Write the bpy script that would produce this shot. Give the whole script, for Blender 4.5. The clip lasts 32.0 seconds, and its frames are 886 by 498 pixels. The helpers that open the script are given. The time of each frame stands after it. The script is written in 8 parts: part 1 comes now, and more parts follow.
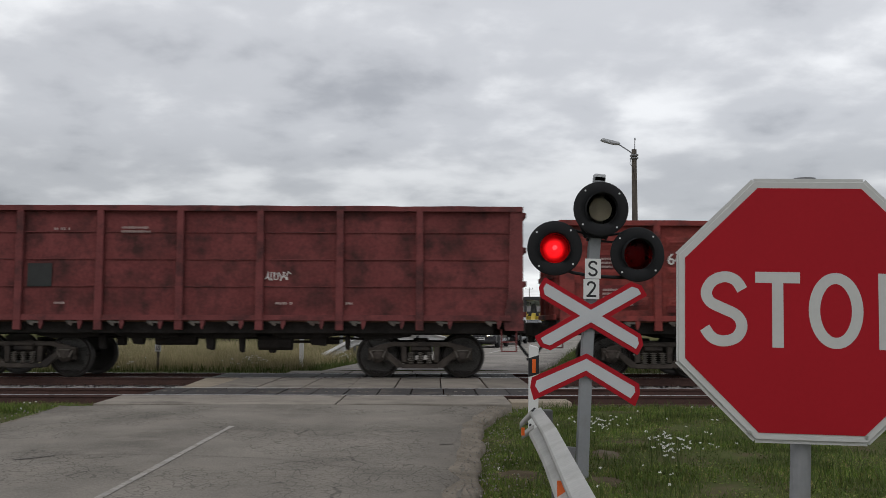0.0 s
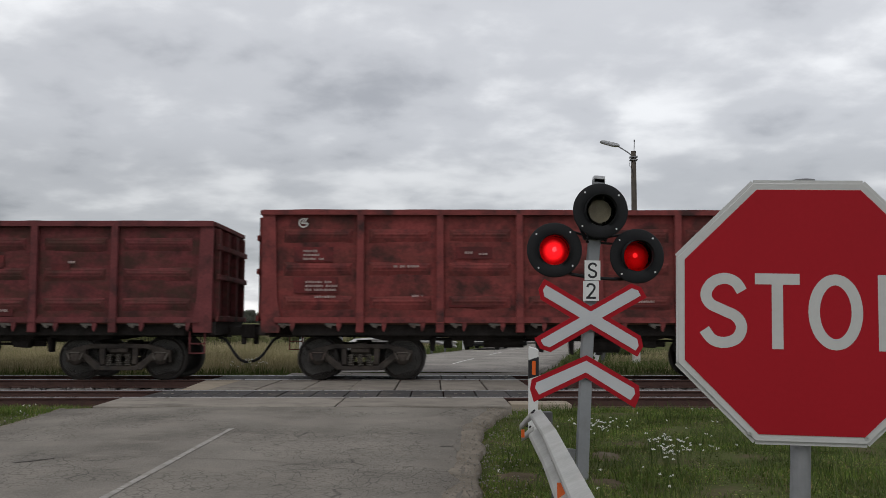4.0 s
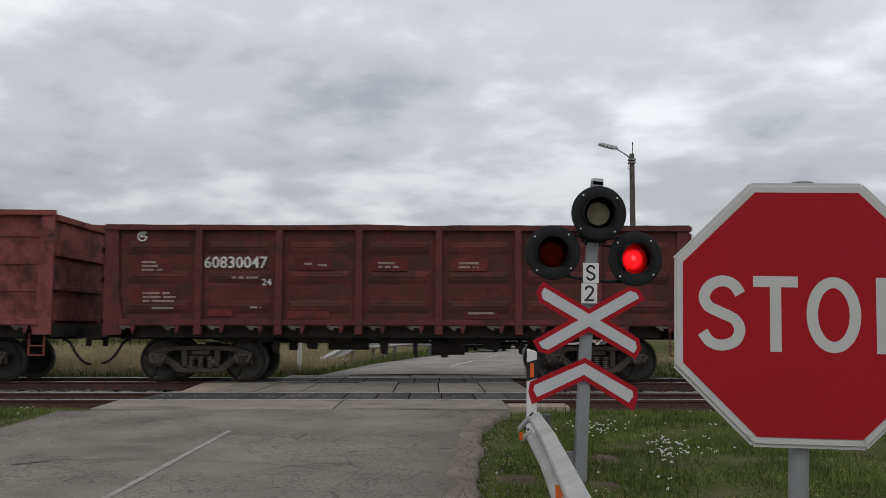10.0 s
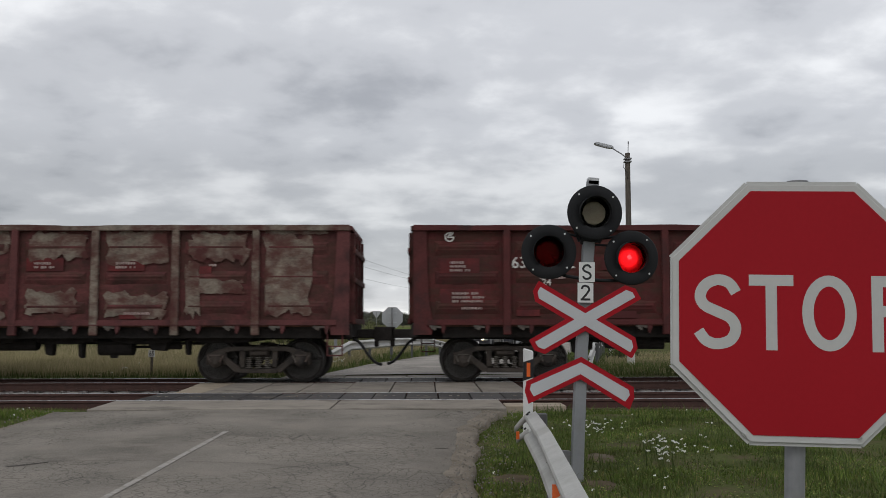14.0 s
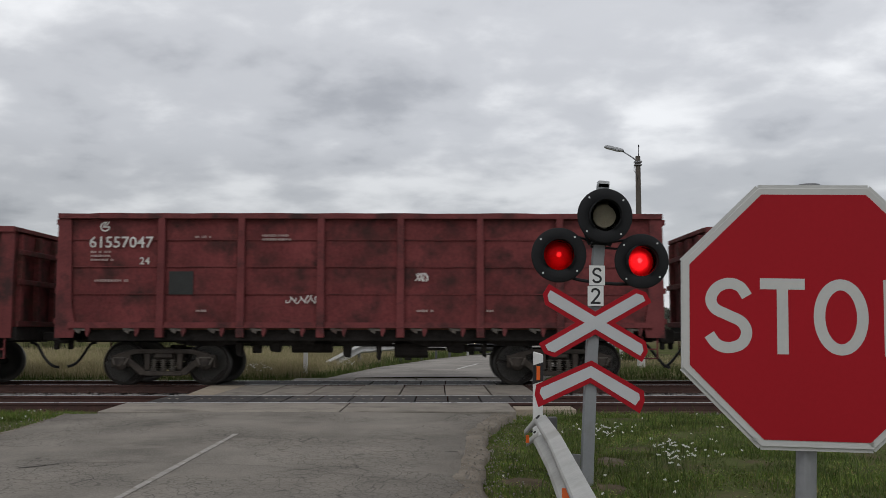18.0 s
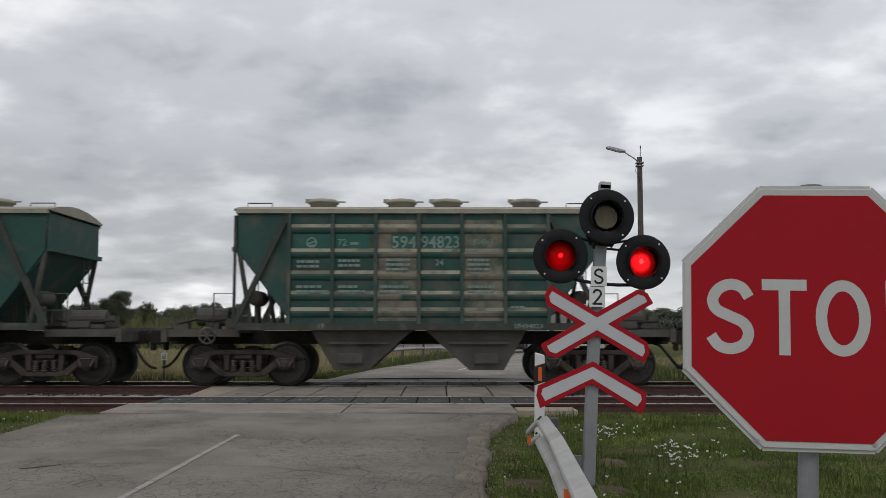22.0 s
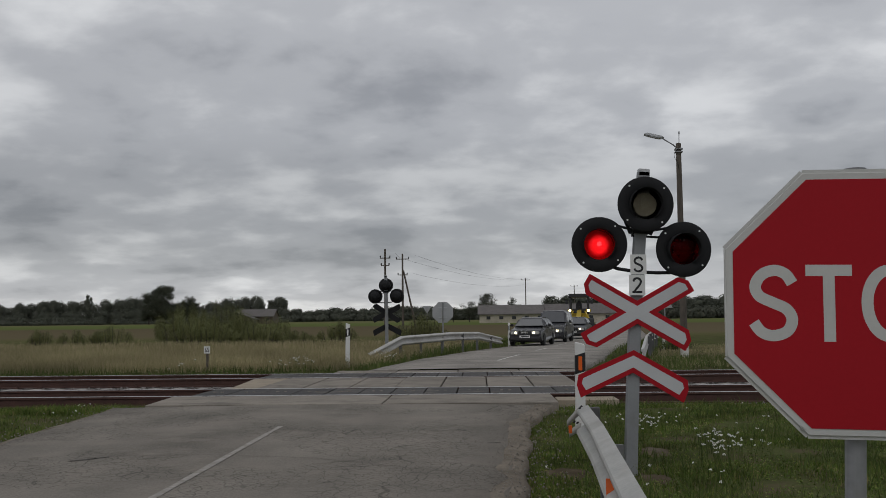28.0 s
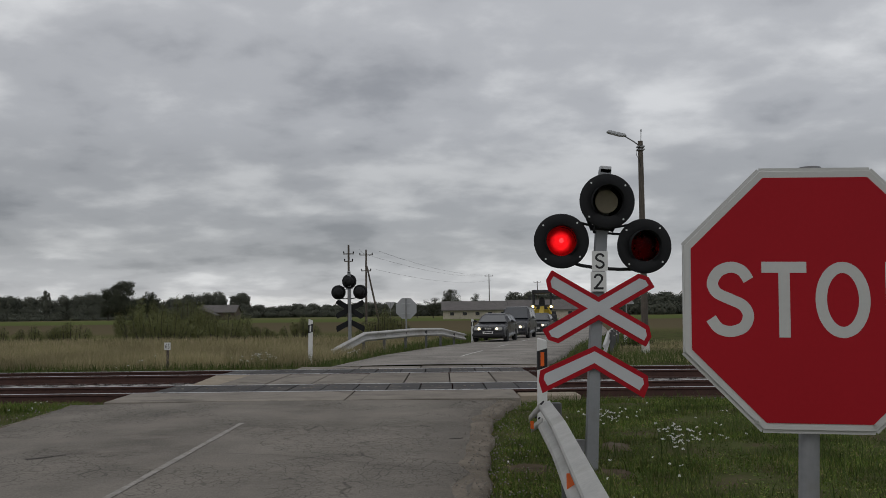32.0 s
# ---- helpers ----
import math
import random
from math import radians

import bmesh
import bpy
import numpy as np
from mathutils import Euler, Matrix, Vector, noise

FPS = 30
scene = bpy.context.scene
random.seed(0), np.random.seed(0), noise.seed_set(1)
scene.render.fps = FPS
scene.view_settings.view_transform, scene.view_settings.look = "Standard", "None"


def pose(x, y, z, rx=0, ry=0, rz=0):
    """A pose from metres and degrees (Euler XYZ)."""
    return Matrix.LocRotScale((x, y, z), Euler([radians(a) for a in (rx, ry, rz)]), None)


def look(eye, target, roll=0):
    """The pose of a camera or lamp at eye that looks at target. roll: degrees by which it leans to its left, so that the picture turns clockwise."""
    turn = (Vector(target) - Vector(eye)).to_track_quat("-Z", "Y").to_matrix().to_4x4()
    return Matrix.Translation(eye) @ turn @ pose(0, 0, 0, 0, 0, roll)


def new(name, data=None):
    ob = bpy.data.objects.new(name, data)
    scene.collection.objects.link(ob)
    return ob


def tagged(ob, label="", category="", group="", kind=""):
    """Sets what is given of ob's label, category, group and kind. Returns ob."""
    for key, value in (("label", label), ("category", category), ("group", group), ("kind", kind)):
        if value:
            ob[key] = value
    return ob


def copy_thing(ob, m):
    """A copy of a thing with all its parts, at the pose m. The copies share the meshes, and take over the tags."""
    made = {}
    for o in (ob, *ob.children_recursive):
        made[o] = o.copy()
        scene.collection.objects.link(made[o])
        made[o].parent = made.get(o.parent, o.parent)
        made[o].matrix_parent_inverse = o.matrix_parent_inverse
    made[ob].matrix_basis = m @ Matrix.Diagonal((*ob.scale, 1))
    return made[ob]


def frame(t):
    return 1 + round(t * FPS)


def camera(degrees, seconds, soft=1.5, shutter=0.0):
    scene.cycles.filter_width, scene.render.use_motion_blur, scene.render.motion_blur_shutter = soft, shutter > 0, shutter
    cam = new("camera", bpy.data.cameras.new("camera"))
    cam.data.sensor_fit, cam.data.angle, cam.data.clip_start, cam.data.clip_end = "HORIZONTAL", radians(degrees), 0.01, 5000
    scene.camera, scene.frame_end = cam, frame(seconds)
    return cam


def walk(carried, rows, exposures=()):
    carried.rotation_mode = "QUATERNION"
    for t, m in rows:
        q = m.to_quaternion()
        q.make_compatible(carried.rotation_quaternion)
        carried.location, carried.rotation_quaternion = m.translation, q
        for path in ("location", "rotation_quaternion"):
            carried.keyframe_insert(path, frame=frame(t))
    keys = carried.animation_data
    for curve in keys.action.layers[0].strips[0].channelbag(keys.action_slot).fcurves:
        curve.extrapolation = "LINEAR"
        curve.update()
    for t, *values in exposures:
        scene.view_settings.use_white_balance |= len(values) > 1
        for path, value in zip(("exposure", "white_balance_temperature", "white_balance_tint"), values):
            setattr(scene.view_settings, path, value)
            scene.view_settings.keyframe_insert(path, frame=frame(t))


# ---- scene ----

# camera: it stands beside the road and is turned a little by hand
cam = camera(52.24, 32.0, soft=0.75, shutter=0.11)
EYE = (0.12, -20.22, 1.214)
TURNS = [(0, -0.540, 4.657, 0.135), (0.5, -0.463, 4.629, 0.013), (1, -0.426, 4.646, 0.056), (1.5, -0.426, 4.734, 0.066), (2, -0.460, 4.804, 0.124),
         (2.5, -0.540, 4.827, 0.114), (3, -0.590, 4.823, 0.052), (3.5, -0.571, 4.787, 0.057), (5.5, -0.566, 4.782, -0.004), (6, -0.583, 4.851, 0.098),
         (6.5, -0.587, 4.911, 0.094), (7, -0.557, 4.935, 0.161), (7.5, -0.545, 4.957, 0.189), (8, -0.532, 4.973, 0.239), (8.5, -0.502, 4.972, 0.253),
         (9, -0.494, 4.974, 0.240), (9.5, -0.505, 4.975, 0.226), (10, -0.667, 4.932, 0.093), (10.5, -0.878, 4.842, -0.072), (11, -1.088, 4.744,
         -0.185), (11.5, -1.177, 4.678, -0.309), (12, -1.176, 4.636, -0.279), (12.5, -1.119, 4.658, -0.271), (13, -1.060, 4.752, -0.195), (13.5,
         -0.992, 4.853, -0.180), (14, -0.917, 4.917, -0.121), (14.5, -0.827, 4.957, -0.081), (16.5, -0.430, 4.916, -0.188), (17, -0.349, 4.958,
         -0.097), (17.5, -0.294, 5.034, -0.048), (18, -0.287, 5.110, 0.024), (18.5, -0.317, 5.176, 0.075), (19, -0.382, 5.230, 0.099), (19.5, -0.389,
         5.268, 0.070), (20, -0.405, 5.239, 0.145), (20.5, -0.379, 5.204, 0.133), (21, -0.296, 5.191, 0.102), (21.5, -0.219, 5.173, 0.081), (22,
         -0.181, 5.169, 0.034), (22.5, -0.156, 5.198, -0.021), (23, -0.130, 5.209, -0.017), (23.5, -0.061, 5.254, 0.013), (24, 0.013, 5.293, 0.053),
         (24.5, 0.070, 5.310, 0.059), (25, 0.126, 5.306, -0.003), (25.5, 0.242, 5.248, -0.019), (27.5, 2.048, 4.624, -0.584), (28, 2.234, 4.591,
         -0.672), (28.5, 2.161, 4.612, -0.774), (29, 1.894, 4.647, -0.865), (29.5, 1.506, 4.660, -0.863), (30, 1.022, 4.642, -0.852), (30.5, 0.562,
         4.581, -0.817), (31, 0.188, 4.489, -0.702), (31.5, -0.031, 4.409, -0.732), (32, -0.062, 4.314, -0.666)]


def aim(t, yaw, pitch, roll):
    y, p = radians(yaw), radians(pitch)
    ahead = Vector((-math.sin(y) * math.cos(p), math.cos(y) * math.cos(p), math.sin(p)))
    # the hand drifts a little to the right at the end
    eye = Vector(EYE) + Vector((0.009 * min(1.0, max(0.0, (t - 29.0) / 2.0)), 0, 0))
    return look(eye, eye + ahead, roll)


walk(cam, [(t, aim(t, a, b, c)) for t, a, b, c in TURNS],
     exposures=[(0, 0.0), (9, 0.0), (20, -0.03), (24.5, -0.12), (25.5, -0.2), (27.5, -0.48), (32, -0.48)])

# world: overcast sky with cloud banks
world = bpy.data.worlds.new("overcast_sky")
scene.world = world
world.use_nodes = True
wn, wl = world.node_tree.nodes, world.node_tree.links
wn.clear()


def wnode(kind, **values):
    n = wn.new(kind)
    for k, v in values.items():
        n.inputs[k].default_value = v
    return n


w_out = wn.new("ShaderNodeOutputWorld")
w_bg = wn.new("ShaderNodeBackground")
w_sky = wn.new("ShaderNodeTexSky")
w_sky.sky_type, w_sky.sun_disc = "NISHITA", False
w_sky.sun_elevation, w_sky.sun_rotation = radians(42), radians(200)
w_co = wn.new("ShaderNodeTexCoord")
w_sep = wn.new("ShaderNodeSeparateXYZ")
wl.new(w_co.outputs["Generated"], w_sep.inputs[0])
w_h = wn.new("ShaderNodeMath"); w_h.operation = "MAXIMUM"; w_h.inputs[1].default_value = 0.0
wl.new(w_sep.outputs["Z"], w_h.inputs[0])
# cloud banks on one flat layer overhead, so that they crowd together towards the horizon
w_add = wn.new("ShaderNodeMath"); w_add.operation = "ADD"; w_add.inputs[1].default_value = 0.24
wl.new(w_h.outputs[0], w_add.inputs[0])
w_inv = wn.new("ShaderNodeMath"); w_inv.operation = "DIVIDE"; w_inv.inputs[0].default_value = 1.0
wl.new(w_add.outputs[0], w_inv.inputs[1])
w_flat = wn.new("ShaderNodeVectorMath"); w_flat.operation = "SCALE"
wl.new(w_co.outputs["Generated"], w_flat.inputs[0]); wl.new(w_inv.outputs[0], w_flat.inputs["Scale"])
w_cut = wn.new("ShaderNodeMapping")
w_cut.inputs["Scale"].default_value = (0.95, 1.0, 0.0)
w_cut.inputs["Location"].default_value = (3.3, 1.2, 0.0)
wl.new(w_flat.outputs[0], w_cut.inputs["Vector"])
w_n1 = wnode("ShaderNodeTexNoise", Scale=1.5, Detail=3.0, Roughness=0.5, Distortion=0.15)
w_n2 = wnode("ShaderNodeTexNoise", Scale=4.2, Detail=6.0, Roughness=0.52, Distortion=0.1)
wl.new(w_cut.outputs[0], w_n1.inputs["Vector"]); wl.new(w_cut.outputs[0], w_n2.inputs["Vector"])
w_mix = wn.new("ShaderNodeMix"); w_mix.data_type = "FLOAT"; w_mix.inputs[0].default_value = 0.42
wl.new(w_n1.outputs["Fac"], w_mix.inputs[2]); wl.new(w_n2.outputs["Fac"], w_mix.inputs[3])
w_ramp = wn.new("ShaderNodeValToRGB")
w_ramp.color_ramp.interpolation = "EASE"
e = w_ramp.color_ramp.elements
e[0].position, e[0].color = 0.35, (0.47, 0.482, 0.515, 1)
e[1].position, e[1].color = 0.64, (1.07, 1.08, 1.10, 1)
m_ = e.new(0.48); m_.color = (0.69, 0.702, 0.735, 1)
wl.new(w_mix.outputs[0], w_ramp.inputs[0])
# thicker, darker cloud a little above the horizon, thin bright cloud low over it
w_hor = wn.new("ShaderNodeValToRGB")
w_hor.color_ramp.interpolation = "EASE"
e = w_hor.color_ramp.elements
e[0].position, e[0].color = 0.0, (1.32, 1.30, 1.24, 1)
e[1].position, e[1].color = 0.36, (1.06, 1.06, 1.06, 1)
for pos_, v_ in ((0.035, 1.06), (0.085, 0.78), (0.15, 0.76), (0.22, 0.95)):
    m_ = e.new(pos_); m_.color = (v_, v_, v_, 1)
wl.new(w_h.outputs[0], w_hor.inputs[0])
w_mh = wn.new("ShaderNodeMix"); w_mh.data_type = "RGBA"; w_mh.blend_type = "MULTIPLY"; w_mh.inputs[0].default_value = 1.0
wl.new(w_ramp.outputs[0], w_mh.inputs[6]); wl.new(w_hor.outputs[0], w_mh.inputs[7])
w_sc = wn.new("ShaderNodeMix"); w_sc.data_type = "RGBA"; w_sc.blend_type = "ADD"
w_sc.inputs[0].default_value = 0.012
# the cloud is thinner towards +x
w_side = wn.new("ShaderNodeMapRange")
w_side.inputs[1].default_value, w_side.inputs[2].default_value, w_side.inputs[3].default_value, w_side.inputs[4].default_value = -0.6, 0.6, 0.94, 1.04
wl.new(w_sep.outputs["X"], w_side.inputs[0])
w_mul = wn.new("ShaderNodeVectorMath"); w_mul.operation = "SCALE"
wl.new(w_mh.outputs[2], w_mul.inputs[0]); wl.new(w_side.outputs[0], w_mul.inputs["Scale"])
wl.new(w_mul.outputs[0], w_sc.inputs[6]); wl.new(w_sky.outputs[0], w_sc.inputs[7])
wl.new(w_sc.outputs[2], w_bg.inputs["Color"])
w_bg.inputs["Strength"].default_value = 0.845
wl.new(w_bg.outputs[0], w_out.inputs[0])

sun_data = bpy.data.lights.new("sun", "SUN")
sun_data.energy, sun_data.angle, sun_data.color = 0.5, radians(25), (1.0, 0.97, 0.92)
sun = new("sun", sun_data)
sun.matrix_world = look((-14, -30, 40), (0, 0, 0))
tagged(sun, kind="structure")


# ---- materials ----
def mat(name, base, rough=0.7, metal=0.0, vary=0.25, scale=3.0, fine=40.0, bump=0.15, dirt=None, dirt_amount=0.0, streak=False,
        tint=False, spec=0.5, by_object=0.0):
    """A painted, dusty or natural surface: two scales of noise, an optional second colour in stains or in run-down streaks."""
    m = bpy.data.materials.new(name)
    m.use_nodes = True
    nt = m.node_tree
    n, l = nt.nodes, nt.links
    b = n["Principled BSDF"]
    b.inputs["Metallic"].default_value = metal
    b.inputs["Specular IOR Level"].default_value = spec
    co = n.new("ShaderNodeTexCoord")
    info = n.new("ShaderNodeObjectInfo")
    off = n.new("ShaderNodeVectorMath"); off.operation = "ADD"
    mulr = n.new("ShaderNodeMath"); mulr.operation = "MULTIPLY"; mulr.inputs[1].default_value = 37.0
    l.new(info.outputs["Random"], mulr.inputs[0])
    l.new(co.outputs["Object"], off.inputs[0]); l.new(mulr.outputs[0], off.inputs[1])
    big = n.new("ShaderNodeTexNoise"); big.inputs["Scale"].default_value = scale; big.inputs["Detail"].default_value = 5
    sml = n.new("ShaderNodeTexNoise"); sml.inputs["Scale"].default_value = fine; sml.inputs["Detail"].default_value = 4
    l.new(off.outputs[0], big.inputs["Vector"]); l.new(off.outputs[0], sml.inputs["Vector"])
    base_socket = None
    if tint:
        base_socket = info.outputs["Color"]
    rng = n.new("ShaderNodeMapRange")
    rng.inputs[1].default_value, rng.inputs[2].default_value = 0.3, 0.7
    rng.inputs[3].default_value, rng.inputs[4].default_value = 1 - vary, 1 + vary
    both = n.new("ShaderNodeMix"); both.data_type = "FLOAT"; both.inputs[0].default_value = 0.35
    l.new(big.outputs["Fac"], both.inputs[2]); l.new(sml.outputs["Fac"], both.inputs[3])
    l.new(both.outputs[0], rng.inputs[0])
    mul = n.new("ShaderNodeMix"); mul.data_type = "RGBA"; mul.blend_type = "MULTIPLY"; mul.inputs[0].default_value = 1.0
    mul.inputs[6].default_value = (*base, 1)
    if base_socket is not None:
        l.new(base_socket, mul.inputs[6])
    grey = n.new("ShaderNodeCombineColor")
    for k in range(3):
        l.new(rng.outputs[0], grey.inputs[k])
    l.new(grey.outputs[0], mul.inputs[7])
    col = mul.outputs[2]
    if by_object:
        mr = n.new("ShaderNodeMapRange")
        mr.inputs[3].default_value, mr.inputs[4].default_value = 1 - by_object, 1 + by_object
        l.new(info.outputs["Random"], mr.inputs[0])
        g2 = n.new("ShaderNodeCombineColor")
        for k in range(3):
            l.new(mr.outputs[0], g2.inputs[k])
        mo = n.new("ShaderNodeMix"); mo.data_type = "RGBA"; mo.blend_type = "MULTIPLY"; mo.inputs[0].default_value = 1.0
        l.new(col, mo.inputs[6]); l.new(g2.outputs[0], mo.inputs[7])
        col = mo.outputs[2]
    if dirt:
        st = n.new("ShaderNodeTexNoise"); st.inputs["Detail"].default_value = 6; st.inputs["Roughness"].default_value = 0.62
        st.inputs["Scale"].default_value = 1.7 if not streak else 2.6
        if streak:
            mp = n.new("ShaderNodeMapping"); mp.inputs["Scale"].default_value = (2.2, 2.2, 0.35)
            l.new(off.outputs[0], mp.inputs["Vector"]); l.new(mp.outputs[0], st.inputs["Vector"])
        else:
            l.new(off.outputs[0], st.inputs["Vector"])
        dr = n.new("ShaderNodeMapRange")
        dr.inputs[1].default_value, dr.inputs[2].default_value = 0.62 - 0.25 * dirt_amount, 0.78 - 0.2 * dirt_amount
        l.new(st.outputs["Fac"], dr.inputs[0])
        dm = n.new("ShaderNodeMix"); dm.data_type = "RGBA"; dm.inputs[7].default_value = (*dirt, 1)
        l.new(dr.outputs[0], dm.inputs[0]); l.new(col, dm.inputs[6])
        col = dm.outputs[2]
    l.new(col, b.inputs["Base Color"])
    rr = n.new("ShaderNodeMapRange")
    rr.inputs[3].default_value, rr.inputs[4].default_value = max(0.02, rough - 0.12), min(1, rough + 0.12)
    l.new(big.outputs["Fac"], rr.inputs[0]); l.new(rr.outputs[0], b.inputs["Roughness"])
    if bump:
        bp = n.new("ShaderNodeBump"); bp.inputs["Strength"].default_value = bump; bp.inputs["Distance"].default_value = 0.02
        l.new(sml.outputs["Fac"], bp.inputs["Height"]); l.new(bp.outputs[0], b.inputs["Normal"])
    return m


def glow(name, colour, strength):
    m = bpy.data.materials.new(name)
    m.use_nodes = True
    b = m.node_tree.nodes["Principled BSDF"]
    b.inputs["Base Color"].default_value = (*colour, 1)
    b.inputs["Emission Color"].default_value = (*colour, 1)
    b.inputs["Emission Strength"].default_value = strength
    return m


M_wagon = mat("wagon_paint", (0.2, 0.06, 0.05), 0.8, 0.0, 0.42, 1.1, 14, 0.3, dirt=(0.058, 0.026, 0.025), dirt_amount=0.6, tint=True, spec=0.12)


def grime(m, colour, strength):
    """Blotchy grime over the paint; each object's own alpha says how dirty it is."""
    nt = m.node_tree; n, l = nt.nodes, nt.links
    b = n["Principled BSDF"]
    src = b.inputs["Base Color"].links[0].from_socket
    co, info = n.new("ShaderNodeTexCoord"), n.new("ShaderNodeObjectInfo")
    mp = n.new("ShaderNodeMapping"); mp.inputs["Scale"].default_value = (0.75, 1.0, 1.9)
    sh = n.new("ShaderNodeVectorMath"); sh.operation = "MULTIPLY_ADD"; sh.inputs[1].default_value = (29.0, 13.0, 7.0)
    rnd = n.new("ShaderNodeCombineXYZ")
    for k in range(3):
        l.new(info.outputs["Random"], rnd.inputs[k])
    l.new(rnd.outputs[0], sh.inputs[0]); l.new(co.outputs["Object"], sh.inputs[2]); l.new(sh.outputs[0], mp.inputs["Vector"])
    nz = n.new("ShaderNodeTexNoise"); nz.inputs["Scale"].default_value = 2.3; nz.inputs["Detail"].default_value = 9; nz.inputs["Roughness"].default_value = 0.68
    l.new(mp.outputs[0], nz.inputs["Vector"])
    mr = n.new("ShaderNodeMapRange"); mr.inputs[1].default_value, mr.inputs[2].default_value, mr.inputs[4].default_value = 0.43, 0.60, strength
    l.new(nz.outputs["Fac"], mr.inputs[0])
    pr = n.new("ShaderNodeMath"); pr.operation = "MULTIPLY"
    l.new(mr.outputs[0], pr.inputs[0]); l.new(info.outputs["Alpha"], pr.inputs[1])
    mx = n.new("ShaderNodeMix"); mx.data_type = "RGBA"; mx.inputs[7].default_value = (*colour, 1)
    l.new(pr.outputs[0], mx.inputs[0]); l.new(src, mx.inputs[6]); l.new(mx.outputs[2], b.inputs["Base Color"])


grime(M_wagon, (0.062, 0.036, 0.027), 0.72)
M_post = mat("wagon_post_paint", (0.2, 0.06, 0.05), 0.72, 0.0, 0.3, 2.0, 25, 0.12, dirt=(0.05, 0.024, 0.023), dirt_amount=0.5, tint=True, spec=0.2)
M_under = mat("underframe_grime", (0.035, 0.031, 0.029), 0.85, 0.0, 0.4, 4, 30, 0.2, spec=0.12)
M_bogie = mat("bogie_grime", (0.062, 0.052, 0.045), 0.8, 0.0, 0.4, 5, 40, 0.25, dirt=(0.03, 0.027, 0.026), dirt_amount=0.5, spec=0.12)
M_wheel = mat("wheel_steel", (0.024, 0.021, 0.019), 0.85, 0.0, 0.3, 6, 40, 0.1, spec=0.12)
M_tread = mat("worn_tread_steel", (0.10, 0.095, 0.09), 0.5, 0.6, 0.15, 8, 60, 0.03)
M_spring = mat("spring_steel", (0.13, 0.115, 0.10), 0.6, 0.3, 0.3, 10, 60, 0.1)
M_lock = mat("hatch_lock_steel", (0.115, 0.10, 0.085), 0.65, 0.2, 0.4, 9, 50, 0.2, dirt=(0.08, 0.05, 0.04), dirt_amount=0.5)
M_stencil = mat("stencil_white_paint", (0.62, 0.6, 0.57), 0.8, 0, 0.3, 6, 50, 0.05)
M_stencil_dim = mat("faded_stencil_paint", (0.36, 0.27, 0.25), 0.85, 0, 0.35, 8, 60, 0.05)
M_stencil_hop = mat("faded_stencil_paint_on_green", (0.19, 0.255, 0.23), 0.85, 0, 0.35, 8, 60, 0.05)
M_rust = mat("brown_rust", (0.12, 0.055, 0.035), 0.85, 0.1, 0.35, 5, 40, 0.25)
M_patch_dark = mat("black_board", (0.025, 0.027, 0.026), 0.8, 0, 0.4, 6, 40, 0.1)
M_hopper = mat("hopper_green_paint", (0.02, 0.10, 0.085), 0.75, 0, 0.3, 1.4, 25, 0.12, dirt=(0.07, 0.085, 0.07), dirt_amount=0.55, tint=True)
M_hoprib = mat("hopper_rib_paint", (0.03, 0.062, 0.052), 0.75, 0, 0.3, 2.5, 30, 0.12, dirt=(0.11, 0.105, 0.085), dirt_amount=0.6)
M_hopstrut = mat("grimy_strut", (0.045, 0.05, 0.042), 0.85, 0, 0.3, 3, 30, 0.15, dirt=(0.10, 0.095, 0.08), dirt_amount=0.4)
M_dust = mat("cement_dust", (0.26, 0.24, 0.185), 0.95, 0, 0.3, 1.5, 40, 0.15, dirt=(0.09, 0.11, 0.09), dirt_amount=0.5, by_object=0.3, spec=0.1)
M_roofdust = mat("cement_dusty_roof", (0.31, 0.29, 0.235), 0.9, 0, 0.2, 3, 40, 0.15, dirt=(0.16, 0.2, 0.17), dirt_amount=0.25)
M_hopunder = mat("cement_grey_chute", (0.085, 0.08, 0.07), 0.9, 0, 0.3, 3, 30, 0.2, dirt=(0.05, 0.05, 0.045), dirt_amount=0.4)
M_rail = mat("rail_rust", (0.07, 0.035, 0.028), 0.85, 0.1, 0.3, 8, 60, 0.2)
M_railtop = mat("rail_head_steel", (0.5, 0.5, 0.5), 0.3, 1.0, 0.1, 8, 60, 0.02)
M_sleeper = mat("concrete_sleeper", (0.33, 0.31, 0.29), 0.9, 0, 0.25, 6, 60, 0.2, by_object=0.2)
M_ballast = mat("ballast_stone", (0.17, 0.155, 0.145), 0.95, 0, 0.5, 2, 22, 1.0, dirt=(0.075, 0.05, 0.04), dirt_amount=0.6, spec=0.1)
M_stone = mat("granite_ballast_stone", (0.22, 0.205, 0.195), 0.9, 0, 0.35, 9, 60, 0.2)
M_slab = mat("crossing_concrete", (0.235, 0.21, 0.18), 0.9, 0, 0.22, 1.6, 45, 0.25, dirt=(0.15, 0.135, 0.115), dirt_amount=0.5, by_object=0.1, spec=0.12)
M_slabtan = mat("tan_concrete", (0.32, 0.272, 0.21), 0.92, 0, 0.2, 1.8, 45, 0.25, dirt=(0.22, 0.19, 0.155), dirt_amount=0.3, spec=0.12)
M_rubber = mat("rubber_mat", (0.058, 0.055, 0.054), 0.75, 0, 0.25, 2.5, 40, 0.2, dirt=(0.12, 0.105, 0.09), dirt_amount=0.3, by_object=0.22, spec=0.2)
M_galv = mat("galvanised_steel", (0.45, 0.46, 0.47), 0.45, 0.6, 0.15, 5, 40, 0.05)
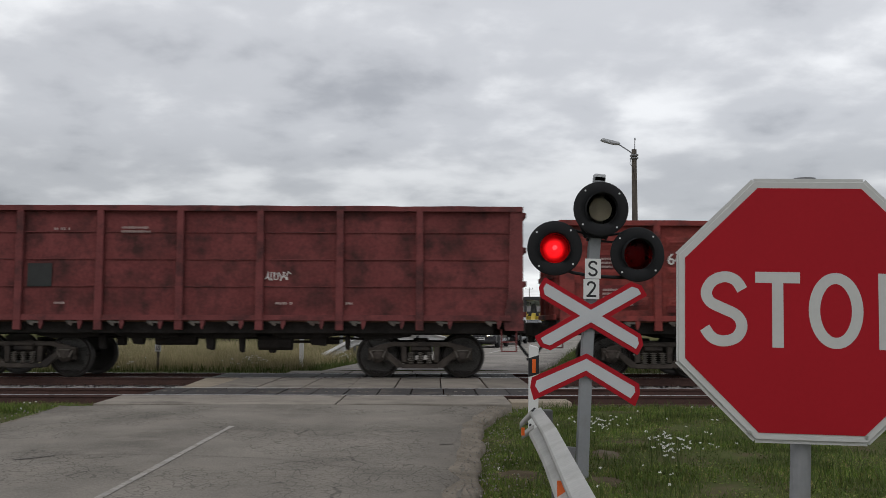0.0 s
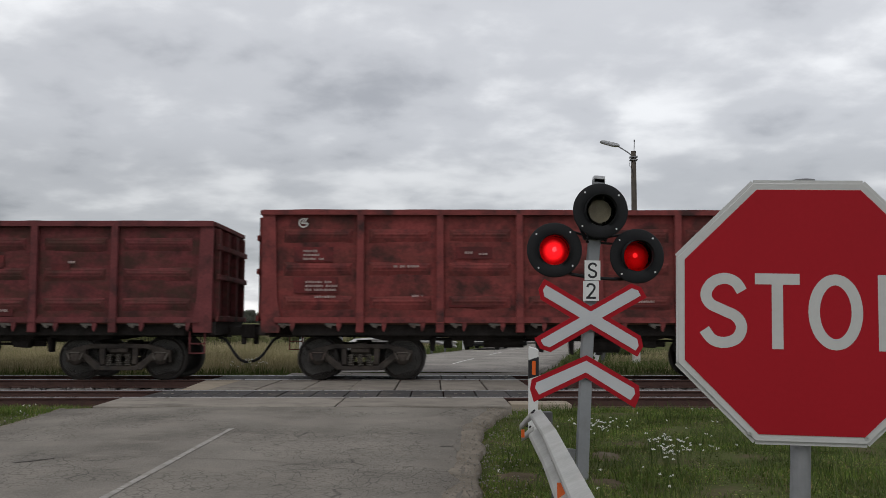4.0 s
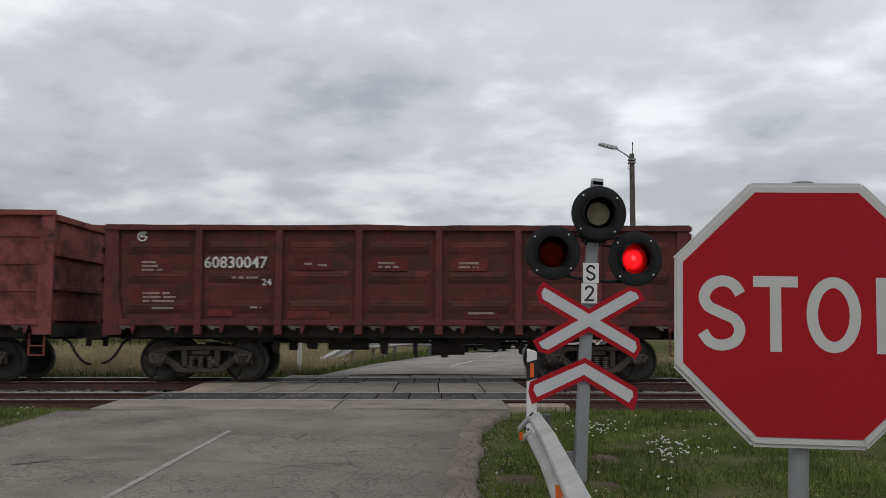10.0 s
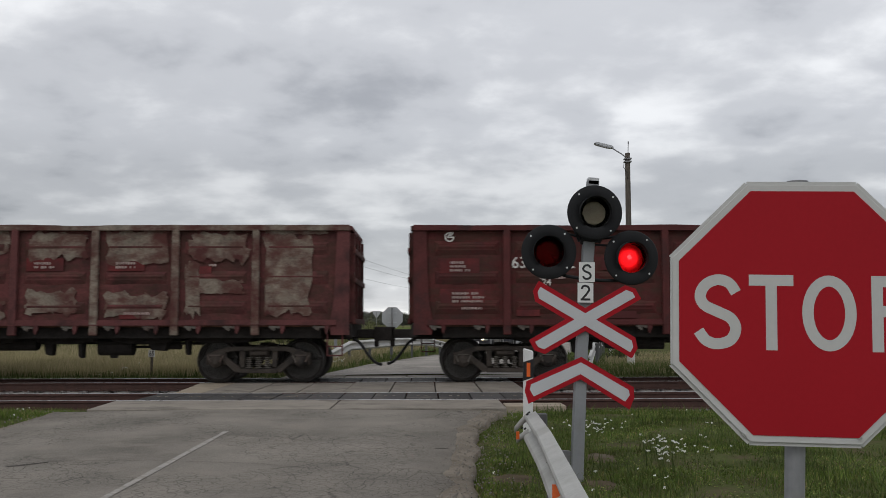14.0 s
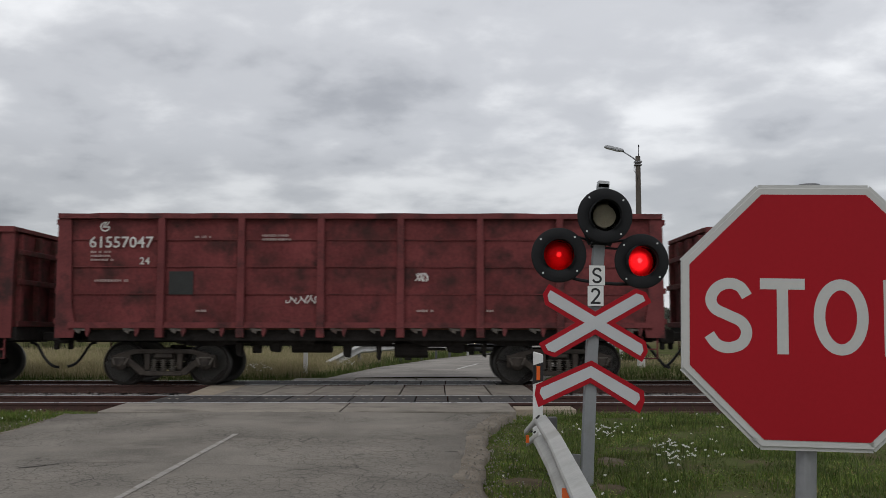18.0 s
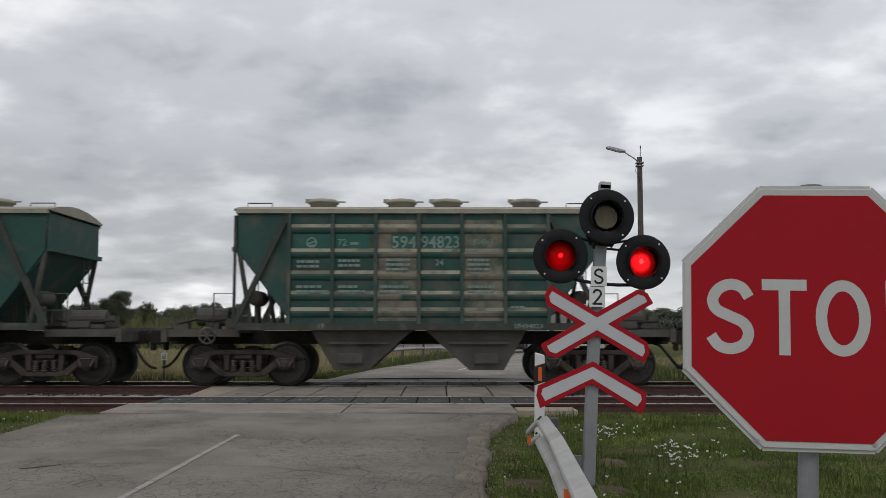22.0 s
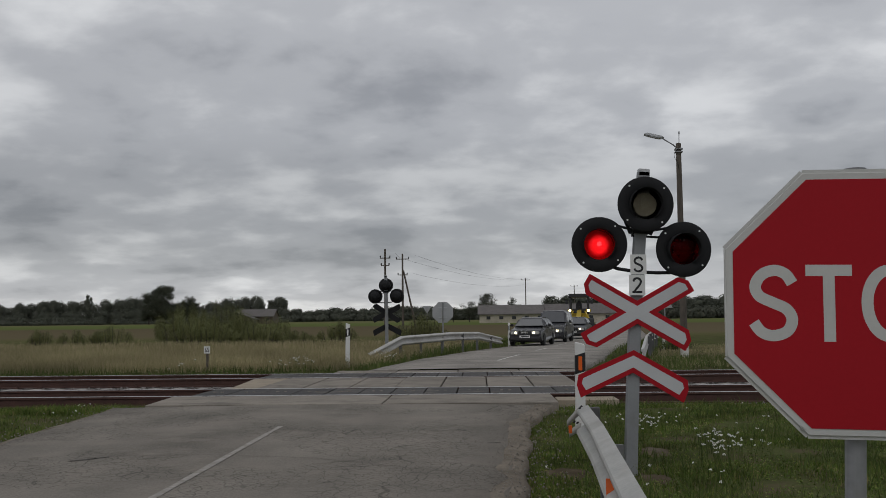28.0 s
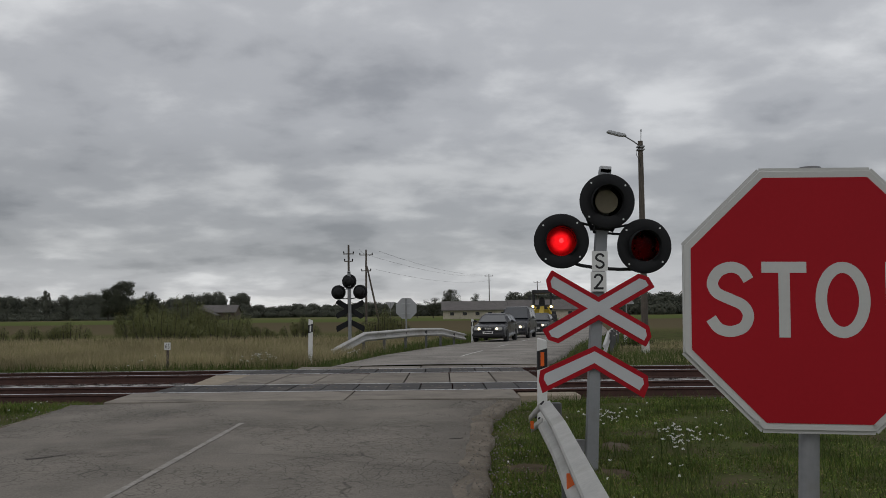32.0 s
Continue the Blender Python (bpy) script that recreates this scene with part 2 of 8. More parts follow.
M_galvdull = mat("dull_galvanised_steel", (0.26, 0.265, 0.275), 0.65, 0.25, 0.18, 4, 40, 0.06, dirt=(0.22, 0.21, 0.19), dirt_amount=0.3)
M_signpost = mat("grey_painted_steel", (0.235, 0.245, 0.255), 0.7, 0.1, 0.12, 3, 40, 0.05, dirt=(0.19, 0.19, 0.18), dirt_amount=0.3)
M_railnear = mat("weathered_zinc_rail", (0.40, 0.40, 0.38), 0.62, 0.15, 0.2, 3, 35, 0.06, dirt=(0.30, 0.295, 0.27), dirt_amount=0.4)
M_black = mat("black_sheet", (0.013, 0.0135, 0.015), 0.7, 0, 0.25, 6, 50, 0.05, spec=0.25)
M_bolt = mat("bright_bolt", (0.6, 0.6, 0.6), 0.35, 0.9, 0.1)
M_white = mat("white_paint", (0.68, 0.68, 0.67), 0.6, 0, 0.06, 4, 40, 0.03, dirt=(0.5, 0.49, 0.46), dirt_amount=0.15)
M_retro = mat("white_reflective_sheet", (0.50, 0.51, 0.525), 0.5, 0, 0.05, 5, 80, 0.02)
M_signred = mat("sign_red", (0.36, 0.010, 0.018), 0.6, 0, 0.08, 1.5, 60, 0.02, spec=0.15)
M_signwhite = mat("sign_white", (0.52, 0.52, 0.505), 0.6, 0, 0.06, 4, 60, 0.02, spec=0.3)
M_ink = mat("black_ink", (0.012, 0.012, 0.014), 0.6, 0, 0.1)
M_orange = mat("orange_reflector", (0.75, 0.13, 0.015), 0.35, 0, 0.1)
M_wood = mat("weathered_pole_wood", (0.10, 0.085, 0.07), 0.9, 0, 0.3, 5, 30, 0.4, dirt=(0.05, 0.042, 0.037), dirt_amount=0.4, streak=True)
M_whitewash = mat("whitewash", (0.6, 0.59, 0.56), 0.9, 0, 0.15, 5, 30, 0.2, dirt=(0.3, 0.27, 0.22), dirt_amount=0.3)
M_signback = mat("grey_sign_back", (0.38, 0.39, 0.40), 0.55, 0.3, 0.08, 4, 40, 0.03)


# ---- mesh helpers ----
def box(bm, c, s, m=None, mi=0):
    """A box of size s centred at c, turned by m about c."""
    r = bmesh.ops.create_cube(bm, size=1.0)
    vs = r["verts"]
    t = Matrix.Translation(c) @ (m.to_4x4() if m else Matrix()) @ Matrix.Diagonal((*s, 1))
    bmesh.ops.transform(bm, matrix=t, verts=vs)
    if mi:
        for f in {f for v in vs for f in v.link_faces}:
            f.material_index = mi
    return vs


def tube(bm, a, b, r, seg=12, r2=None, mi=0):
    """A closed cylinder or cone from a to b."""
    a, b = Vector(a), Vector(b)
    d = b - a
    res = bmesh.ops.create_cone(bm, cap_ends=True, segments=seg, radius1=r, radius2=r if r2 is None else r2, depth=d.length)
    rot = d.to_track_quat("Z", "Y").to_matrix().to_4x4()
    bmesh.ops.transform(bm, matrix=Matrix.Translation((a + b) / 2) @ rot, verts=res["verts"])
    if mi:
        for f in {f for v in res["verts"] for f in v.link_faces}:
            f.material_index = mi
    return res["verts"]


def pipe(bm, pts, r, seg=8):
    """One round tube swept along pts, its ends closed."""
    pts = [Vector(p) for p in pts]
    rings, side = [], None
    for i, p in enumerate(pts):
        d = (pts[min(i + 1, len(pts) - 1)] - pts[max(i - 1, 0)]).normalized()
        if side is None:
            side = d.orthogonal().normalized()
        side = (side - d * side.dot(d)).normalized()
        up = d.cross(side)
        rings.append([bm.verts.new(p + side * r * math.cos(2 * math.pi * k / seg) + up * r * math.sin(2 * math.pi * k / seg)) for k in range(seg)])
    for a, b in zip(rings, rings[1:]):
        for k in range(seg):
            f = bm.faces.new((a[k], a[(k + 1) % seg], b[(k + 1) % seg], b[k]))
            f.smooth = True
    bm.faces.new(rings[0][::-1]); bm.faces.new(rings[-1])


def plate(bm, pts, axis, lo, hi, mi=0):
    """A flat plate: the outline pts in the two axes besides `axis`, from lo to hi along it."""
    def put(p, h):
        return {"x": (h, p[0], p[1]), "y": (p[0], h, p[1]), "z": (p[0], p[1], h)}[axis]
    va = [bm.verts.new(put(p, lo)) for p in pts]
    vb = [bm.verts.new(put(p, hi)) for p in pts]
    fs = [bm.faces.new(va), bm.faces.new(vb[::-1])]
    for i in range(len(pts)):
        j = (i + 1) % len(pts)
        fs.append(bm.faces.new((va[j], va[i], vb[i], vb[j])))
    for f in fs:
        f.material_index = mi
    bmesh.ops.recalc_face_normals(bm, faces=fs)
    return va + vb


def lathe(bm, prof, seg=24, m=None, mi=0, caps=(True, True)):
    """A body of revolution about y: prof is a list of (radius, y)."""
    rings = []
    for r, y in prof:
        rings.append([bm.verts.new((r * math.cos(2 * math.pi * k / seg), y, r * math.sin(2 * math.pi * k / seg))) for k in range(seg)])
    fs = []
    for a, b in zip(rings, rings[1:]):
        for k in range(seg):
            fs.append(bm.faces.new((a[k], a[(k + 1) % seg], b[(k + 1) % seg], b[k])))
    if caps[0]:
        fs.append(bm.faces.new(rings[0]))
    if caps[1]:
        fs.append(bm.faces.new(rings[-1][::-1]))
    bmesh.ops.recalc_face_normals(bm, faces=fs)
    for f in fs:
        f.material_index = mi
        f.smooth = len(f.verts) == 4
    if m:
        bmesh.ops.transform(bm, matrix=m, verts=[v for r in rings for v in r])


def soften(bm, w=0.01, seg=1):
    bmesh.ops.bevel(bm, geom=list(bm.edges), offset=w, segments=seg, affect="EDGES", clamp_overlap=True)


def mesh_of(bm, name, *mats):
    me = bpy.data.meshes.new(name)
    bm.to_mesh(me)
    bm.free()
    for m in mats:
        me.materials.append(m)
    return me


def part(name, bm, material, parent, label="", at=None):
    me = bm if isinstance(bm, bpy.types.Mesh) else mesh_of(bm, name, *(material if isinstance(material, (list, tuple)) else [material]))
    ob = new(name, me)
    ob.parent = parent
    if at is not None:
        ob.matrix_basis = at
    if label:
        tagged(ob, label)
    return ob


def thing(name, m, label, category, group="", kind=""):
    ob = new(name)
    ob.empty_display_size = 0.2
    ob.matrix_basis = m
    return tagged(ob, label, category, group, kind)


def raw_mesh(name, verts, faces, material, smooth=False):
    """A large mesh from numpy arrays of corners and of equal-sized faces."""
    me = bpy.data.meshes.new(name)
    n, k = faces.shape
    me.vertices.add(len(verts)); me.vertices.foreach_set("co", np.asarray(verts, dtype=np.float32).ravel())
    me.loops.add(n * k); me.loops.foreach_set("vertex_index", faces.astype(np.int32).ravel())
    me.polygons.add(n)
    me.polygons.foreach_set("loop_start", np.arange(n, dtype=np.int32) * k)
    if smooth:
        me.polygons.foreach_set("use_smooth", np.ones(n, dtype=bool))
    me.materials.append(material)
    me.update(calc_edges=True)
    return me


def ribbon(bm, pts, width, y, closed=False):
    """A flat stroke of the given width along pts in x and z."""
    n = len(pts)
    rows = []
    for i, p in enumerate(pts):
        a = pts[i - 1] if i or closed else p
        b = pts[(i + 1) % n] if i < n - 1 or closed else p
        d = Vector((b[0] - a[0], b[1] - a[1])).normalized()
        rows.append((bm.verts.new((p[0] - d.y * width / 2, y, p[1] + d.x * width / 2)), bm.verts.new((p[0] + d.y * width / 2, y, p[1] - d.x * width / 2))))
    for i in range(n if closed else n - 1):
        a, b = rows[i], rows[(i + 1) % n]
        bm.faces.new((a[0], a[1], b[1], b[0]))


def arc(cx, cz, rx, rz, a0, a1, n=14):
    return [(cx + rx * math.cos(radians(a0 + (a1 - a0) * k / n)), cz + rz * math.sin(radians(a0 + (a1 - a0) * k / n))) for k in range(n + 1)]


TEXT_STORE = {}


def text_mesh(s, height, width=None, bold=0.0, material=None):
    """Lettering as a flat mesh in x and z, facing -y, its lower left corner at the origin."""
    key = (s, height, width, material.name if material else "")
    if key in TEXT_STORE:
        return TEXT_STORE[key]
    cu = bpy.data.curves.new("lettering", "FONT")
    cu.body, cu.size, cu.extrude, cu.offset, cu.resolution_u = s, 1.0, 0.0, bold, 2
    ob = new("lettering", cu)
    bpy.context.view_layer.update()
    me = bpy.data.meshes.new_from_object(ob.evaluated_get(bpy.context.evaluated_depsgraph_get()))
    bpy.data.objects.remove(ob); bpy.data.curves.remove(cu)
    co = np.zeros(len(me.vertices) * 3, dtype=np.float32); me.vertices.foreach_get("co", co)
    co = co.reshape(-1, 3); lo, hi = co.min(0), co.max(0)
    k = height / (hi[1] - lo[1]); kx = k if width is None else width / (hi[0] - lo[0])
    out = np.zeros_like(co); out[:, 0] = (co[:, 0] - lo[0]) * kx; out[:, 2] = (co[:, 1] - lo[1]) * k
    me.vertices.foreach_set("co", out.ravel()); me.materials.clear()
    if material:
        me.materials.append(material)
    me.update()
    TEXT_STORE[key] = me
    return me


# ---- ground, road, railway ----
def lerp_list(v, pts):
    return float(np.interp(v, [p[0] for p in pts], [p[1] for p in pts]))


ROAD_X = [(-40, -4.2), (-16, -2.75), (-13, -2.5), (-8.5, -2.35), (-5.6, -2.0), (2.3, -0.15), (8, 1.05), (14, 2.2), (19, 3.15), (26, 4.7), (36, 7.2), (52, 10.4), (100, 18), (220, 34)]
ROAD_W = [(-40, 2.9), (-13, 2.85), (-8.5, 2.95), (-6.2, 3.3), (-5.6, 3.15), (2.3, 2.65), (8, 2.85), (220, 2.9)]
ROAD_Z = [(-40, -0.35), (-16, -0.24), (-10, -0.09), (-6, 0.0), (3, 0.0), (8, 0.05), (16, 0.02), (26, -0.06), (40, -0.05), (60, 0.05), (220, 0.9)]


def ground_z(x, y):
    z = float(np.interp(y, [-60, -16, -7, -5.9, -5.4, 3.2, 4.2, 20, 400, 900], [-0.4, -0.3, -0.13, -0.13, -0.34, -0.34, -0.10, 0.0, 1.7, 3.0]))
    c, w, rz = lerp_list(y, ROAD_X), lerp_list(y, ROAD_W), lerp_list(y, ROAD_Z)
    d = abs(x - c) - w
    if d < 1.2:
        k = max(0.0, min(1.0, d / 1.2))
        z = z * k + (min(z, rz - 0.05) if y < -5.5 or y > 3 else min(z, -0.34)) * (1 - k)
        if d < 0:
            z = min(z, rz - 0.08)
    return z


M_ground = mat("meadow_soil", (0.075, 0.085, 0.035), 0.95, 0, 0.4, 1.6, 22, 0.8, dirt=(0.11, 0.088, 0.06), dirt_amount=0.5, spec=0.0)


def field_material():
    """Grass near the tracks; far off, bands of meadow, ploughed soil and young green crop."""
    m = M_ground
    nt = m.node_tree; n, l = nt.nodes, nt.links
    b = n["Principled BSDF"]
    src = b.inputs["Base Color"].links[0].from_socket
    geo = n.new("ShaderNodeNewGeometry"); sep = n.new("ShaderNodeSeparateXYZ")
    l.new(geo.outputs["Position"], sep.inputs[0])
    nz = n.new("ShaderNodeTexNoise"); nz.inputs["Scale"].default_value = 0.03
    l.new(geo.outputs["Position"], nz.inputs["Vector"])
    wob = n.new("ShaderNodeMath"); wob.operation = "MULTIPLY_ADD"; wob.inputs[1].default_value = 18.0
    l.new(nz.outputs["Fac"], wob.inputs[0]); l.new(sep.outputs["Y"], wob.inputs[2])
    rp = n.new("ShaderNodeValToRGB"); rp.color_ramp.interpolation = "LINEAR"
    mr = n.new("ShaderNodeMapRange"); mr.inputs[1].default_value, mr.inputs[2].default_value = 30, 430
    l.new(wob.outputs[0], mr.inputs[0]); l.new(mr.outputs[0], rp.inputs[0])
    el = rp.color_ramp.elements
    el[0].position, el[0].color = 0.0, (0.16, 0.14, 0.072, 1)
    el[1].position, el[1].color = 1.0, (0.13, 0.14, 0.07, 1)
    for pos, c in ((0.04, (0.12, 0.12, 0.05)), (0.09, (0.125, 0.105, 0.065)), (0.28, (0.115, 0.095, 0.06)), (0.34, (0.105, 0.13, 0.045)), (0.62, (0.12, 0.14, 0.055)), (0.70, (0.15, 0.135, 0.075)), (0.85, (0.125, 0.125, 0.06))):
        x = el.new(pos); x.color = (*c, 1)
    mx = n.new("ShaderNodeMix"); mx.data_type = "RGBA"
    k = n.new("ShaderNodeMapRange"); k.inputs[1].default_value, k.inputs[2].default_value = 36, 52
    l.new(sep.outputs["Y"], k.inputs[0]); l.new(k.outputs[0], mx.inputs[0])
    l.new(src, mx.inputs[6]); l.new(rp.outputs[0], mx.inputs[7])
    l.new(mx.outputs[2], b.inputs["Base Color"])


field_material()

gx = np.concatenate([np.linspace(-2500, -120, 14), np.linspace(-100, -16, 22), np.linspace(-15, 15, 76), np.linspace(16, 100, 22), np.linspace(120, 2500, 14)])
gy = np.concatenate([np.linspace(-1500, -60, 8), np.linspace(-45, -20, 14), np.linspace(-19, 30, 110), np.linspace(32, 100, 24), np.linspace(110, 900, 20), np.linspace(1100, 4000, 6)])
gv = np.array([(x, y, ground_z(x, y) + 0.03 * noise.noise((x * 0.9, y * 0.9, 0)) * (abs(y + 1) > 5.2)) for y in gy for x in gx])
nx = len(gx)
gf = np.array([(j * nx + i, j * nx + i + 1, (j + 1) * nx + i + 1, (j + 1) * nx + i) for j in range(len(gy) - 1) for i in range(nx - 1)])
ground = new("ground", raw_mesh("ground", gv, gf, M_ground, True))
tagged(ground, "flat meadow and farm fields reaching to the horizon", "ground", kind="structure")


def asphalt(name="worn_asphalt", base=(0.208, 0.186, 0.158), dust=(0.255, 0.226, 0.187)):
    m = mat(name, base, 0.92, 0, 0.42, 0.8, 45, 0.9, dirt=dust, dirt_amount=0.5, spec=0.12)
    nt = m.node_tree; n, l = nt.nodes, nt.links
    b = n["Principled BSDF"]
    src = b.inputs["Base Color"].links[0].from_socket
    geo = n.new("ShaderNodeNewGeometry")
    # thin wandering cracks and map cracking
    ns = n.new("ShaderNodeTexNoise"); ns.inputs["Scale"].default_value = 2.2
    l.new(geo.outputs["Position"], ns.inputs["Vector"])
    ad = n.new("ShaderNodeVectorMath"); ad.operation = "MULTIPLY_ADD"
    ad.inputs[1].default_value = (0.35, 0.35, 0.0)
    l.new(ns.outputs["Color"], ad.inputs[0]); l.new(geo.outputs["Position"], ad.inputs[2])
    col = src
    for scale, width, dark, where in ((2.6, 0.014, 0.62, 0.50), (9.5, 0.05, 0.68, 0.50)):
        vo = n.new("ShaderNodeTexVoronoi"); vo.feature = "DISTANCE_TO_EDGE"; vo.inputs["Scale"].default_value = scale
        l.new(ad.outputs[0], vo.inputs["Vector"])
        lt = n.new("ShaderNodeMapRange"); lt.inputs[1].default_value, lt.inputs[2].default_value = width * 0.4, width
        lt.inputs[3].default_value, lt.inputs[4].default_value = dark, 1.0
        l.new(vo.outputs["Distance"], lt.inputs[0])
        fac = lt.outputs[0]
        if where:
            pn = n.new("ShaderNodeTexNoise"); pn.inputs["Scale"].default_value = 0.55
            l.new(geo.outputs["Position"], pn.inputs["Vector"])
            pr = n.new("ShaderNodeMapRange"); pr.inputs[1].default_value, pr.inputs[2].default_value = where, where + 0.08
            pr.inputs[3].default_value, pr.inputs[4].default_value = 1.0, 0.0
            l.new(pn.outputs["Fac"], pr.inputs[0])
            mxm = n.new("ShaderNodeMath"); mxm.operation = "MAXIMUM"
            l.new(fac, mxm.inputs[0]); l.new(pr.outputs[0], mxm.inputs[1]); fac = mxm.outputs[0]
        g = n.new("ShaderNodeCombineColor")
        for k in range(3):
            l.new(fac, g.inputs[k])
        mm = n.new("ShaderNodeMix"); mm.data_type = "RGBA"; mm.blend_type = "MULTIPLY"; mm.inputs[0].default_value = 1.0
        l.new(col, mm.inputs[6]); l.new(g.outputs[0], mm.inputs[7]); col = mm.outputs[2]
    l.new(col, b.inputs["Base Color"])
    return m


M_asphalt = asphalt(base=(0.20, 0.182, 0.158), dust=(0.235, 0.212, 0.182))
# the far road's sheen at a grazing angle is put into lighter base colours
M_asphalt_far = asphalt("sheen_lightened_asphalt", (0.275, 0.255, 0.23), (0.30, 0.277, 0.25))
M_roadpaint = mat("worn_road_paint", (0.31, 0.292, 0.268), 0.92, 0, 0.3, 6, 40, 0.2, dirt=(0.225, 0.202, 0.172), dirt_amount=0.75)
for n_ in M_roadpaint.node_tree.nodes:
    if n_.type == "TEX_NOISE" and abs(n_.inputs["Scale"].default_value - 1.7) < 0.01:
        n_.inputs["Scale"].default_value = 13.0


def strip(name, y0, y1, step, off0, off1, up, material, label, category):
    """A strip along the road between the offsets off0 and off1 (functions of y) from its middle, with edges that reach down."""
    ys = np.arange(y0, y1 + 1e-6, step)
    verts, faces = [], []
    for i, y in enumerate(ys):
        c, w, z = lerp_list(y, ROAD_X), lerp_list(y, ROAD_W), lerp_list(y, ROAD_Z) + up
        a, b = c + off0(y, w), c + off1(y, w)
        ja = 0.07 * noise.noise((y * 1.3, 3.1, 0)) + 0.05 * noise.noise((y * 5, 1, 0))
        jb = 0.07 * noise.noise((y * 1.3, 9.7, 0)) + 0.05 * noise.noise((y * 5, 7, 0))
        row = [(a + ja, y, z - 0.14)] + [(a + ja + (b + jb - a - ja) * k / 8, y, z + 0.03 * (1 - (2 * k / 8 - 1) ** 2)) for k in range(9)] + [(b + jb, y, z - 0.14)]
        verts += row
        if i:
            for k in range(10):
                p = (i - 1) * 11 + k
                faces.append((p, p + 1, p + 12, p + 11))
    ob = new(name, raw_mesh(name, np.array(verts), np.array(faces), material, True))
    return tagged(ob, label, category, kind="structure")


strip("road", -40, -6.58, 0.4, lambda y, w: -w, lambda y, w: w, 0.0, M_asphalt, "worn grey asphalt road with cracks", "road")
strip("road", 2.75, 220, 0.8, lambda y, w: -w, lambda y, w: w, 0.0, M_asphalt_far, "asphalt road beyond the tracks, its colour lightened for grazing sheen", "road")


def dash(y0, y1, dx=0.0):
    bm = bmesh.new()
    n = 12
    prev = None
    for i in range(n + 1):
        y = y0 + (y1 - y0) * i / n
        c, z = lerp_list(y, ROAD_X) + dx, lerp_list(y, ROAD_Z) + 0.0345
        j = 0.016 * noise.noise((y * 9, 2, 0))
        row = [bm.verts.new((c - 0.034 + j, y, z)), bm.verts.new((c + 0.034 - j, y, z))]
        if prev:
            bm.faces.new((prev[0], prev[1], row[1], row[0]))
        prev = row
    ob = new("road_marking", mesh_of(bm, "road_marking", M_whitewash if y0 > 0 else M_roadpaint))
    tagged(ob, "worn white centre line dash on the asphalt", "road marking", "centre line dashes", "structure")


for a, b, dx in ((-13.4, -9.15, 0.05), (6.3, 10.4, -0.05), (15, 19, -0.1), (24, 28, -0.5), (-22, -17, 0)):
    dash(a, b, dx)

# railway: two tracks
A_NEAR, A_FAR, B_FAR, B_NEAR = 0.0, 1.595, -3.268, -4.863
DECK_L, DECK_R = -4.85, 2.0


def rail_mesh(length):
    bm = bmesh.new()
    prof = [(-0.075, -0.18), (0.075, -0.18), (0.075, -0.168), (0.012, -0.15), (0.010, -0.05), (0.036, -0.036), (0.036, -0.004), (0.03, 0.0), (-0.03, 0.0), (-0.036, -0.004), (-0.036, -0.036), (-0.010, -0.05), (-0.012, -0.15), (-0.075, -0.168)]
    plate(bm, prof, "x", -length / 2, length / 2)
    bm.normal_update()
    for f in bm.faces:
        if f.normal.z > 0.5 and f.calc_center_median().z > -0.01:
            f.material_index = 1
    return mesh_of(bm, "rail", M_rail, M_railtop)


RAIL = rail_mesh(900)
SLEEPER_BM = bmesh.new()
plate(SLEEPER_BM, [(-0.14, -0.36), (0.14, -0.36), (0.10, -0.19), (-0.10, -0.19)], "y", -1.35, 1.35)
SLEEPER = mesh_of(SLEEPER_BM, "sleeper", M_sleeper)
CLIP_BM = bmesh.new()
box(CLIP_BM, (0, 0, -0.165), (0.11, 0.09, 0.03)); tube(CLIP_BM, (0, 0, -0.16), (0, 0, -0.12), 0.014, 6)
CLIP = mesh_of(CLIP_BM, "rail_clip", M_rail)
for yn, yf, label in ((A_NEAR, A_FAR, "railway track with shiny rail heads on concrete sleepers, carrying the freight train"), (B_NEAR, B_FAR, "empty railway track with rusty rails on concrete sleepers")):
    tr = thing("railway_track", pose(0, (yn + yf) / 2, 0), label, "railway track", "tracks", "structure")
    for y in (-0.7975, 0.7975):
        part("rail", RAIL, None, tr, at=pose(-40, y, 0))
    far_v = []
    k = -400
    while k <= 400:
        x = k * 0.543
        if not DECK_L + 0.2 < x < DECK_R - 0.2:
            if abs(x) < 22:
                part("sleeper", SLEEPER, None, tr, at=pose(x + 0.02 * noise.noise((k, 1, 0)), 0, 0, 0, 0, 0.6 * noise.noise((k, 5, 0))))
                if abs(x) < 12:
                    for y in (-0.90, -0.70, 0.70, 0.90):
                        part("rail_clip", CLIP, None, tr, at=pose(x, y, 0))
            else:
                far_v.append(x)
        k += 1
    cv = np.array([(sx, sy, sz) for sx in (-0.12, 0.12) for sy in (-1.35, 1.35) for sz in (-0.36, -0.19)])
    cf = np.array([(1, 5, 7, 3), (0, 1, 3, 2), (4, 6, 7, 5), (0, 4, 5, 1), (2, 3, 7, 6)])
    ob = part("sleeper_row", raw_mesh("sleeper_row", np.concatenate([cv + (x, 0, 0) for x in far_v]), np.concatenate([cf + 8 * i for i in range(len(far_v))]), M_sleeper), None, tr)
    tagged(ob, kind="stuff")


def ballast_z(y):
    d = min(abs(y - 0.8), abs(y + 4.065))
    return -0.225 - max(0.0, d - 1.35) * 0.16


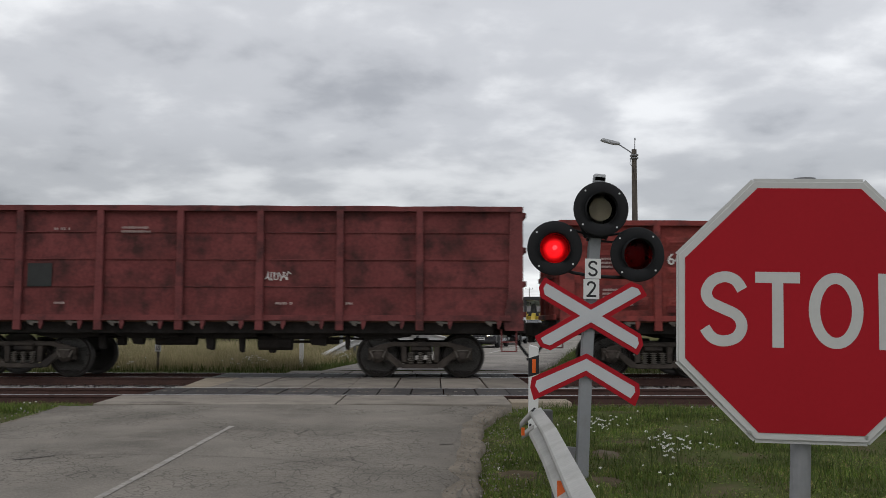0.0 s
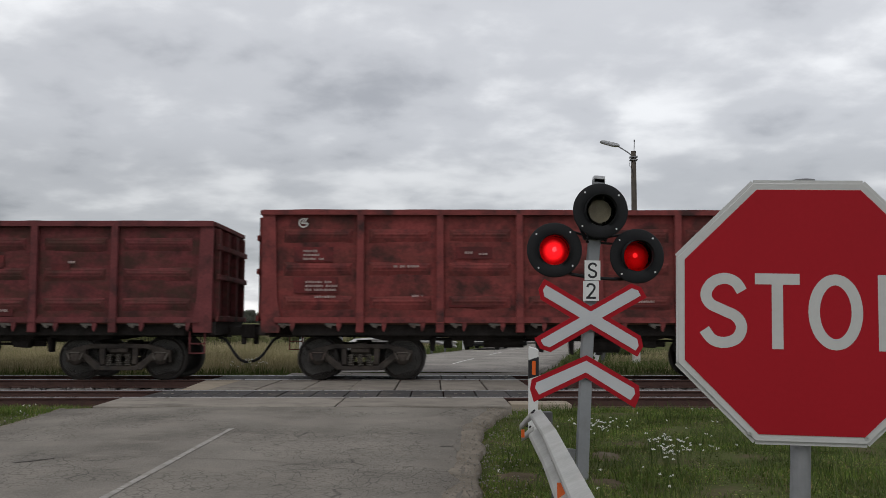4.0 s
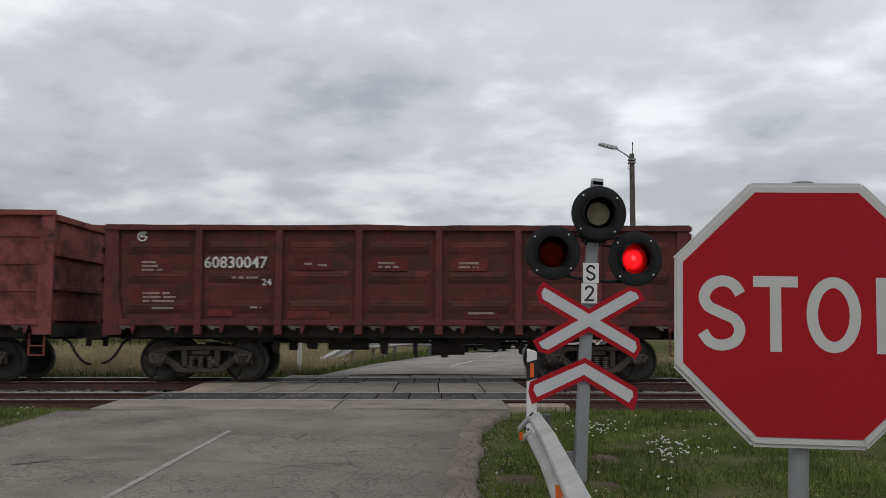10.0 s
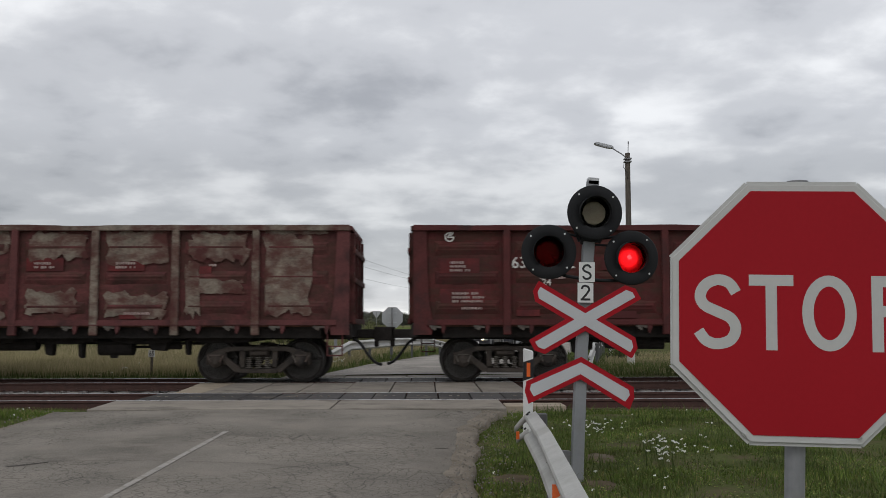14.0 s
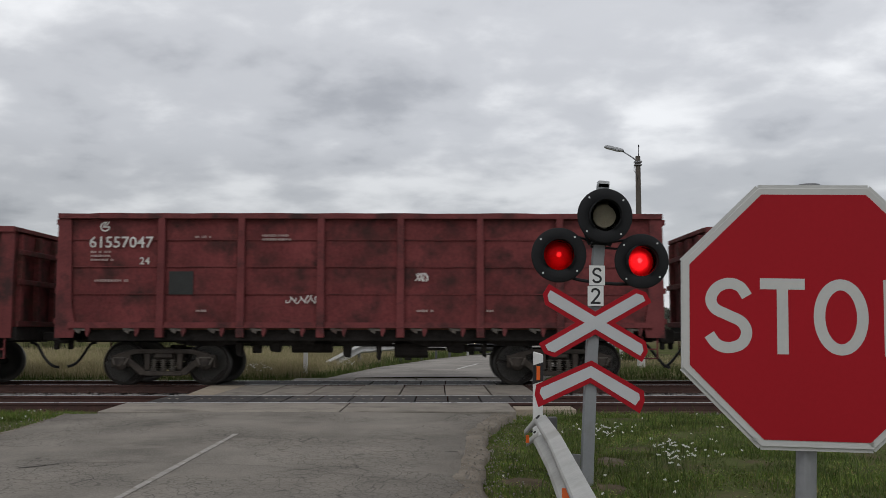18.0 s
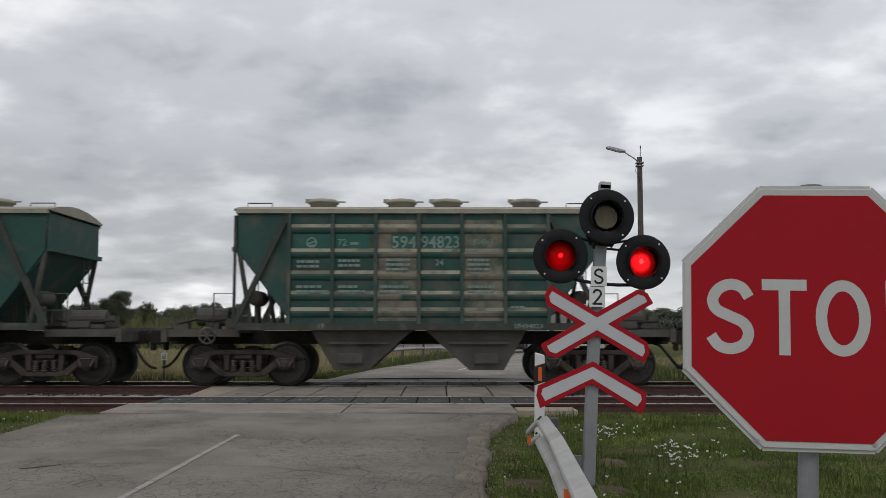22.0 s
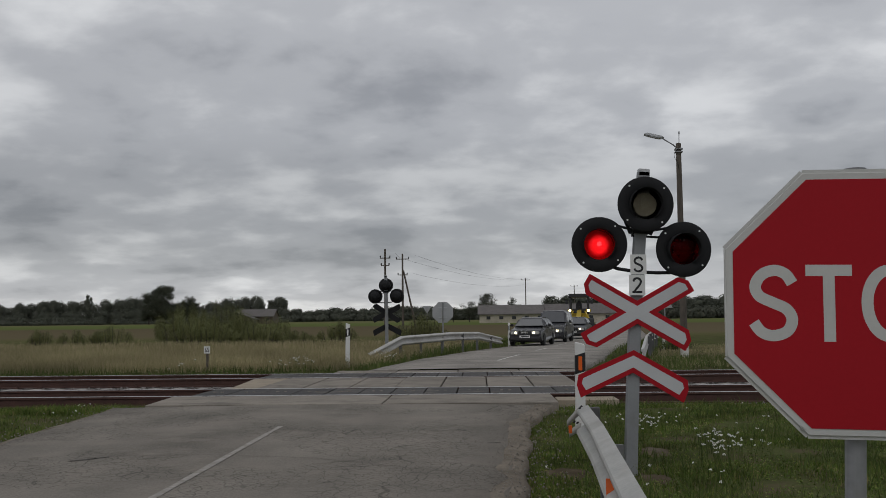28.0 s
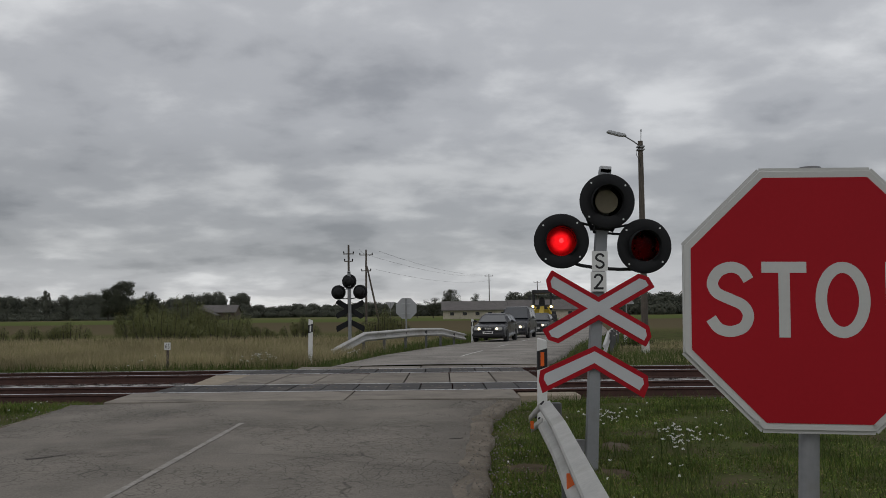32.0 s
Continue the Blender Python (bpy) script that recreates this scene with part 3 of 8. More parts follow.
for n_, (x0, x1) in enumerate(((-480, DECK_L + 0.25), (DECK_R - 0.25, 400))):
    xs = np.concatenate([np.linspace(x0, x1, 60)]) if abs(x0 - x1) > 1 else None
    step = 0.16
    lo, hi = (max(x0, -16), x1) if n_ == 0 else (x0, min(x1, 16))
    xs = np.concatenate([np.linspace(x0, lo, 12)[:-1] if n_ == 0 else [], np.arange(lo, hi, step), np.linspace(hi, x1, 12) if n_ == 1 else [hi]])
    ys = np.arange(-6.6, 3.9, 0.12)
    v = np.array([(x, y, ballast_z(y) + 0.028 * noise.noise((x * 5, y * 5, 0)) - (0.2 if y < -6.3 or y > 3.6 else 0)) for y in ys for x in xs])
    m_ = len(xs)
    f = np.array([(j * m_ + i, j * m_ + i + 1, (j + 1) * m_ + i + 1, (j + 1) * m_ + i) for j in range(len(ys) - 1) for i in range(m_ - 1)])
    ob = new("ballast_bed", raw_mesh("ballast_bed", v, f, M_ballast, True))
    tagged(ob, "grey brown ballast bed under both tracks", "ballast", kind="structure")

# loose stones on the ballast
rs = np.random.RandomState(4)
ico = bmesh.new(); bmesh.ops.create_icosphere(ico, subdivisions=1, radius=1.0)
iv = np.array([v.co[:] for v in ico.verts]); ico.verts.index_update()
if_ = np.array([[v.index for v in f.verts] for f in ico.faces]); ico.free()


def stones(count, xr, yr):
    V, F = [], []
    for k in range(count):
        x, y = rs.uniform(*xr), rs.uniform(*yr)
        r = rs.uniform(0.018, 0.045)
        sh = iv * r * rs.uniform(0.6, 1.25, 3) * (1 + 0.25 * rs.uniform(-1, 1, (len(iv), 1)))
        V.append(sh + (x, y, ballast_z(y) + r * 0.45)); F.append(if_ + k * len(iv))
    return np.concatenate(V), np.concatenate(F)


for xr in ((-13, -5.0), (1.8, 9)):
    v, f = stones(2600, xr, (-6.1, 2.9))
    ob = new("ballast_stones", raw_mesh("ballast_stones", v, f, M_stone))
    tagged(ob, "loose granite ballast stones between the rails", "ballast stones", kind="stuff")

# level crossing deck
deck = thing("crossing_deck", pose(0, 0, 0), "level crossing deck of concrete slabs and black rubber mats", "level crossing", kind="structure")
deck_under = bmesh.new()
box(deck_under, ((DECK_L + DECK_R) / 2, -1.6, -0.28), (DECK_R - DECK_L - 0.5, 8.0, 0.2))
part("bed", deck_under, M_slab, deck, "concrete bed under the crossing")


def slab(name, x0, x1, y0, y1, top, material, skew0=0.0, skew1=0.0, gap=0.012, thick=0.16):
    bm = bmesh.new()
    plate(bm, [(x0 + gap, y0 + gap), (x1 - gap, y0 + gap), (x1 - gap + skew1, y1 - gap), (x0 + gap + skew0, y1 - gap)], "z", top - thick, top)
    soften(bm, 0.008)
    return part(name, bm, material, deck)


drs = random.Random(5)
for yn, yf in ((A_NEAR, A_FAR), (B_NEAR, B_FAR)):
    n = 12
    w = (DECK_R - DECK_L) / n
    for i in range(n):
        ob = slab("rubber_mat", DECK_L + i * w, DECK_L + (i + 1) * w, yn + 0.09, yf - 0.045, -0.004 + drs.uniform(-0.006, 0.006), M_rubber)
        bm = bmesh.new()
        for dx in (-0.07, 0.07):
            tube(bm, (DECK_L + (i + 0.5) * w + dx, (yn + yf) / 2, -0.01), (DECK_L + (i + 0.5) * w + dx, (yn + yf) / 2, 0.004), 0.028, 10)
        part("mat_bolt", bm, M_slab, ob)
# slabs between the tracks
n = 7
xs = [-4.12 + i * (DECK_R + 4.12) / n for i in range(n + 1)]
for i in range(n):
    slab("concrete_slab", xs[i], xs[i + 1], B_FAR + 0.05, A_NEAR - 0.05, drs.uniform(-0.014, 0.002), M_slab, gap=0.012)
slab("edge_slab", -4.64, xs[0], B_FAR + 0.05, A_NEAR - 0.05, -0.01, M_slabtan, skew0=-0.28, thick=0.2)
# slabs outside the rails
for x0, x1, m_ in ((-4.98, -1.36, M_slab), (-1.36, 1.30, M_slab)):
    slab("concrete_slab", x0, x1, -6.55, B_NEAR - 0.05, -0.002, m_, skew0=-0.12 if x0 < -4 else 0.0)
slab("edge_slab", 1.35, DECK_R + 0.35, -5.55, B_NEAR - 0.05, -0.06, M_slabtan)
for i in range(4):
    w = (DECK_R + 0.6 - DECK_L - 1.4) / 4
    slab("concrete_slab", DECK_L + 1.4 + i * w, DECK_L + 1.4 + (i + 1) * w, A_FAR + 0.05, 2.75, drs.uniform(-0.01, 0.0), M_slab)


# long cracks, a pothole and crumbling gravel edges of the near road
M_crack = mat("crack_dirt", (0.085, 0.076, 0.066), 0.95, 0, 0.2, 8, 40, 0.2)
M_pebble = mat("pale_pebbles", (0.21, 0.19, 0.165), 0.9, 0, 0.35, 9, 60, 0.2)
M_gravel = mat("gravel_shoulder", (0.19, 0.165, 0.135), 0.95, 0, 0.4, 3, 40, 0.8, dirt=(0.11, 0.092, 0.068), dirt_amount=0.5, spec=0.05)


def road_z(x, y):
    c, w = lerp_list(y, ROAD_X), lerp_list(y, ROAD_W)
    return lerp_list(y, ROAD_Z) + 0.03 * (1 - ((x - c) / w) ** 2)


def crack(pts, width, seed):
    bm = bmesh.new()
    prev = None
    n = 60
    for i in range(n + 1):
        u = i / n * (len(pts) - 1)
        k = min(int(u), len(pts) - 2); f = u - k
        x = pts[k][0] + (pts[k + 1][0] - pts[k][0]) * f; y = pts[k][1] + (pts[k + 1][1] - pts[k][1]) * f
        y += 0.05 * noise.noise((x * 2.5, seed, 0)) + 0.02 * noise.noise((x * 11, seed, 3)); x += 0.02 * noise.noise((x * 9, seed, 7))
        w = width * (0.45 + 0.8 * abs(noise.noise((x * 3, seed, 5))))
        z = road_z(x, y) + 0.0045
        row = (bm.verts.new((x, y - w, z)), bm.verts.new((x + 0.004, y + w, z)))
        if prev:
            bm.faces.new((prev[0], row[0], row[1], prev[1]))
        prev = row
    ob = new("road_crack", mesh_of(bm, "road_crack", M_crack))
    tagged(ob, "dark jagged crack across the asphalt", "crack", "cracks in the road", "structure")


crack([(-5.6, -11.75), (-4.1, -11.45), (-3.65, -11.15), (-2.6, -11.15), (-1.5, -11.35), (-0.7, -11.75), (0.2, -12.15)], 0.007, 1)
crack([(-0.35, -7.3), (0.2, -7.15), (0.75, -6.85)], 0.010, 2)
crack([(-0.55, -12.0), (-0.45, -11.7), (-0.4, -11.45)], 0.010, 3)
crack([(-3.9, -11.42), (-3.75, -11.33), (-3.6, -11.2)], 0.045, 4)
crack([(-5.4, -7.7), (-5.0, -7.55), (-4.7, -7.6)], 0.016, 5)
crack([(0.18, -10.35), (0.26, -10.33), (0.33, -10.34)], 0.035, 6)
strip("gravel_shoulder", -17.0, -6.6, 0.25, lambda y, w: w - 0.26 + 0.30 * noise.noise((y * 1.6, 5, 0)) + 0.14 * noise.noise((y * 5.6, 5, 0)), lambda y, w: w + 0.14, -0.026, M_gravel, "crumbling gravel edge of the road", "gravel")
strip("gravel_shoulder", -17.0, -6.6, 0.25, lambda y, w: -w - 0.06, lambda y, w: -w + 0.12 + 0.16 * noise.noise((y * 2.6, 8, 0)), -0.027, M_gravel, "crumbling gravel edge of the road", "gravel")
V, F = [], []
for k in range(1700):
    y = rs.uniform(-14.5, -6.6)
    x = lerp_list(y, ROAD_X) + lerp_list(y, ROAD_W) * (1 if k % 4 else -1) + rs.normal() * 0.26
    r = rs.uniform(0.003, 0.011)
    V.append(iv * r * rs.uniform(0.6, 1.25, 3) + (x, y, lerp_list(y, ROAD_Z) + r * 0.4 + 0.002)); F.append(if_ + k * len(iv))
tagged(new("gravel", raw_mesh("gravel", np.concatenate(V), np.concatenate(F), M_pebble)), "loose gravel along the road edge", "gravel", kind="stuff")


# ---- the freight train ----
TRACK_Y = (A_NEAR + A_FAR) / 2


M_patchred = mat("repaint_red", (0.15, 0.03, 0.03), 0.75, 0, 0.3, 3, 30, 0.15, dirt=(0.085, 0.026, 0.026), dirt_amount=0.9, by_object=0.3, spec=0.15)


def wheelset_mesh():
    bm = bmesh.new()
    for s in (-1, 1):
        m = Matrix.Identity(4) if s < 0 else Matrix.Rotation(math.pi, 4, "Z")
        # hub, dished plate, rim, tread, flange; outside at -y
        lathe(bm, [(0.10, -0.87), (0.13, -0.86), (0.15, -0.82), (0.36, -0.80), (0.385, -0.86), (0.452, -0.866), (0.458, -0.862)], 32, m)
        lathe(bm, [(0.458, -0.862), (0.472, -0.855), (0.478, -0.76), (0.503, -0.735), (0.498, -0.725), (0.38, -0.722), (0.36, -0.77), (0.12, -0.77)], 32, m, 1)
        box(bm, (0.40 * s, 0.8675 * s, 0.0), (0.05, 0.004, 0.05), mi=1)
    tube(bm, (0, -1.1, 0), (0, 1.1, 0), 0.08, 14)
    return mesh_of(bm, "wheelset", M_wheel, M_tread)


def spring_mesh():
    bm = bmesh.new()
    prof = [(0.035, 0.0)]
    for k in range(6):
        z = 0.02 + k * 0.042
        prof += [(0.04, z - 0.012), (0.075, z - 0.006), (0.08, z), (0.075, z + 0.006), (0.04, z + 0.012)]
    prof.append((0.035, 0.25))
    lathe(bm, prof, 12, Matrix.Rotation(math.pi / 2, 4, "X"))
    return mesh_of(bm, "spring", M_spring)


def side_frame_mesh(s):
    """A cast bogie side frame; s: -1 for the side towards -y."""
    bm = bmesh.new()
    y0, y1 = sorted((1.03 * s, 1.13 * s))
    plate(bm, [(-1.12, 0.60), (-0.98, 0.70), (-0.62, 0.79), (0.62, 0.79), (0.98, 0.70), (1.12, 0.60), (0.92, 0.60), (0.58, 0.69), (-0.58, 0.69), (-0.92, 0.60)], "y", y0, y1)
    for k in (-1, 1):
        a = [(0.30 * k, 0.69), (0.42 * k, 0.69), (0.40 * k, 0.34), (0.29 * k, 0.34)]
        plate(bm, a if k > 0 else a[::-1], "y", y0, y1)
        a = [(0.80 * k, 0.64), (0.94 * k, 0.62), (0.50 * k, 0.22), (0.38 * k, 0.24), (0.38 * k, 0.33)]
        plate(bm, a if k > 0 else a[::-1], "y", y0, y1)
        box(bm, (0.925 * k, 1.05 * s, 0.58), (0.42, 0.16, 0.16))
        box(bm, (1.10 * k, 1.06 * s, 0.50), (0.07, 0.12, 0.22))
        box(bm, (0.75 * k, 1.06 * s, 0.50), (0.06, 0.12, 0.20))
    box(bm, (0, 1.07 * s, 0.265), (0.82, 0.16, 0.10))
    box(bm, (0, 1.08 * s, 0.73), (0.5, 0.18, 0.06))
    soften(bm, 0.012)
    return mesh_of(bm, "side_frame", M_bogie)


WHEELSET, SPRING = wheelset_mesh(), spring_mesh()
SIDE_FRAME = {s: side_frame_mesh(s) for s in (-1, 1)}
b_ = bmesh.new()
lathe(b_, [(0.10, 0.0), (0.135, -0.02), (0.14, -0.10), (0.125, -0.14), (0.06, -0.15), (0.055, -0.165)], 16)
box(b_, (0, -0.05, 0.13), (0.25, 0.12, 0.05))
AXLE_BOX = mesh_of(b_, "axle_box", M_bogie)
b_ = bmesh.new()
for k in (-1, 1):
    box(b_, (0.135 * k, -0.13, 0.05), (0.03, 0.04, 0.16), Matrix.Rotation(radians(24 * k), 3, "Y"))
box(b_, (0, -0.14, 0.13), (0.24, 0.02, 0.025))
YOKE = mesh_of(b_, "axle_box_yoke", M_lock)
b_ = bmesh.new()
box(b_, (0, 0, 0.60), (0.46, 2.02, 0.20)); box(b_, (0, 0, 0.65), (0.40, 2.28, 0.10)); tube(b_, (0, 0, 0.66), (0, 0, 0.86), 0.18, 16)
for s in (-1, 1):
    box(b_, (0, 0.76 * s, 0.74), (0.24, 0.22, 0.14))
soften(b_, 0.015)
BOLSTER = mesh_of(b_, "bolster", M_bogie)
b_ = bmesh.new()
for k in (-1, 1):
    box(b_, (0.36 * k, 0, 0.42), (0.10, 1.5, 0.14))
    for s in (-1, 1):
        box(b_, (0.425 * k, 0.79 * s, 0.47), (0.06, 0.09, 0.30), Matrix.Rotation(radians(-6 * k), 3, "Y"))
BRAKE = mesh_of(b_, "brake_beam", M_under)


def bogie(parent, x):
    root = part("bogie", mesh_of(bmesh.new(), "bogie_frame_origin"), None, parent, "three-piece cast freight bogie", pose(x, 0, 0))
    root.data = BOLSTER
    part("brake_beam", BRAKE, None, root)
    for s in (-1, 1):
        part("side_frame", SIDE_FRAME[s], None, root)
        for k in (-0.2, 0.0, 0.2):
            part("spring", SPRING, None, root, at=pose(k, 1.105 * s, 0.315))
        for k in (-0.925, 0.925):
            turn = 0 if s < 0 else 180
            ab = part("axle_box", AXLE_BOX, None, root, at=pose(k, 1.06 * s, 0.475, 0, 0, turn))
            part("axle_box_yoke", YOKE, None, root, "pale worn axle box yoke", pose(k, 1.06 * s, 0.475, 0, 0, turn))
    for k in (-0.925, 0.925):
        part("wheelset", WHEELSET, None, root, "steel wheelset with dark plates and bright treads", pose(k, 0, 0.478))


def coupler_mesh():
    bm = bmesh.new()
    box(bm, (-0.40, 0, 1.06), (0.55, 0.18, 0.2))
    plate(bm, [(-0.18, -0.17), (0.02, -0.24), (0.16, -0.17), (0.10, -0.06), (0.0, -0.02), (0.0, 0.08), (0.10, 0.12), (0.08, 0.22), (-0.12, 0.2)], "z", 0.90, 1.22)
    box(bm, (-0.12, -0.1, 0.84), (0.1, 0.14, 0.16))
    soften(bm, 0.02)
    return mesh_of(bm, "coupler", M_under)


def hose_mesh():
    bm = bmesh.new()
    pts = []
    for k in range(9):
        u = k / 8
        pts.append((-0.50 + 0.505 * u, -0.24 - 0.1 * math.sin(math.pi * u), 0.86 - 0.50 * math.sin(u * math.pi / 2) ** 1.15))
    pipe(bm, [(-0.66, -0.24, 0.92), (-0.58, -0.24, 0.91)] + pts, 0.033, 8)
    return mesh_of(bm, "brake_hose", M_ink)


COUPLER, HOSE = coupler_mesh(), hose_mesh()


def ends(root, half):
    for k in (-1, 1):
        m = pose(k * half, 0, 0, 0, 0, 0 if k > 0 else 180)
        part("coupler", COUPLER, None, root, "grimy automatic coupler", m)
        part("brake_hose", HOSE, None, root, "black rubber brake hose", m)


def lock_mesh():
    bm = bmesh.new()
    plate(bm, [(-0.05, 1.26), (0.06, 1.26), (0.05, 1.17), (0.0, 1.06), (-0.03, 1.10)], "y", -1.56, -1.50)
    box(bm, (-0.17, -1.52, 1.215), (0.24, 0.07, 0.045), Matrix.Rotation(radians(4), 3, "Y"), 1)
    box(bm, (-0.20, -1.54, 1.175), (0.10, 0.06, 0.05), Matrix.Rotation(radians(28), 3, "Y"), 1)
    return mesh_of(bm, "hatch_lock", M_post, M_lock)


LOCK = lock_mesh()
BODY_HALF = 6.40
POSTS = [-4.31 + i * 1.724 for i in range(6)]


RIDGE = {}


def gondola(label, top, style):
    """An open box wagon. style: 'pressed' for sheets with pressed ridges, 'flat' for smooth sheets with seams."""
    root = thing("open_wagon", pose(0, TRACK_Y, 0), label, "freight wagon", "wagons of the train")
    z0, z1 = 1.27, top
    half = 6.52 if style == "flat" else 6.30 if style == "short" else BODY_HALF
    style = "pressed" if style == "short" else style
    edges = [-half + 0.02] + POSTS + [half - 0.02]
    for s in (-1, 1):
        # a thin sheet, dented by loading
        nx_, nz_ = 72, 8
        V, F = [], []
        for side in (0, 1):
            for j in range(nz_ + 1):
                for i in range(nx_ + 1):
                    x = -half + 0.02 + (2 * half - 0.04) * i / nx_
                    z = z0 + (z1 - z0) * j / nz_
                    d = 0.016 * noise.noise((x * 1.4, z * 1.6, 3.0 * s + top)) + 0.010 * noise.noise((x * 3.7, z * 3.7, 7.0 + top))
                    V.append((x, (1.448 + d - 0.02 * side) * s, z))
        m1 = (nx_ + 1) * (nz_ + 1)
        for side in (0, 1):
            for j in range(nz_):
                for i in range(nx_):
                    p = side * m1 + j * (nx_ + 1) + i
                    q = (p, p + 1, p + nx_ + 2, p + nx_ + 1)
                    F.append(q if (side == 0) == (s < 0) else q[::-1])
        part("side_wall", raw_mesh("side_wall", np.array(V), np.array(F), M_wagon, True), None, root)
        for a, b in zip(edges, edges[1:]):
            c, w = (a + b) / 2, (b - a) - 0.36
            if a == edges[0] or b == edges[-1]:
                w -= 0.20
                c += 0.12 if a == edges[0] else -0.12
            if style == "pressed":
                for u in (0.17, 0.47, 0.77):
                    key = (round(w, 3), s)
                    if key not in RIDGE:
                        bm = bmesh.new()
                        h = 0.16
                        vs = plate(bm, [(-w / 2, -h), (w / 2, -h), (w / 2, h), (-w / 2, h)], "y", *sorted((1.440 * s, 1.494 * s)))
                        for v in vs:
                            if abs(v.co.y) > 1.48:
                                v.co.x *= 0.88
                                v.co.z = v.co.z * 0.25 + 0.03
                        bmesh.ops.bevel(bm, geom=[e_ for e_ in bm.edges if all(abs(v.co.y) > 1.48 for v in e_.verts)], offset=0.028, segments=3, affect="EDGES")
                        RIDGE[key] = mesh_of(bm, "pressed_ridge", M_wagon)
                    part("pressed_ridge", RIDGE[key], None, root, at=pose(c, 0, z0 + (z1 - z0) * u))
            else:
                for u in (0.29, 0.53, 0.77):
                    key = (round(b - a, 3), s, "seam")
                    if key not in RIDGE:
                        bm = bmesh.new()
                        box(bm, (0, 1.462 * s, 0), (b - a - 0.16, 0.02, 0.016))
                        RIDGE[key] = mesh_of(bm, "seam", M_post)
                    part("seam", RIDGE[key], None, root, at=pose((a + b) / 2, 0, z0 + (z1 - z0) * u))
        for x in POSTS:
            bm = bmesh.new()
            vs = plate(bm, [(x - 0.085, 1.04), (x + 0.085, 1.04), (x + 0.075, z1 - 0.06), (x - 0.075, z1 - 0.06)], "y", *sorted((1.466 * s, 1.56 * s)))
            soften(bm, 0.014)
            part("side_post", bm, M_post, root)
        for k in (-1, 1):
            bm = bmesh.new()
            x = half * k
            a = [(x - 0.40 * k, 1.27), (x - 0.36 * k, 1.04), (x + 0.03 * k, 1.04), (x + 0.03 * k, z1 - 0.01), (x - 0.24 * k, z1 - 0.01), (x - 0.30 * k, 1.8)]
            plate(bm, a if k > 0 else a[::-1], "y", *sorted((1.466 * s, 1.52 * s)))
            part("corner_post", bm, M_post, root)
        bm = bmesh.new()
        # the top rail is knocked wavy by the loading grabs
        n = 40
        xs_ = [-half - 0.03 + (2 * half + 0.06) * i / n for i in range(n + 1)]
        wave = [0.022 * noise.noise((x * 0.9, top * 3.0 + s, 1.0)) + 0.012 * noise.noise((x * 3.1, top * 3.0 + s, 8.0)) for x in xs_]
        plate(bm, [(x, z1 - 0.105) for x in xs_] + [(x, z1 + 0.01 + w) for x, w in zip(reversed(xs_), reversed(wave))], "y", *sorted((1.42 * s, 1.56 * s)))
        part("top_rail", bm, M_post, root)
        bm = bmesh.new()
        box(bm, (0, 1.49 * s, 1.31), (2 * half - 0.5, 0.08, 0.12)); box(bm, (0, 1.52 * s, 1.262), (2 * half - 0.5, 0.10, 0.02))
        part("bottom_rail", bm, M_post, root)
        for a, b in zip(edges, edges[1:]):
            for u in (0.30, 0.78):
                part("hatch_lock", LOCK, None, root, at=pose(a + (b - a) * u, 0, 0, 0, 0, 0 if s < 0 else 180) if s < 0 else pose(a + (b - a) * u, 0, 0, 0, 0, 180))
    for k in (-1, 1):
        bm = bmesh.new()
        x = half * k
        box(bm, (x, 0, (z0 + z1) / 2 - 0.04), (0.04, 2.9, z1 - z0 - 0.06))
        part("end_wall", bm, M_wagon, root)
        ribs = []
        if style == "flat":
            ribs = [((x + 0.06 * k, 0, z0 + (z1 - z0) * u), (0.10, 2.86, 0.12)) for u in (0.05, 0.32, 0.62, 0.93)]
        else:
            ribs = [((x + 0.07 * k, y, (z0 + z1) / 2 - 0.05), (0.12, 0.14, z1 - z0 - 0.18)) for y in (-1.25, -0.42, 0.42, 1.25)]
            ribs += [((x + 0.13 * k, 0, z0 + (z1 - z0) * u), (0.05, 2.94, 0.12)) for u in (0.03, 0.45, 0.75)]
            ribs += [((x + 0.03 * k, 0, z1 - 0.05), (0.12, 2.98, 0.10))]
        for c_, s_ in ribs:
            bm = bmesh.new()
            box(bm, c_, s_); soften(bm, 0.012)
            part("end_rib", bm, M_wagon, root)
        bm = bmesh.new()
        box(bm, (x + 0.02 * k, 0, 1.13), (0.14, 2.8, 0.28))
        part("end_beam", bm, M_under, root)
        # corner steps
        bm = bmesh.new()
        for dx in (-0.16, 0.16):
            box(bm, (x - 0.28 * k + dx, -1.46 * k, 0.83), (0.03, 0.03, 0.48))
        for z in (0.60, 0.80):
            box(bm, (x - 0.28 * k, -1.46 * k, z), (0.34, 0.06, 0.025))
        part("step", bm, M_post, root)
    bm = bmesh.new()
    box(bm, (0, 0, 1.24), (2 * half - 0.06, 2.88, 0.05))
    part("floor", bm, M_rust, root)
    bm = bmesh.new()
    box(bm, (0, 0, 1.08), (2 * half + 0.2, 0.36, 0.30))
    for x in POSTS:
        box(bm, (x, 0, 1.12), (0.14, 2.8, 0.16))
    for s in (-1, 1):
        for a, b in zip(edges[1:-1], edges[2:-1]):
            box(bm, ((a + b) / 2, 0.75 * s, 1.17), (1.4, 0.9, 0.08), Matrix.Rotation(radians(3 * s), 3, "X"))
    # two long dark boxes added to stand in for the deep shade under the floor
    for s in (-1, 1):
        box(bm, (0, 1.05 * s, 1.10), (2 * half - 1.2, 0.5, 0.24))
    part("centre_sill", bm, M_under, root, "black grimy underframe")
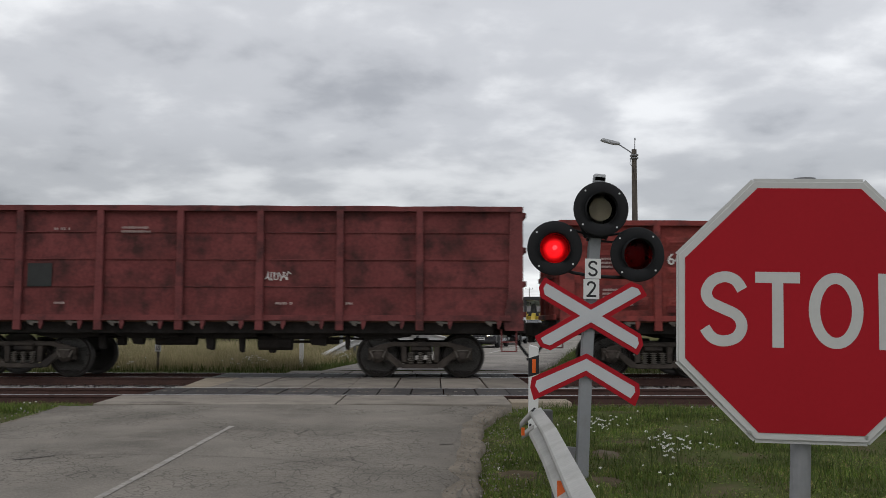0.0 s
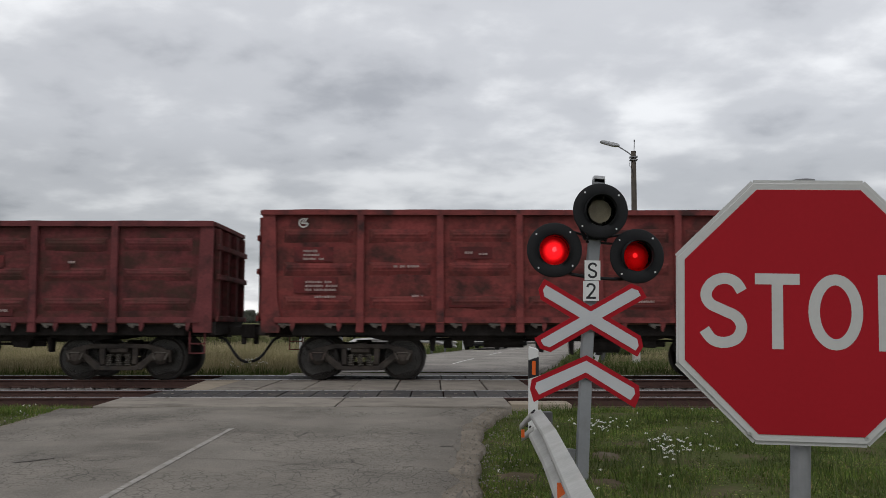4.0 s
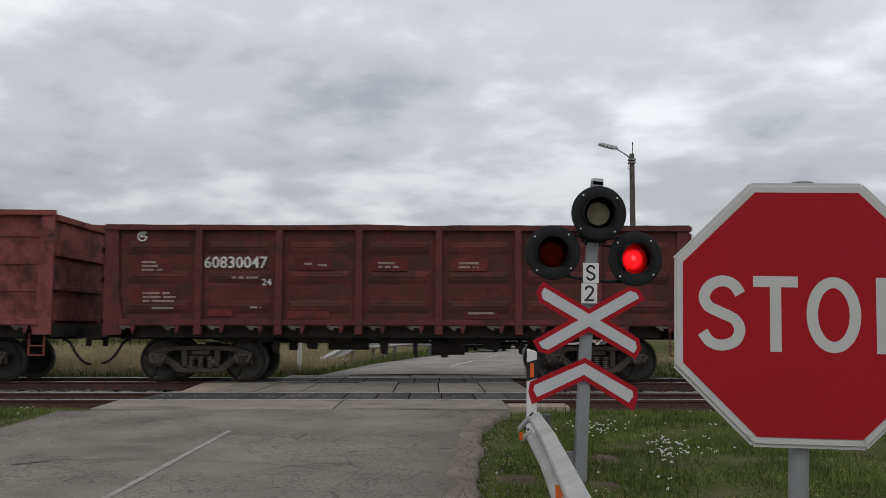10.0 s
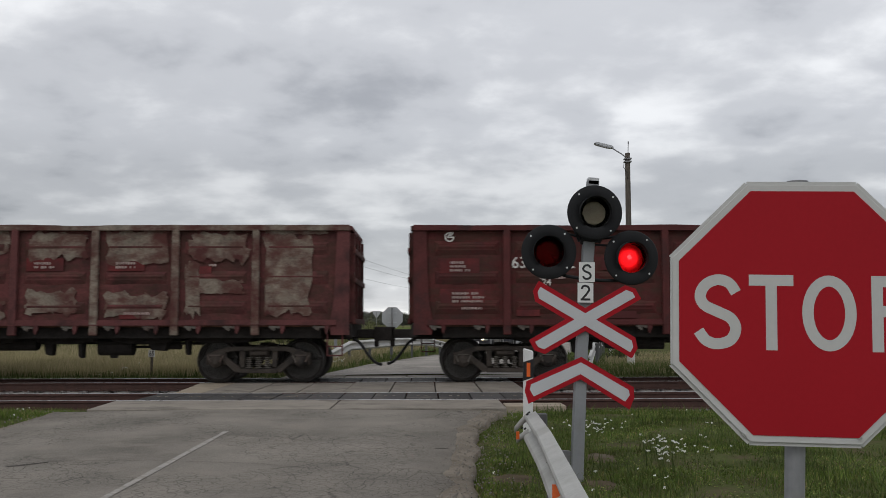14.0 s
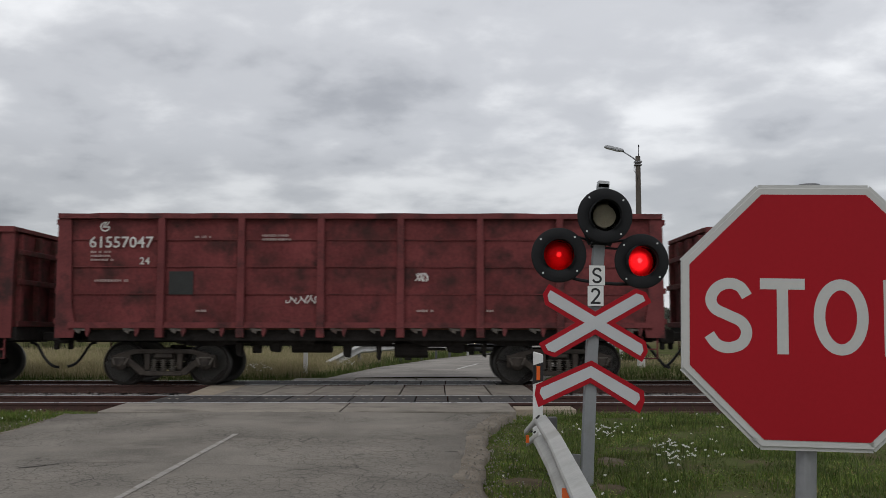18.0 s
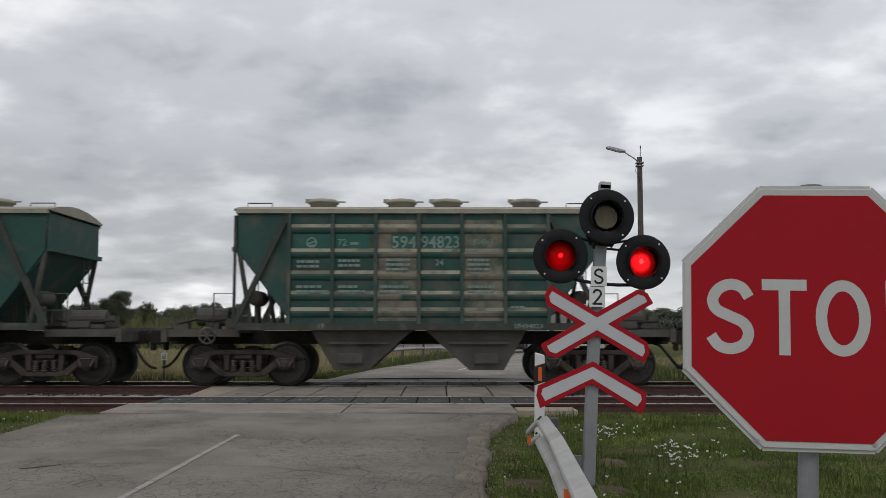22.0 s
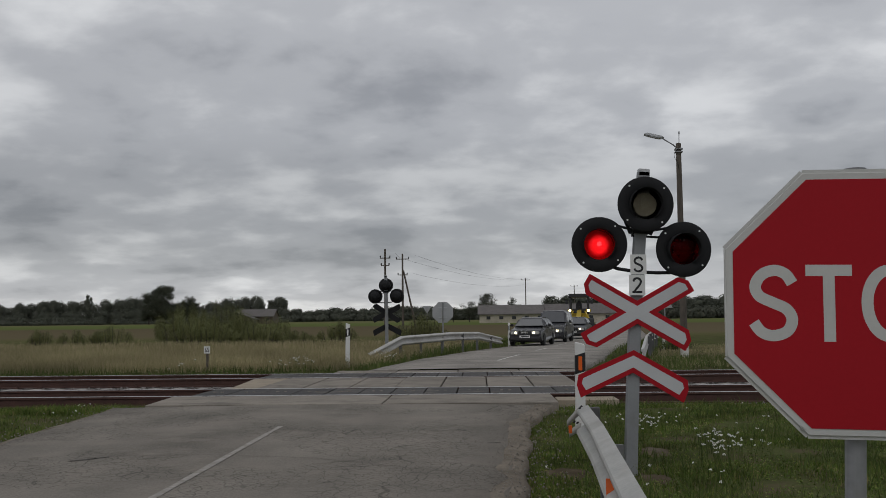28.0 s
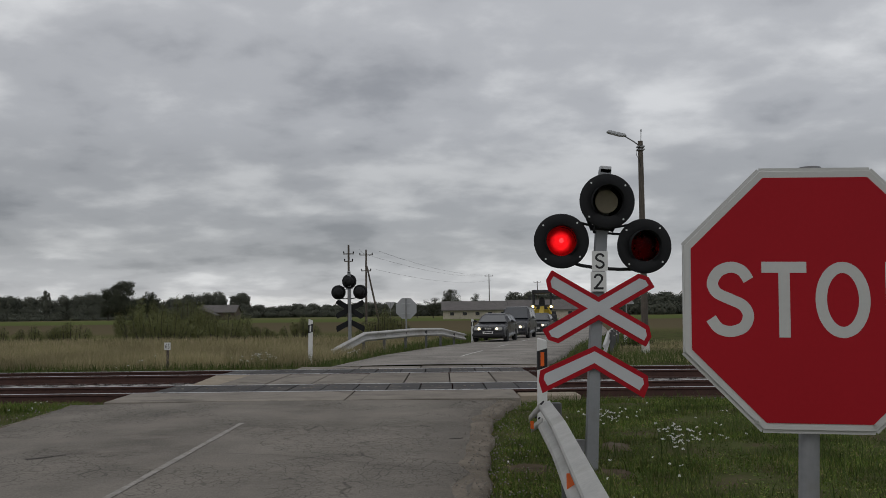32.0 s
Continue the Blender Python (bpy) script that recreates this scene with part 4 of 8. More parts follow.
    # the closed floor hatches' hinges and latching gear hang below the sills; solid and dark, they also stand in for
    # the shade there
    for a, b in zip(edges[1:-1], edges[2:-1]):
        bm = bmesh.new()
        plate(bm, [(a + 0.12, 1.05), (b - 0.12, 1.05), (b - 0.22, 0.90), (b - 0.55, 0.86), (a + 0.5, 0.86), (a + 0.2, 0.92)], "y", -0.95, 0.95)
        part("floor_hatch", bm, M_under, root)
    for x, w, h in ((-2.75, 0.16, 0.34), (-1.95, 0.3, 0.24), (-0.35, 0.22, 0.36), (0.35, 0.12, 0.42), (2.05, 0.5, 0.26), (2.7, 0.12, 0.36)):
        bm = bmesh.new()
        plate(bm, [(x - w / 2, 0.95), (x + w / 2, 0.95), (x + w * 0.35, 0.95 - h), (x - w * 0.3, 0.95 - h * 0.9)], "y", -0.85, -0.6); soften(bm, 0.02)
        part("brake_hanger", bm, M_under, root)
    bm = bmesh.new()
    tube(bm, (-1.6, -0.55, 0.86), (-0.7, -0.55, 0.86), 0.16, 14)
    box(bm, (-1.15, -0.55, 1.0), (0.1, 0.2, 0.2))
    part("air_tank", bm, M_under, root)
    bm = bmesh.new()
    tube(bm, (0.70, -0.6, 0.78), (1.45, -0.6, 0.78), 0.19, 14)
    part("brake_cylinder", bm, M_under, root)
    bm = bmesh.new(); tube(bm, (1.45, -0.6, 0.78), (1.85, -0.6, 0.78), 0.03, 8)
    part("piston_rod", bm, M_under, root)
    for c_, s_ in (((1.0, -0.55, 0.68), (0.16, 0.12, 0.3)), ((2.3, -0.55, 0.78), (0.4, 0.15, 0.12)), ((-2.4, -0.5, 0.80), (0.2, 0.15, 0.22))):
        bm = bmesh.new(); box(bm, c_, s_); soften(bm, 0.02)
        part("brake_valve", bm, M_under, root)
    bm = bmesh.new()
    tube(bm, (-3.4, -0.62, 0.88), (3.4, -0.62, 0.84), 0.018, 6); tube(bm, (-3.4, -0.3, 0.95), (3.4, -0.3, 0.93), 0.02, 6)
    tube(bm, (-3.2, 0.5, 0.90), (3.0, 0.5, 0.84), 0.018, 6); tube(bm, (-6.2, -0.9, 0.98), (6.2, -0.9, 0.98), 0.02, 6)
    part("brake_rod", bm, M_under, root)
    for x in (-4.325, 4.325):
        bogie(root, x)
    ends(root, 6.96)
    # short unreadable stencils, as bars
    def bars(x, z, w, rows, h=0.05):
        bm = bmesh.new()
        r2 = random.Random(int(x * 100) + rows)
        for r in range(rows):
            wr, x0 = w * r2.uniform(0.75, 1.0), x
            while x0 < x + wr - 0.03:
                seg = min(r2.uniform(0.035, 0.065), x + wr - x0)
                box(bm, (x0 + seg / 2, yb, z - r * 0.085), (max(0.012, seg - 0.014), 0.006, h * r2.uniform(0.8, 1.1)))
                x0 += seg + (0.05 if r2.random() < 0.15 else 0.0)
        return bm
    yb = -1.4765 if style == "flat" else -1.529
    yb2 = -1.4715
    zm = z0 + (0.2 if top > 3.5 and style == "pressed" else 0.0)
    marks = [(-5.55, zm + 1.33, 0.5, 3), (-5.5, zm + 0.66, 0.75, 3), (-5.3, zm + 0.34, 0.5, 1), (-2.05, zm + 1.30, 0.22, 1), (-1.75, zm + 1.27, 0.2, 1), (-0.45, zm + 1.32, 0.48, 2), (1.3, zm + 1.32, 0.5, 2), (3.3, zm + 1.28, 0.2, 1), (-3.2, zm + 0.36, 0.3, 1), (1.5, zm + 0.24, 0.6, 1), (-3.6, zm + 1.00, 0.75, 1)]
    if style == "flat":
        marks = [(-5.85, z0 + 1.62, 0.55, 3), (-2.15, z0 + 1.98, 0.75, 2), (-3.6, z0 + 1.95, 0.45, 1), (-3.55, z0 + 0.35, 0.3, 1), (1.2, z0 + 0.35, 0.5, 1), (2.6, z0 + 0.35, 0.35, 1), (-5.75, z0 + 1.0, 0.9, 1)]
    for x, z, w, r in marks:
        yb = -1.4955
        tagged(part("stencil_marking", bars(x, z, w, r), M_stencil_dim, root, "faded white stencilled lines"), kind="stuff")
    if style == "pressed":
        for x, z, w, h in ((-5.75, zm + 1.10, 0.85, 0.32), (-5.75, zm + 0.42, 0.95, 0.34), (-2.25, zm + 1.17, 0.80, 0.26), (-0.62, zm + 1.15, 0.80, 0.28), (1.12, zm + 1.15, 0.80, 0.28), (-4.1, zm + 0.17, 0.5, 0.14), (-2.4, zm + 0.12, 0.9, 0.16), (1.4, zm + 0.12, 0.75, 0.15), (2.95, zm + 0.95, 0.4, 0.3)):
            bm = bmesh.new()
            box(bm, (x + w / 2, -1.476, z + h / 2), (w, 0.006, h))
            part("paint_patch", bm, M_patchred, root, "fresher red repainted patch")
    bm = bmesh.new()
    lx, lz = (-5.55, z0 + (z1 - z0) * 0.885)
    ribbon(bm, arc(lx, lz, 0.092, 0.092, 75, 350, 22), 0.03, -1.4965)
    ribbon(bm, [(lx + 0.10, lz - 0.005), (lx - 0.03, lz - 0.005)], 0.026, -1.4968)
    part("emblem", bm, M_stencil, root, "round white painted emblem")
    bm = bmesh.new()
    ribbon(bm, [(lx - 0.045, lz - 0.02), (lx + 0.035, lz + 0.11)], 0.026, -1.4970); ribbon(bm, [(lx + 0.025, lz + 0.02), (lx + 0.085, lz + 0.11)], 0.024, -1.4972)
    part("emblem_stroke", bm, M_stencil, root)
    return root


M_hopclean = mat("clean_green_paint", (0.014, 0.096, 0.074), 0.7, 0, 0.2, 2, 30, 0.08, dirt=(0.05, 0.10, 0.08), dirt_amount=0.3)


def hopper(label):
    root = thing("cement_hopper_wagon", pose(0, TRACK_Y, 0), label, "hopper wagon", "wagons of the train")
    H = 3.80
    ribs = [-2.81 + i * 0.9367 for i in range(7)]
    for s in (-1, 1):
        bm = bmesh.new()
        plate(bm, [(-3.93, H), (-3.91, 2.95), (-2.74, 1.36), (2.74, 1.36), (3.91, 2.95), (3.93, H)], "y", *sorted((1.44 * s, 1.47 * s)))
        part("side_wall", bm, M_hopper, root)
        for a, b in zip(ribs, ribs[1:]):
            for z in (3.43, 2.90, 2.42, 1.98, 1.62):
                bm = bmesh.new()
                vs = plate(bm, [(1.465 * s, z + 0.10), (1.50 * s, z + 0.07), (1.525 * s, z + 0.015), (1.53 * s, z - 0.03), (1.51 * s, z - 0.085), (1.465 * s, z - 0.13)], "x", a + 0.04, b - 0.04)
                bm.normal_update()
                for f in bm.faces:
                    if f.normal.z > 0.3 and abs(f.normal.x) < 0.5:
                        f.material_index = 1
                part("pressed_ridge", mesh_of(bm, "pressed_ridge", M_hopper, M_dust), None, root)
        for x in ribs:
            bm = bmesh.new()
            box(bm, (x, 1.51 * s, (H + 1.36) / 2 - 0.02), (0.075, 0.10, H - 1.40))
            part("rib", bm, M_hoprib, root)
        for x, w in ((-2.74, 0.85), (-1.81, 0.72), (-0.6, 0.56), (0.04, 0.85)):
            bm = bmesh.new()
            box(bm, (x + w / 2, 1.4725 * s, 3.14), (w, 0.007, 0.36))
            part("clean_field", bm, M_hopclean, root, "clean green field under the markings")
        bm = bmesh.new()
        box(bm, (0, 1.50 * s, 1.31), (8.0, 0.10, 0.14)); box(bm, (0, 1.52 * s, 1.235), (8.0, 0.12, 0.02))
        part("side_sill", bm, M_hopstrut, root, "dusty grey-green side sill")
        bm = bmesh.new()
        box(bm, (0, 1.49 * s, H + 0.0), (7.94, 0.10, 0.09))
        part("eave", bm, M_roofdust, root)
        for k in (-1, 1):
            bm = bmesh.new()
            a, b = Vector((2.86 * k, 1.5 * s, H - 0.12)), Vector((3.99 * k, 1.5 * s, 1.30))
            d = b - a
            box(bm, (a + b) / 2, (0.13, 0.11, d.length), d.to_track_quat("Z", "Y").to_matrix())
            part("corner_brace", bm, M_hopstrut, root)
            bm = bmesh.new()
            a, b = Vector((3.91 * k, 1.42 * s, 2.95)), Vector((3.62 * k, 1.42 * s, 1.30))
            d = b - a
            box(bm, (a + b) / 2, (0.08, 0.09, d.length), d.to_track_quat("Z", "Y").to_matrix())
            part("end_strut", bm, M_hopstrut, root)
            bm = bmesh.new()
            for j in range(3):
                a, b = Vector(((2.9 + j * 0.18) * k, 0.9 * s, 2.0 + 0.25 * j)), Vector(((2.75 + 0.3 * j) * k, 0.9 * s, 1.3))
                d = b - a
                box(bm, (a + b) / 2, (0.06, 0.06, d.length), d.to_track_quat("Z", "Y").to_matrix())
            part("slope_strut", bm, M_hopstrut, root)
        # chutes under the sill
    for k in (-1, 1):
        bm = bmesh.new()
        top = [(0.12 * k, 1.25), (2.35 * k, 1.25), (1.85 * k, 0.36), (1.10 * k, 0.36)]
        vs = plate(bm, top if k > 0 else top[::-1], "y", -1.36, 1.36)
        for v in vs:
            if v.co.z < 1:
                v.co.y *= 0.9
        box(bm, (1.47 * k, -1.30, 0.62), (0.5, 0.06, 0.22))
        box(bm, (1.3 * k, -1.37, 0.95), (1.3, 0.05, 0.05))
        part("discharge_chute", bm, M_hopunder, root, "dusty grey discharge chute")
        bm = bmesh.new()
        plate(bm, [(3.93 * k, 2.95), (3.97 * k, 2.95), (2.60 * k, 1.22), (2.54 * k, 1.25)][:: k], "y", -1.44, 1.44)
        part("slope_sheet", bm, M_hopper, root)
        bm = bmesh.new()
        plate(bm, [(3.93 * k, H - 0.02), (3.96 * k, H - 0.02), (3.96 * k, 2.93), (3.93 * k, 2.93)][:: k], "y", -1.44, 1.44)
        part("end_wall", bm, M_hopper, root)
        bm = bmesh.new(); box(bm, (4.01 * k, 0, 2.98), (0.10, 2.9, 0.10))
        part("end_beam", bm, M_hopper, root)
        # end platform
        bm = bmesh.new()
        box(bm, (4.72 * k, 0, 1.20), (1.75, 2.5, 0.06))
        for s in (-1, 1):
            box(bm, (4.75 * k, 1.25 * s, 1.16), (1.7, 0.07, 0.16))
        box(bm, (5.52 * k, 0, 1.12), (0.12, 2.7, 0.30))
        part("end_platform", bm, M_hopunder, root)
        bm = bmesh.new()
        x0, x1 = (-4.48, -4.02) if k < 0 else (3.62, 4.35)
        pipe(bm, [(x0, -1.25, 1.2), (x0, -1.25, 2.02), (x1, -1.25, 2.02), (x1, -1.25, 1.2)], 0.016, 6)
        pipe(bm, [(x0, -1.25, 1.65), (x1, -1.25, 1.65)], 0.014, 6)
        part("handrail", bm, M_hopunder, root)
        bm = bmesh.new()
        for dy in (-0.17, 0.17):
            tube(bm, (3.95 * k, 0.75 + dy, 1.2), (3.95 * k, 0.75 + dy, 4.0), 0.014, 6)
        for q in range(9):
            tube(bm, (3.95 * k, 0.58, 1.45 + q * 0.3), (3.95 * k, 0.92, 1.45 + q * 0.3), 0.012, 6)
        part("ladder", bm, M_hopunder, root)
        bm = bmesh.new()
        pipe(bm, [(3.85 * k, -0.9, H + 0.05), (3.85 * k, -0.9, H + 0.26), (3.3 * k, -0.9, H + 0.26), (3.3 * k, -0.9, H + 0.08)], 0.014, 6)
        part("roof_rail", bm, M_hopunder, root)
    bm = bmesh.new()
    n = 10
    prof = [(-1.53 + 3.06 * i / n, H + 0.05 + 0.20 * (1 - (2 * i / n - 1) ** 2)) for i in range(n + 1)]
    plate(bm, prof + [(1.5, H + 0.02), (-1.5, H + 0.02)], "x", -4.02, 4.02)
    part("roof", bm, M_roofdust, root, "dusty pale grey curved roof")
    for x in (-2.2, -0.42, 0.62, 2.42):
        bm = bmesh.new()
        lathe(bm, [(0.30, 0.0), (0.31, 0.13), (0.36, 0.14), (0.36, 0.17), (0.30, 0.22), (0.05, 0.26)], 20, Matrix.Rotation(math.pi / 2, 4, "X"))
        box(bm, (-0.34, 0, 0.20), (0.14, 0.10, 0.08)); box(bm, (0.42, 0, 0.18), (0.16, 0.05, 0.03))
        part("roof_hatch", bm, M_roofdust, root, "round dusty loading hatch", pose(x, -0.55, H + 0.16))
    bm = bmesh.new()
    box(bm, (0, 0, 1.06), (11.4, 0.36, 0.30))
    part("centre_sill", bm, M_under, root, "black grimy underframe")
    bm = bmesh.new()
    tube(bm, (-5.0, -0.5, 1.52), (-4.3, -0.5, 1.52), 0.20, 14); tube(bm, (-4.3, -0.5, 1.52), (-3.9, -0.5, 1.52), 0.04, 8)
    box(bm, (-4.65, -0.5, 1.30), (0.3, 0.3, 0.2)); box(bm, (-4.0, 0.1, 1.38), (0.3, 0.5, 0.3))
    part("brake_cylinder", bm, M_hopunder, root)
    bm = bmesh.new()
    tube(bm, (4.2, -0.6, 1.5), (5.0, -0.6, 1.5), 0.17, 14)
    part("air_tank", bm, M_hopunder, root)
    for x in (-3.62, 3.55):
        bm = bmesh.new()
        tube(bm, (x, -1.05, 1.93), (x, -0.35, 1.93), 0.17, 16); tube(bm, (x, -1.09, 1.93), (x, -1.05, 1.93), 0.11, 16, 0.165)
        part("air_tank", bm, M_hopunder, root, "small round air tank under the slope sheet")
        bm = bmesh.new()
        box(bm, (x, -0.7, 1.55), (0.08, 0.3, 0.55))
        part("tank_bracket", bm, M_hopunder, root)
    bm = bmesh.new()
    box(bm, (-3.99, -1.46, 2.5), (0.055, 0.06, 2.42))
    part("corner_post", bm, M_hopstrut, root)
    for x, y, z, sx, sz in ((-5.25, -0.9, 1.32, 0.35, 0.18), (-4.15, -1.0, 1.36, 0.22, 0.24), (4.55, -1.0, 1.34, 0.5, 0.16), (5.2, -0.8, 1.40, 0.22, 0.28), (5.0, -1.05, 1.30, 0.3, 0.10)):
        bm = bmesh.new()
        box(bm, (x, y, z), (sx, 0.25, sz)); soften(bm, 0.025, 2)
        part("brake_gear", bm, M_hopunder, root)
    bm = bmesh.new()
    pipe(bm, [(-5.4, -1.0, 1.34), (-4.9, -1.05, 1.45), (-4.5, -1.05, 1.42), (-4.0, -0.9, 1.5)], 0.022, 6); pipe(bm, [(4.0, -1.0, 1.45), (4.4, -1.05, 1.38), (5.3, -1.0, 1.42)], 0.022, 6)
    part("air_pipe", bm, M_under, root)
    for c_, s_ in (((4.6, -0.6, 1.29), (0.2, 0.3, 0.16)), ((3.7, 0.0, 1.5), (0.25, 0.4, 0.4))):
        bm = bmesh.new(); box(bm, c_, s_); soften(bm, 0.02)
        part("tank_bracket", bm, M_hopunder, root)
    for x in (-3.85, 3.85):
        bogie(root, x)
    ends(root, 6.01)
    r2 = random.Random(8)
    for x, z, w, rows in ((-1.5, 3.1, 0.28, 1), (-2.65, 2.70, 0.55, 2), (-1.75, 2.72, 0.5, 2), (-2.65, 2.16, 0.75, 2), (-1.75, 2.16, 0.6, 2), (-0.85, 2.16, 0.75, 2), (-0.72, 2.74, 0.6, 3), (1.05, 2.74, 0.6, 3), (1.05, 2.16, 0.7, 2), (1.98, 1.72, 0.4, 2)):
        bm = bmesh.new()
        y = -1.4785 if z > 3 else -1.5365 + 0.018 * (z < 2)
        for r in range(rows):
            x0, wr = x, w * r2.uniform(0.75, 1)
            while x0 < x + wr - 0.03:
                seg = min(r2.uniform(0.08, 0.2), x + wr - x0)
                box(bm, (x0 + seg / 2, y, z - r * 0.10), (seg - 0.02, 0.005, 0.055)); x0 += seg
        tagged(part("stencil_marking", bm, M_stencil_hop, root, "faded pale stencilled lines"), kind="stuff")
    bm = bmesh.new()
    lathe(bm, [(0.085, -1.470), (0.085, -1.479), (0.115, -1.479), (0.115, -1.470)], 20, pose(-2.33, 0, 3.12), caps=(False, False))
    box(bm, (-2.33, -1.477, 3.12), (0.17, 0.008, 0.03), Matrix.Rotation(radians(-18), 3, "Y")); box(bm, (-2.31, -1.477, 3.06), (0.10, 0.008, 0.03))
    part("emblem", bm, M_stencil_hop, root, "round pale painted emblem")
    part("lettering", text_mesh("72", 0.15, None, 0.01, M_stencil_hop), None, root, at=pose(-1.76, -1.4785, 3.05))
    part("lettering", text_mesh("ЦЕМЕНТ", 0.13, 0.5, 0.01, M_stencil_hop), None, root, at=pose(1.12, -1.4785, 3.06))
    return root


# order of the train: style, paint, running number
RED, BRICK, DARK, BROWN, BRIGHT = (0.17, 0.042, 0.035), (0.205, 0.062, 0.046), (0.09, 0.026, 0.022), (0.085, 0.036, 0.028), (0.20, 0.044, 0.034)
TRAIN = [("tall", (0.165, 0.047, 0.038), ""), ("low", BRIGHT, "64017700"), ("low", (0.125, 0.04, 0.035), "64002249"), ("low", (0.125, 0.036, 0.033), "63625115"),
         ("mid", RED, ""), ("mid", (0.12, 0.034, 0.032), "67629279"), ("low", (0.11, 0.036, 0.033), "63931547"), ("short", (0.13, 0.034, 0.031), "60498763"),
         ("tall", BRICK, "61556288"), ("short", (0.115, 0.033, 0.03), "60830047"), ("short", BROWN, "62229174"), ("short", DARK, "60830619"),
         ("short", (0.115, 0.042, 0.036), "62228812"), ("short", DARK, "63932602"), ("low", (0.115, 0.036, 0.032), ""), ("low", (0.135, 0.036, 0.032), "63367783"),
         ("tall", (0.165, 0.043, 0.036), "61557047"), ("low", (0.13, 0.037, 0.033), "64002264"),
         ("hopper", (0.016, 0.092, 0.074), "59489922"), ("hopper", (0.017, 0.068, 0.055), "59482406"), ("hopper", (0.02, 0.070, 0.058), "59494823"),
         ("hopper", (0.028, 0.070, 0.058), "59482521"), ("hopper", (0.026, 0.058, 0.048), "59489948"), ("hopper", (0.016, 0.070, 0.057), "59482430")]
LENGTH = {"low": 13.92, "mid": 13.92, "short": 13.92, "tall": 13.92, "hopper": 12.02}
MASTER = {"low": gondola("dirty brown-red open freight wagon with pressed steel sides", 3.43, "pressed"),
          "short": gondola("grimy dark red open freight wagon with pressed steel sides", 3.40, "short"),
          "mid": gondola("tall brown-red open freight wagon with pressed steel sides", 3.69, "pressed"),
          "tall": gondola("brick-red open freight wagon with smooth steel sides", 3.72, "flat"),
          "hopper": hopper("dusty green covered cement hopper wagon with roof hatches")}
bm = bmesh.new(); box(bm, (0, 0, 0), (0.52, 0.012, 0.50))
BOARD = mesh_of(bm, "chalk_board", M_patch_dark)


def paint(root, colour, dirty=1.0):
    for o in (root, *root.children_recursive):
        o.color = (*colour, dirty)


WAGONS, WHEELS = [], []
used, reach = set(), 0.0
for style, colour, number in TRAIN:
    if style in used:
        w = copy_thing(MASTER[style], pose(0, TRACK_Y, 0))
    else:
        w = MASTER[style]
        used.add(style)
    paint(w, colour if style == "hopper" else (colour[0], colour[1], colour[2] * 1.22) if style == "tall" else tuple(c * g for c, g in zip(colour, (1.04, 1.0, 1.14) if style == "short" else (1.18, 1.12, 1.28))), {"tall": 0.22, "mid": 0.5}.get(style, 0.4 if colour == BRIGHT else 0.95))
    # the couplings are not all drawn out alike
    WAGONS.append((w, reach + LENGTH[style] / 2 + ({0: 0.15, 8: -0.17, 13: 0.02}.get(len(WAGONS), 0.07 if style == "hopper" else -0.10 if style == "short" else 0.0))))
    reach += LENGTH[style]
    WHEELS.append([o for o in w.children_recursive if o.name.startswith("wheelset")])
# lettering, once the copies are made
for (w, _), (style, colour, number) in zip(WAGONS, TRAIN):
    if style == "hopper":
        part("running_number", text_mesh(number[:3], 0.27, 0.53, 0.012, M_stencil_hop), None, w, at=pose(-0.585, -1.4785, 3.0))
        part("running_number", text_mesh(number[3:], 0.27, 0.83, 0.012, M_stencil_hop), None, w, at=pose(0.05, -1.4785, 3.0))
        part("lettering", text_mesh("19", 0.11, None, 0.01, M_stencil_hop), None, w, at=pose(-2.15, -1.5525, 1.262))
        part("running_number", text_mesh(number, 0.10, 0.62, 0.012, M_stencil_hop), None, w, at=pose(2.05, -1.5525, 1.265))
        part("lettering", text_mesh("24", 0.13, None, 0.01, M_stencil_hop), None, w, at=pose(0.36, -1.5395, 2.62))
    elif style == "tall":
        if number:
            part("running_number", text_mesh(number, 0.25, 1.38, 0.012, M_stencil), None, w, "white stencilled running number", pose(-5.88, -1.4955, 2.98))
            part("lettering", text_mesh("24", 0.16, None, 0.01, M_stencil), None, w, at=pose(-4.78, -1.4955, 2.62))
        part("chalk_board", BOARD, None, w, "black chalk board painted on the side", pose(-3.88, -1.478, 2.22))
    elif number:
        part("running_number", text_mesh(number, 0.26, 1.36, 0.012, M_stencil), None, w, "white stencilled running number", pose(-4.20 if style == "short" else -4.08, -1.4955, 2.47 + (0.2 if style == "mid" else 0)))
        part("lettering", text_mesh("24", 0.15, None, 0.01, M_stencil), None, w, at=pose(-2.95 if number[:2] in ("60", "62") else -3.55, -1.4955, 2.10 + (0.2 if style == "mid" else 0)))

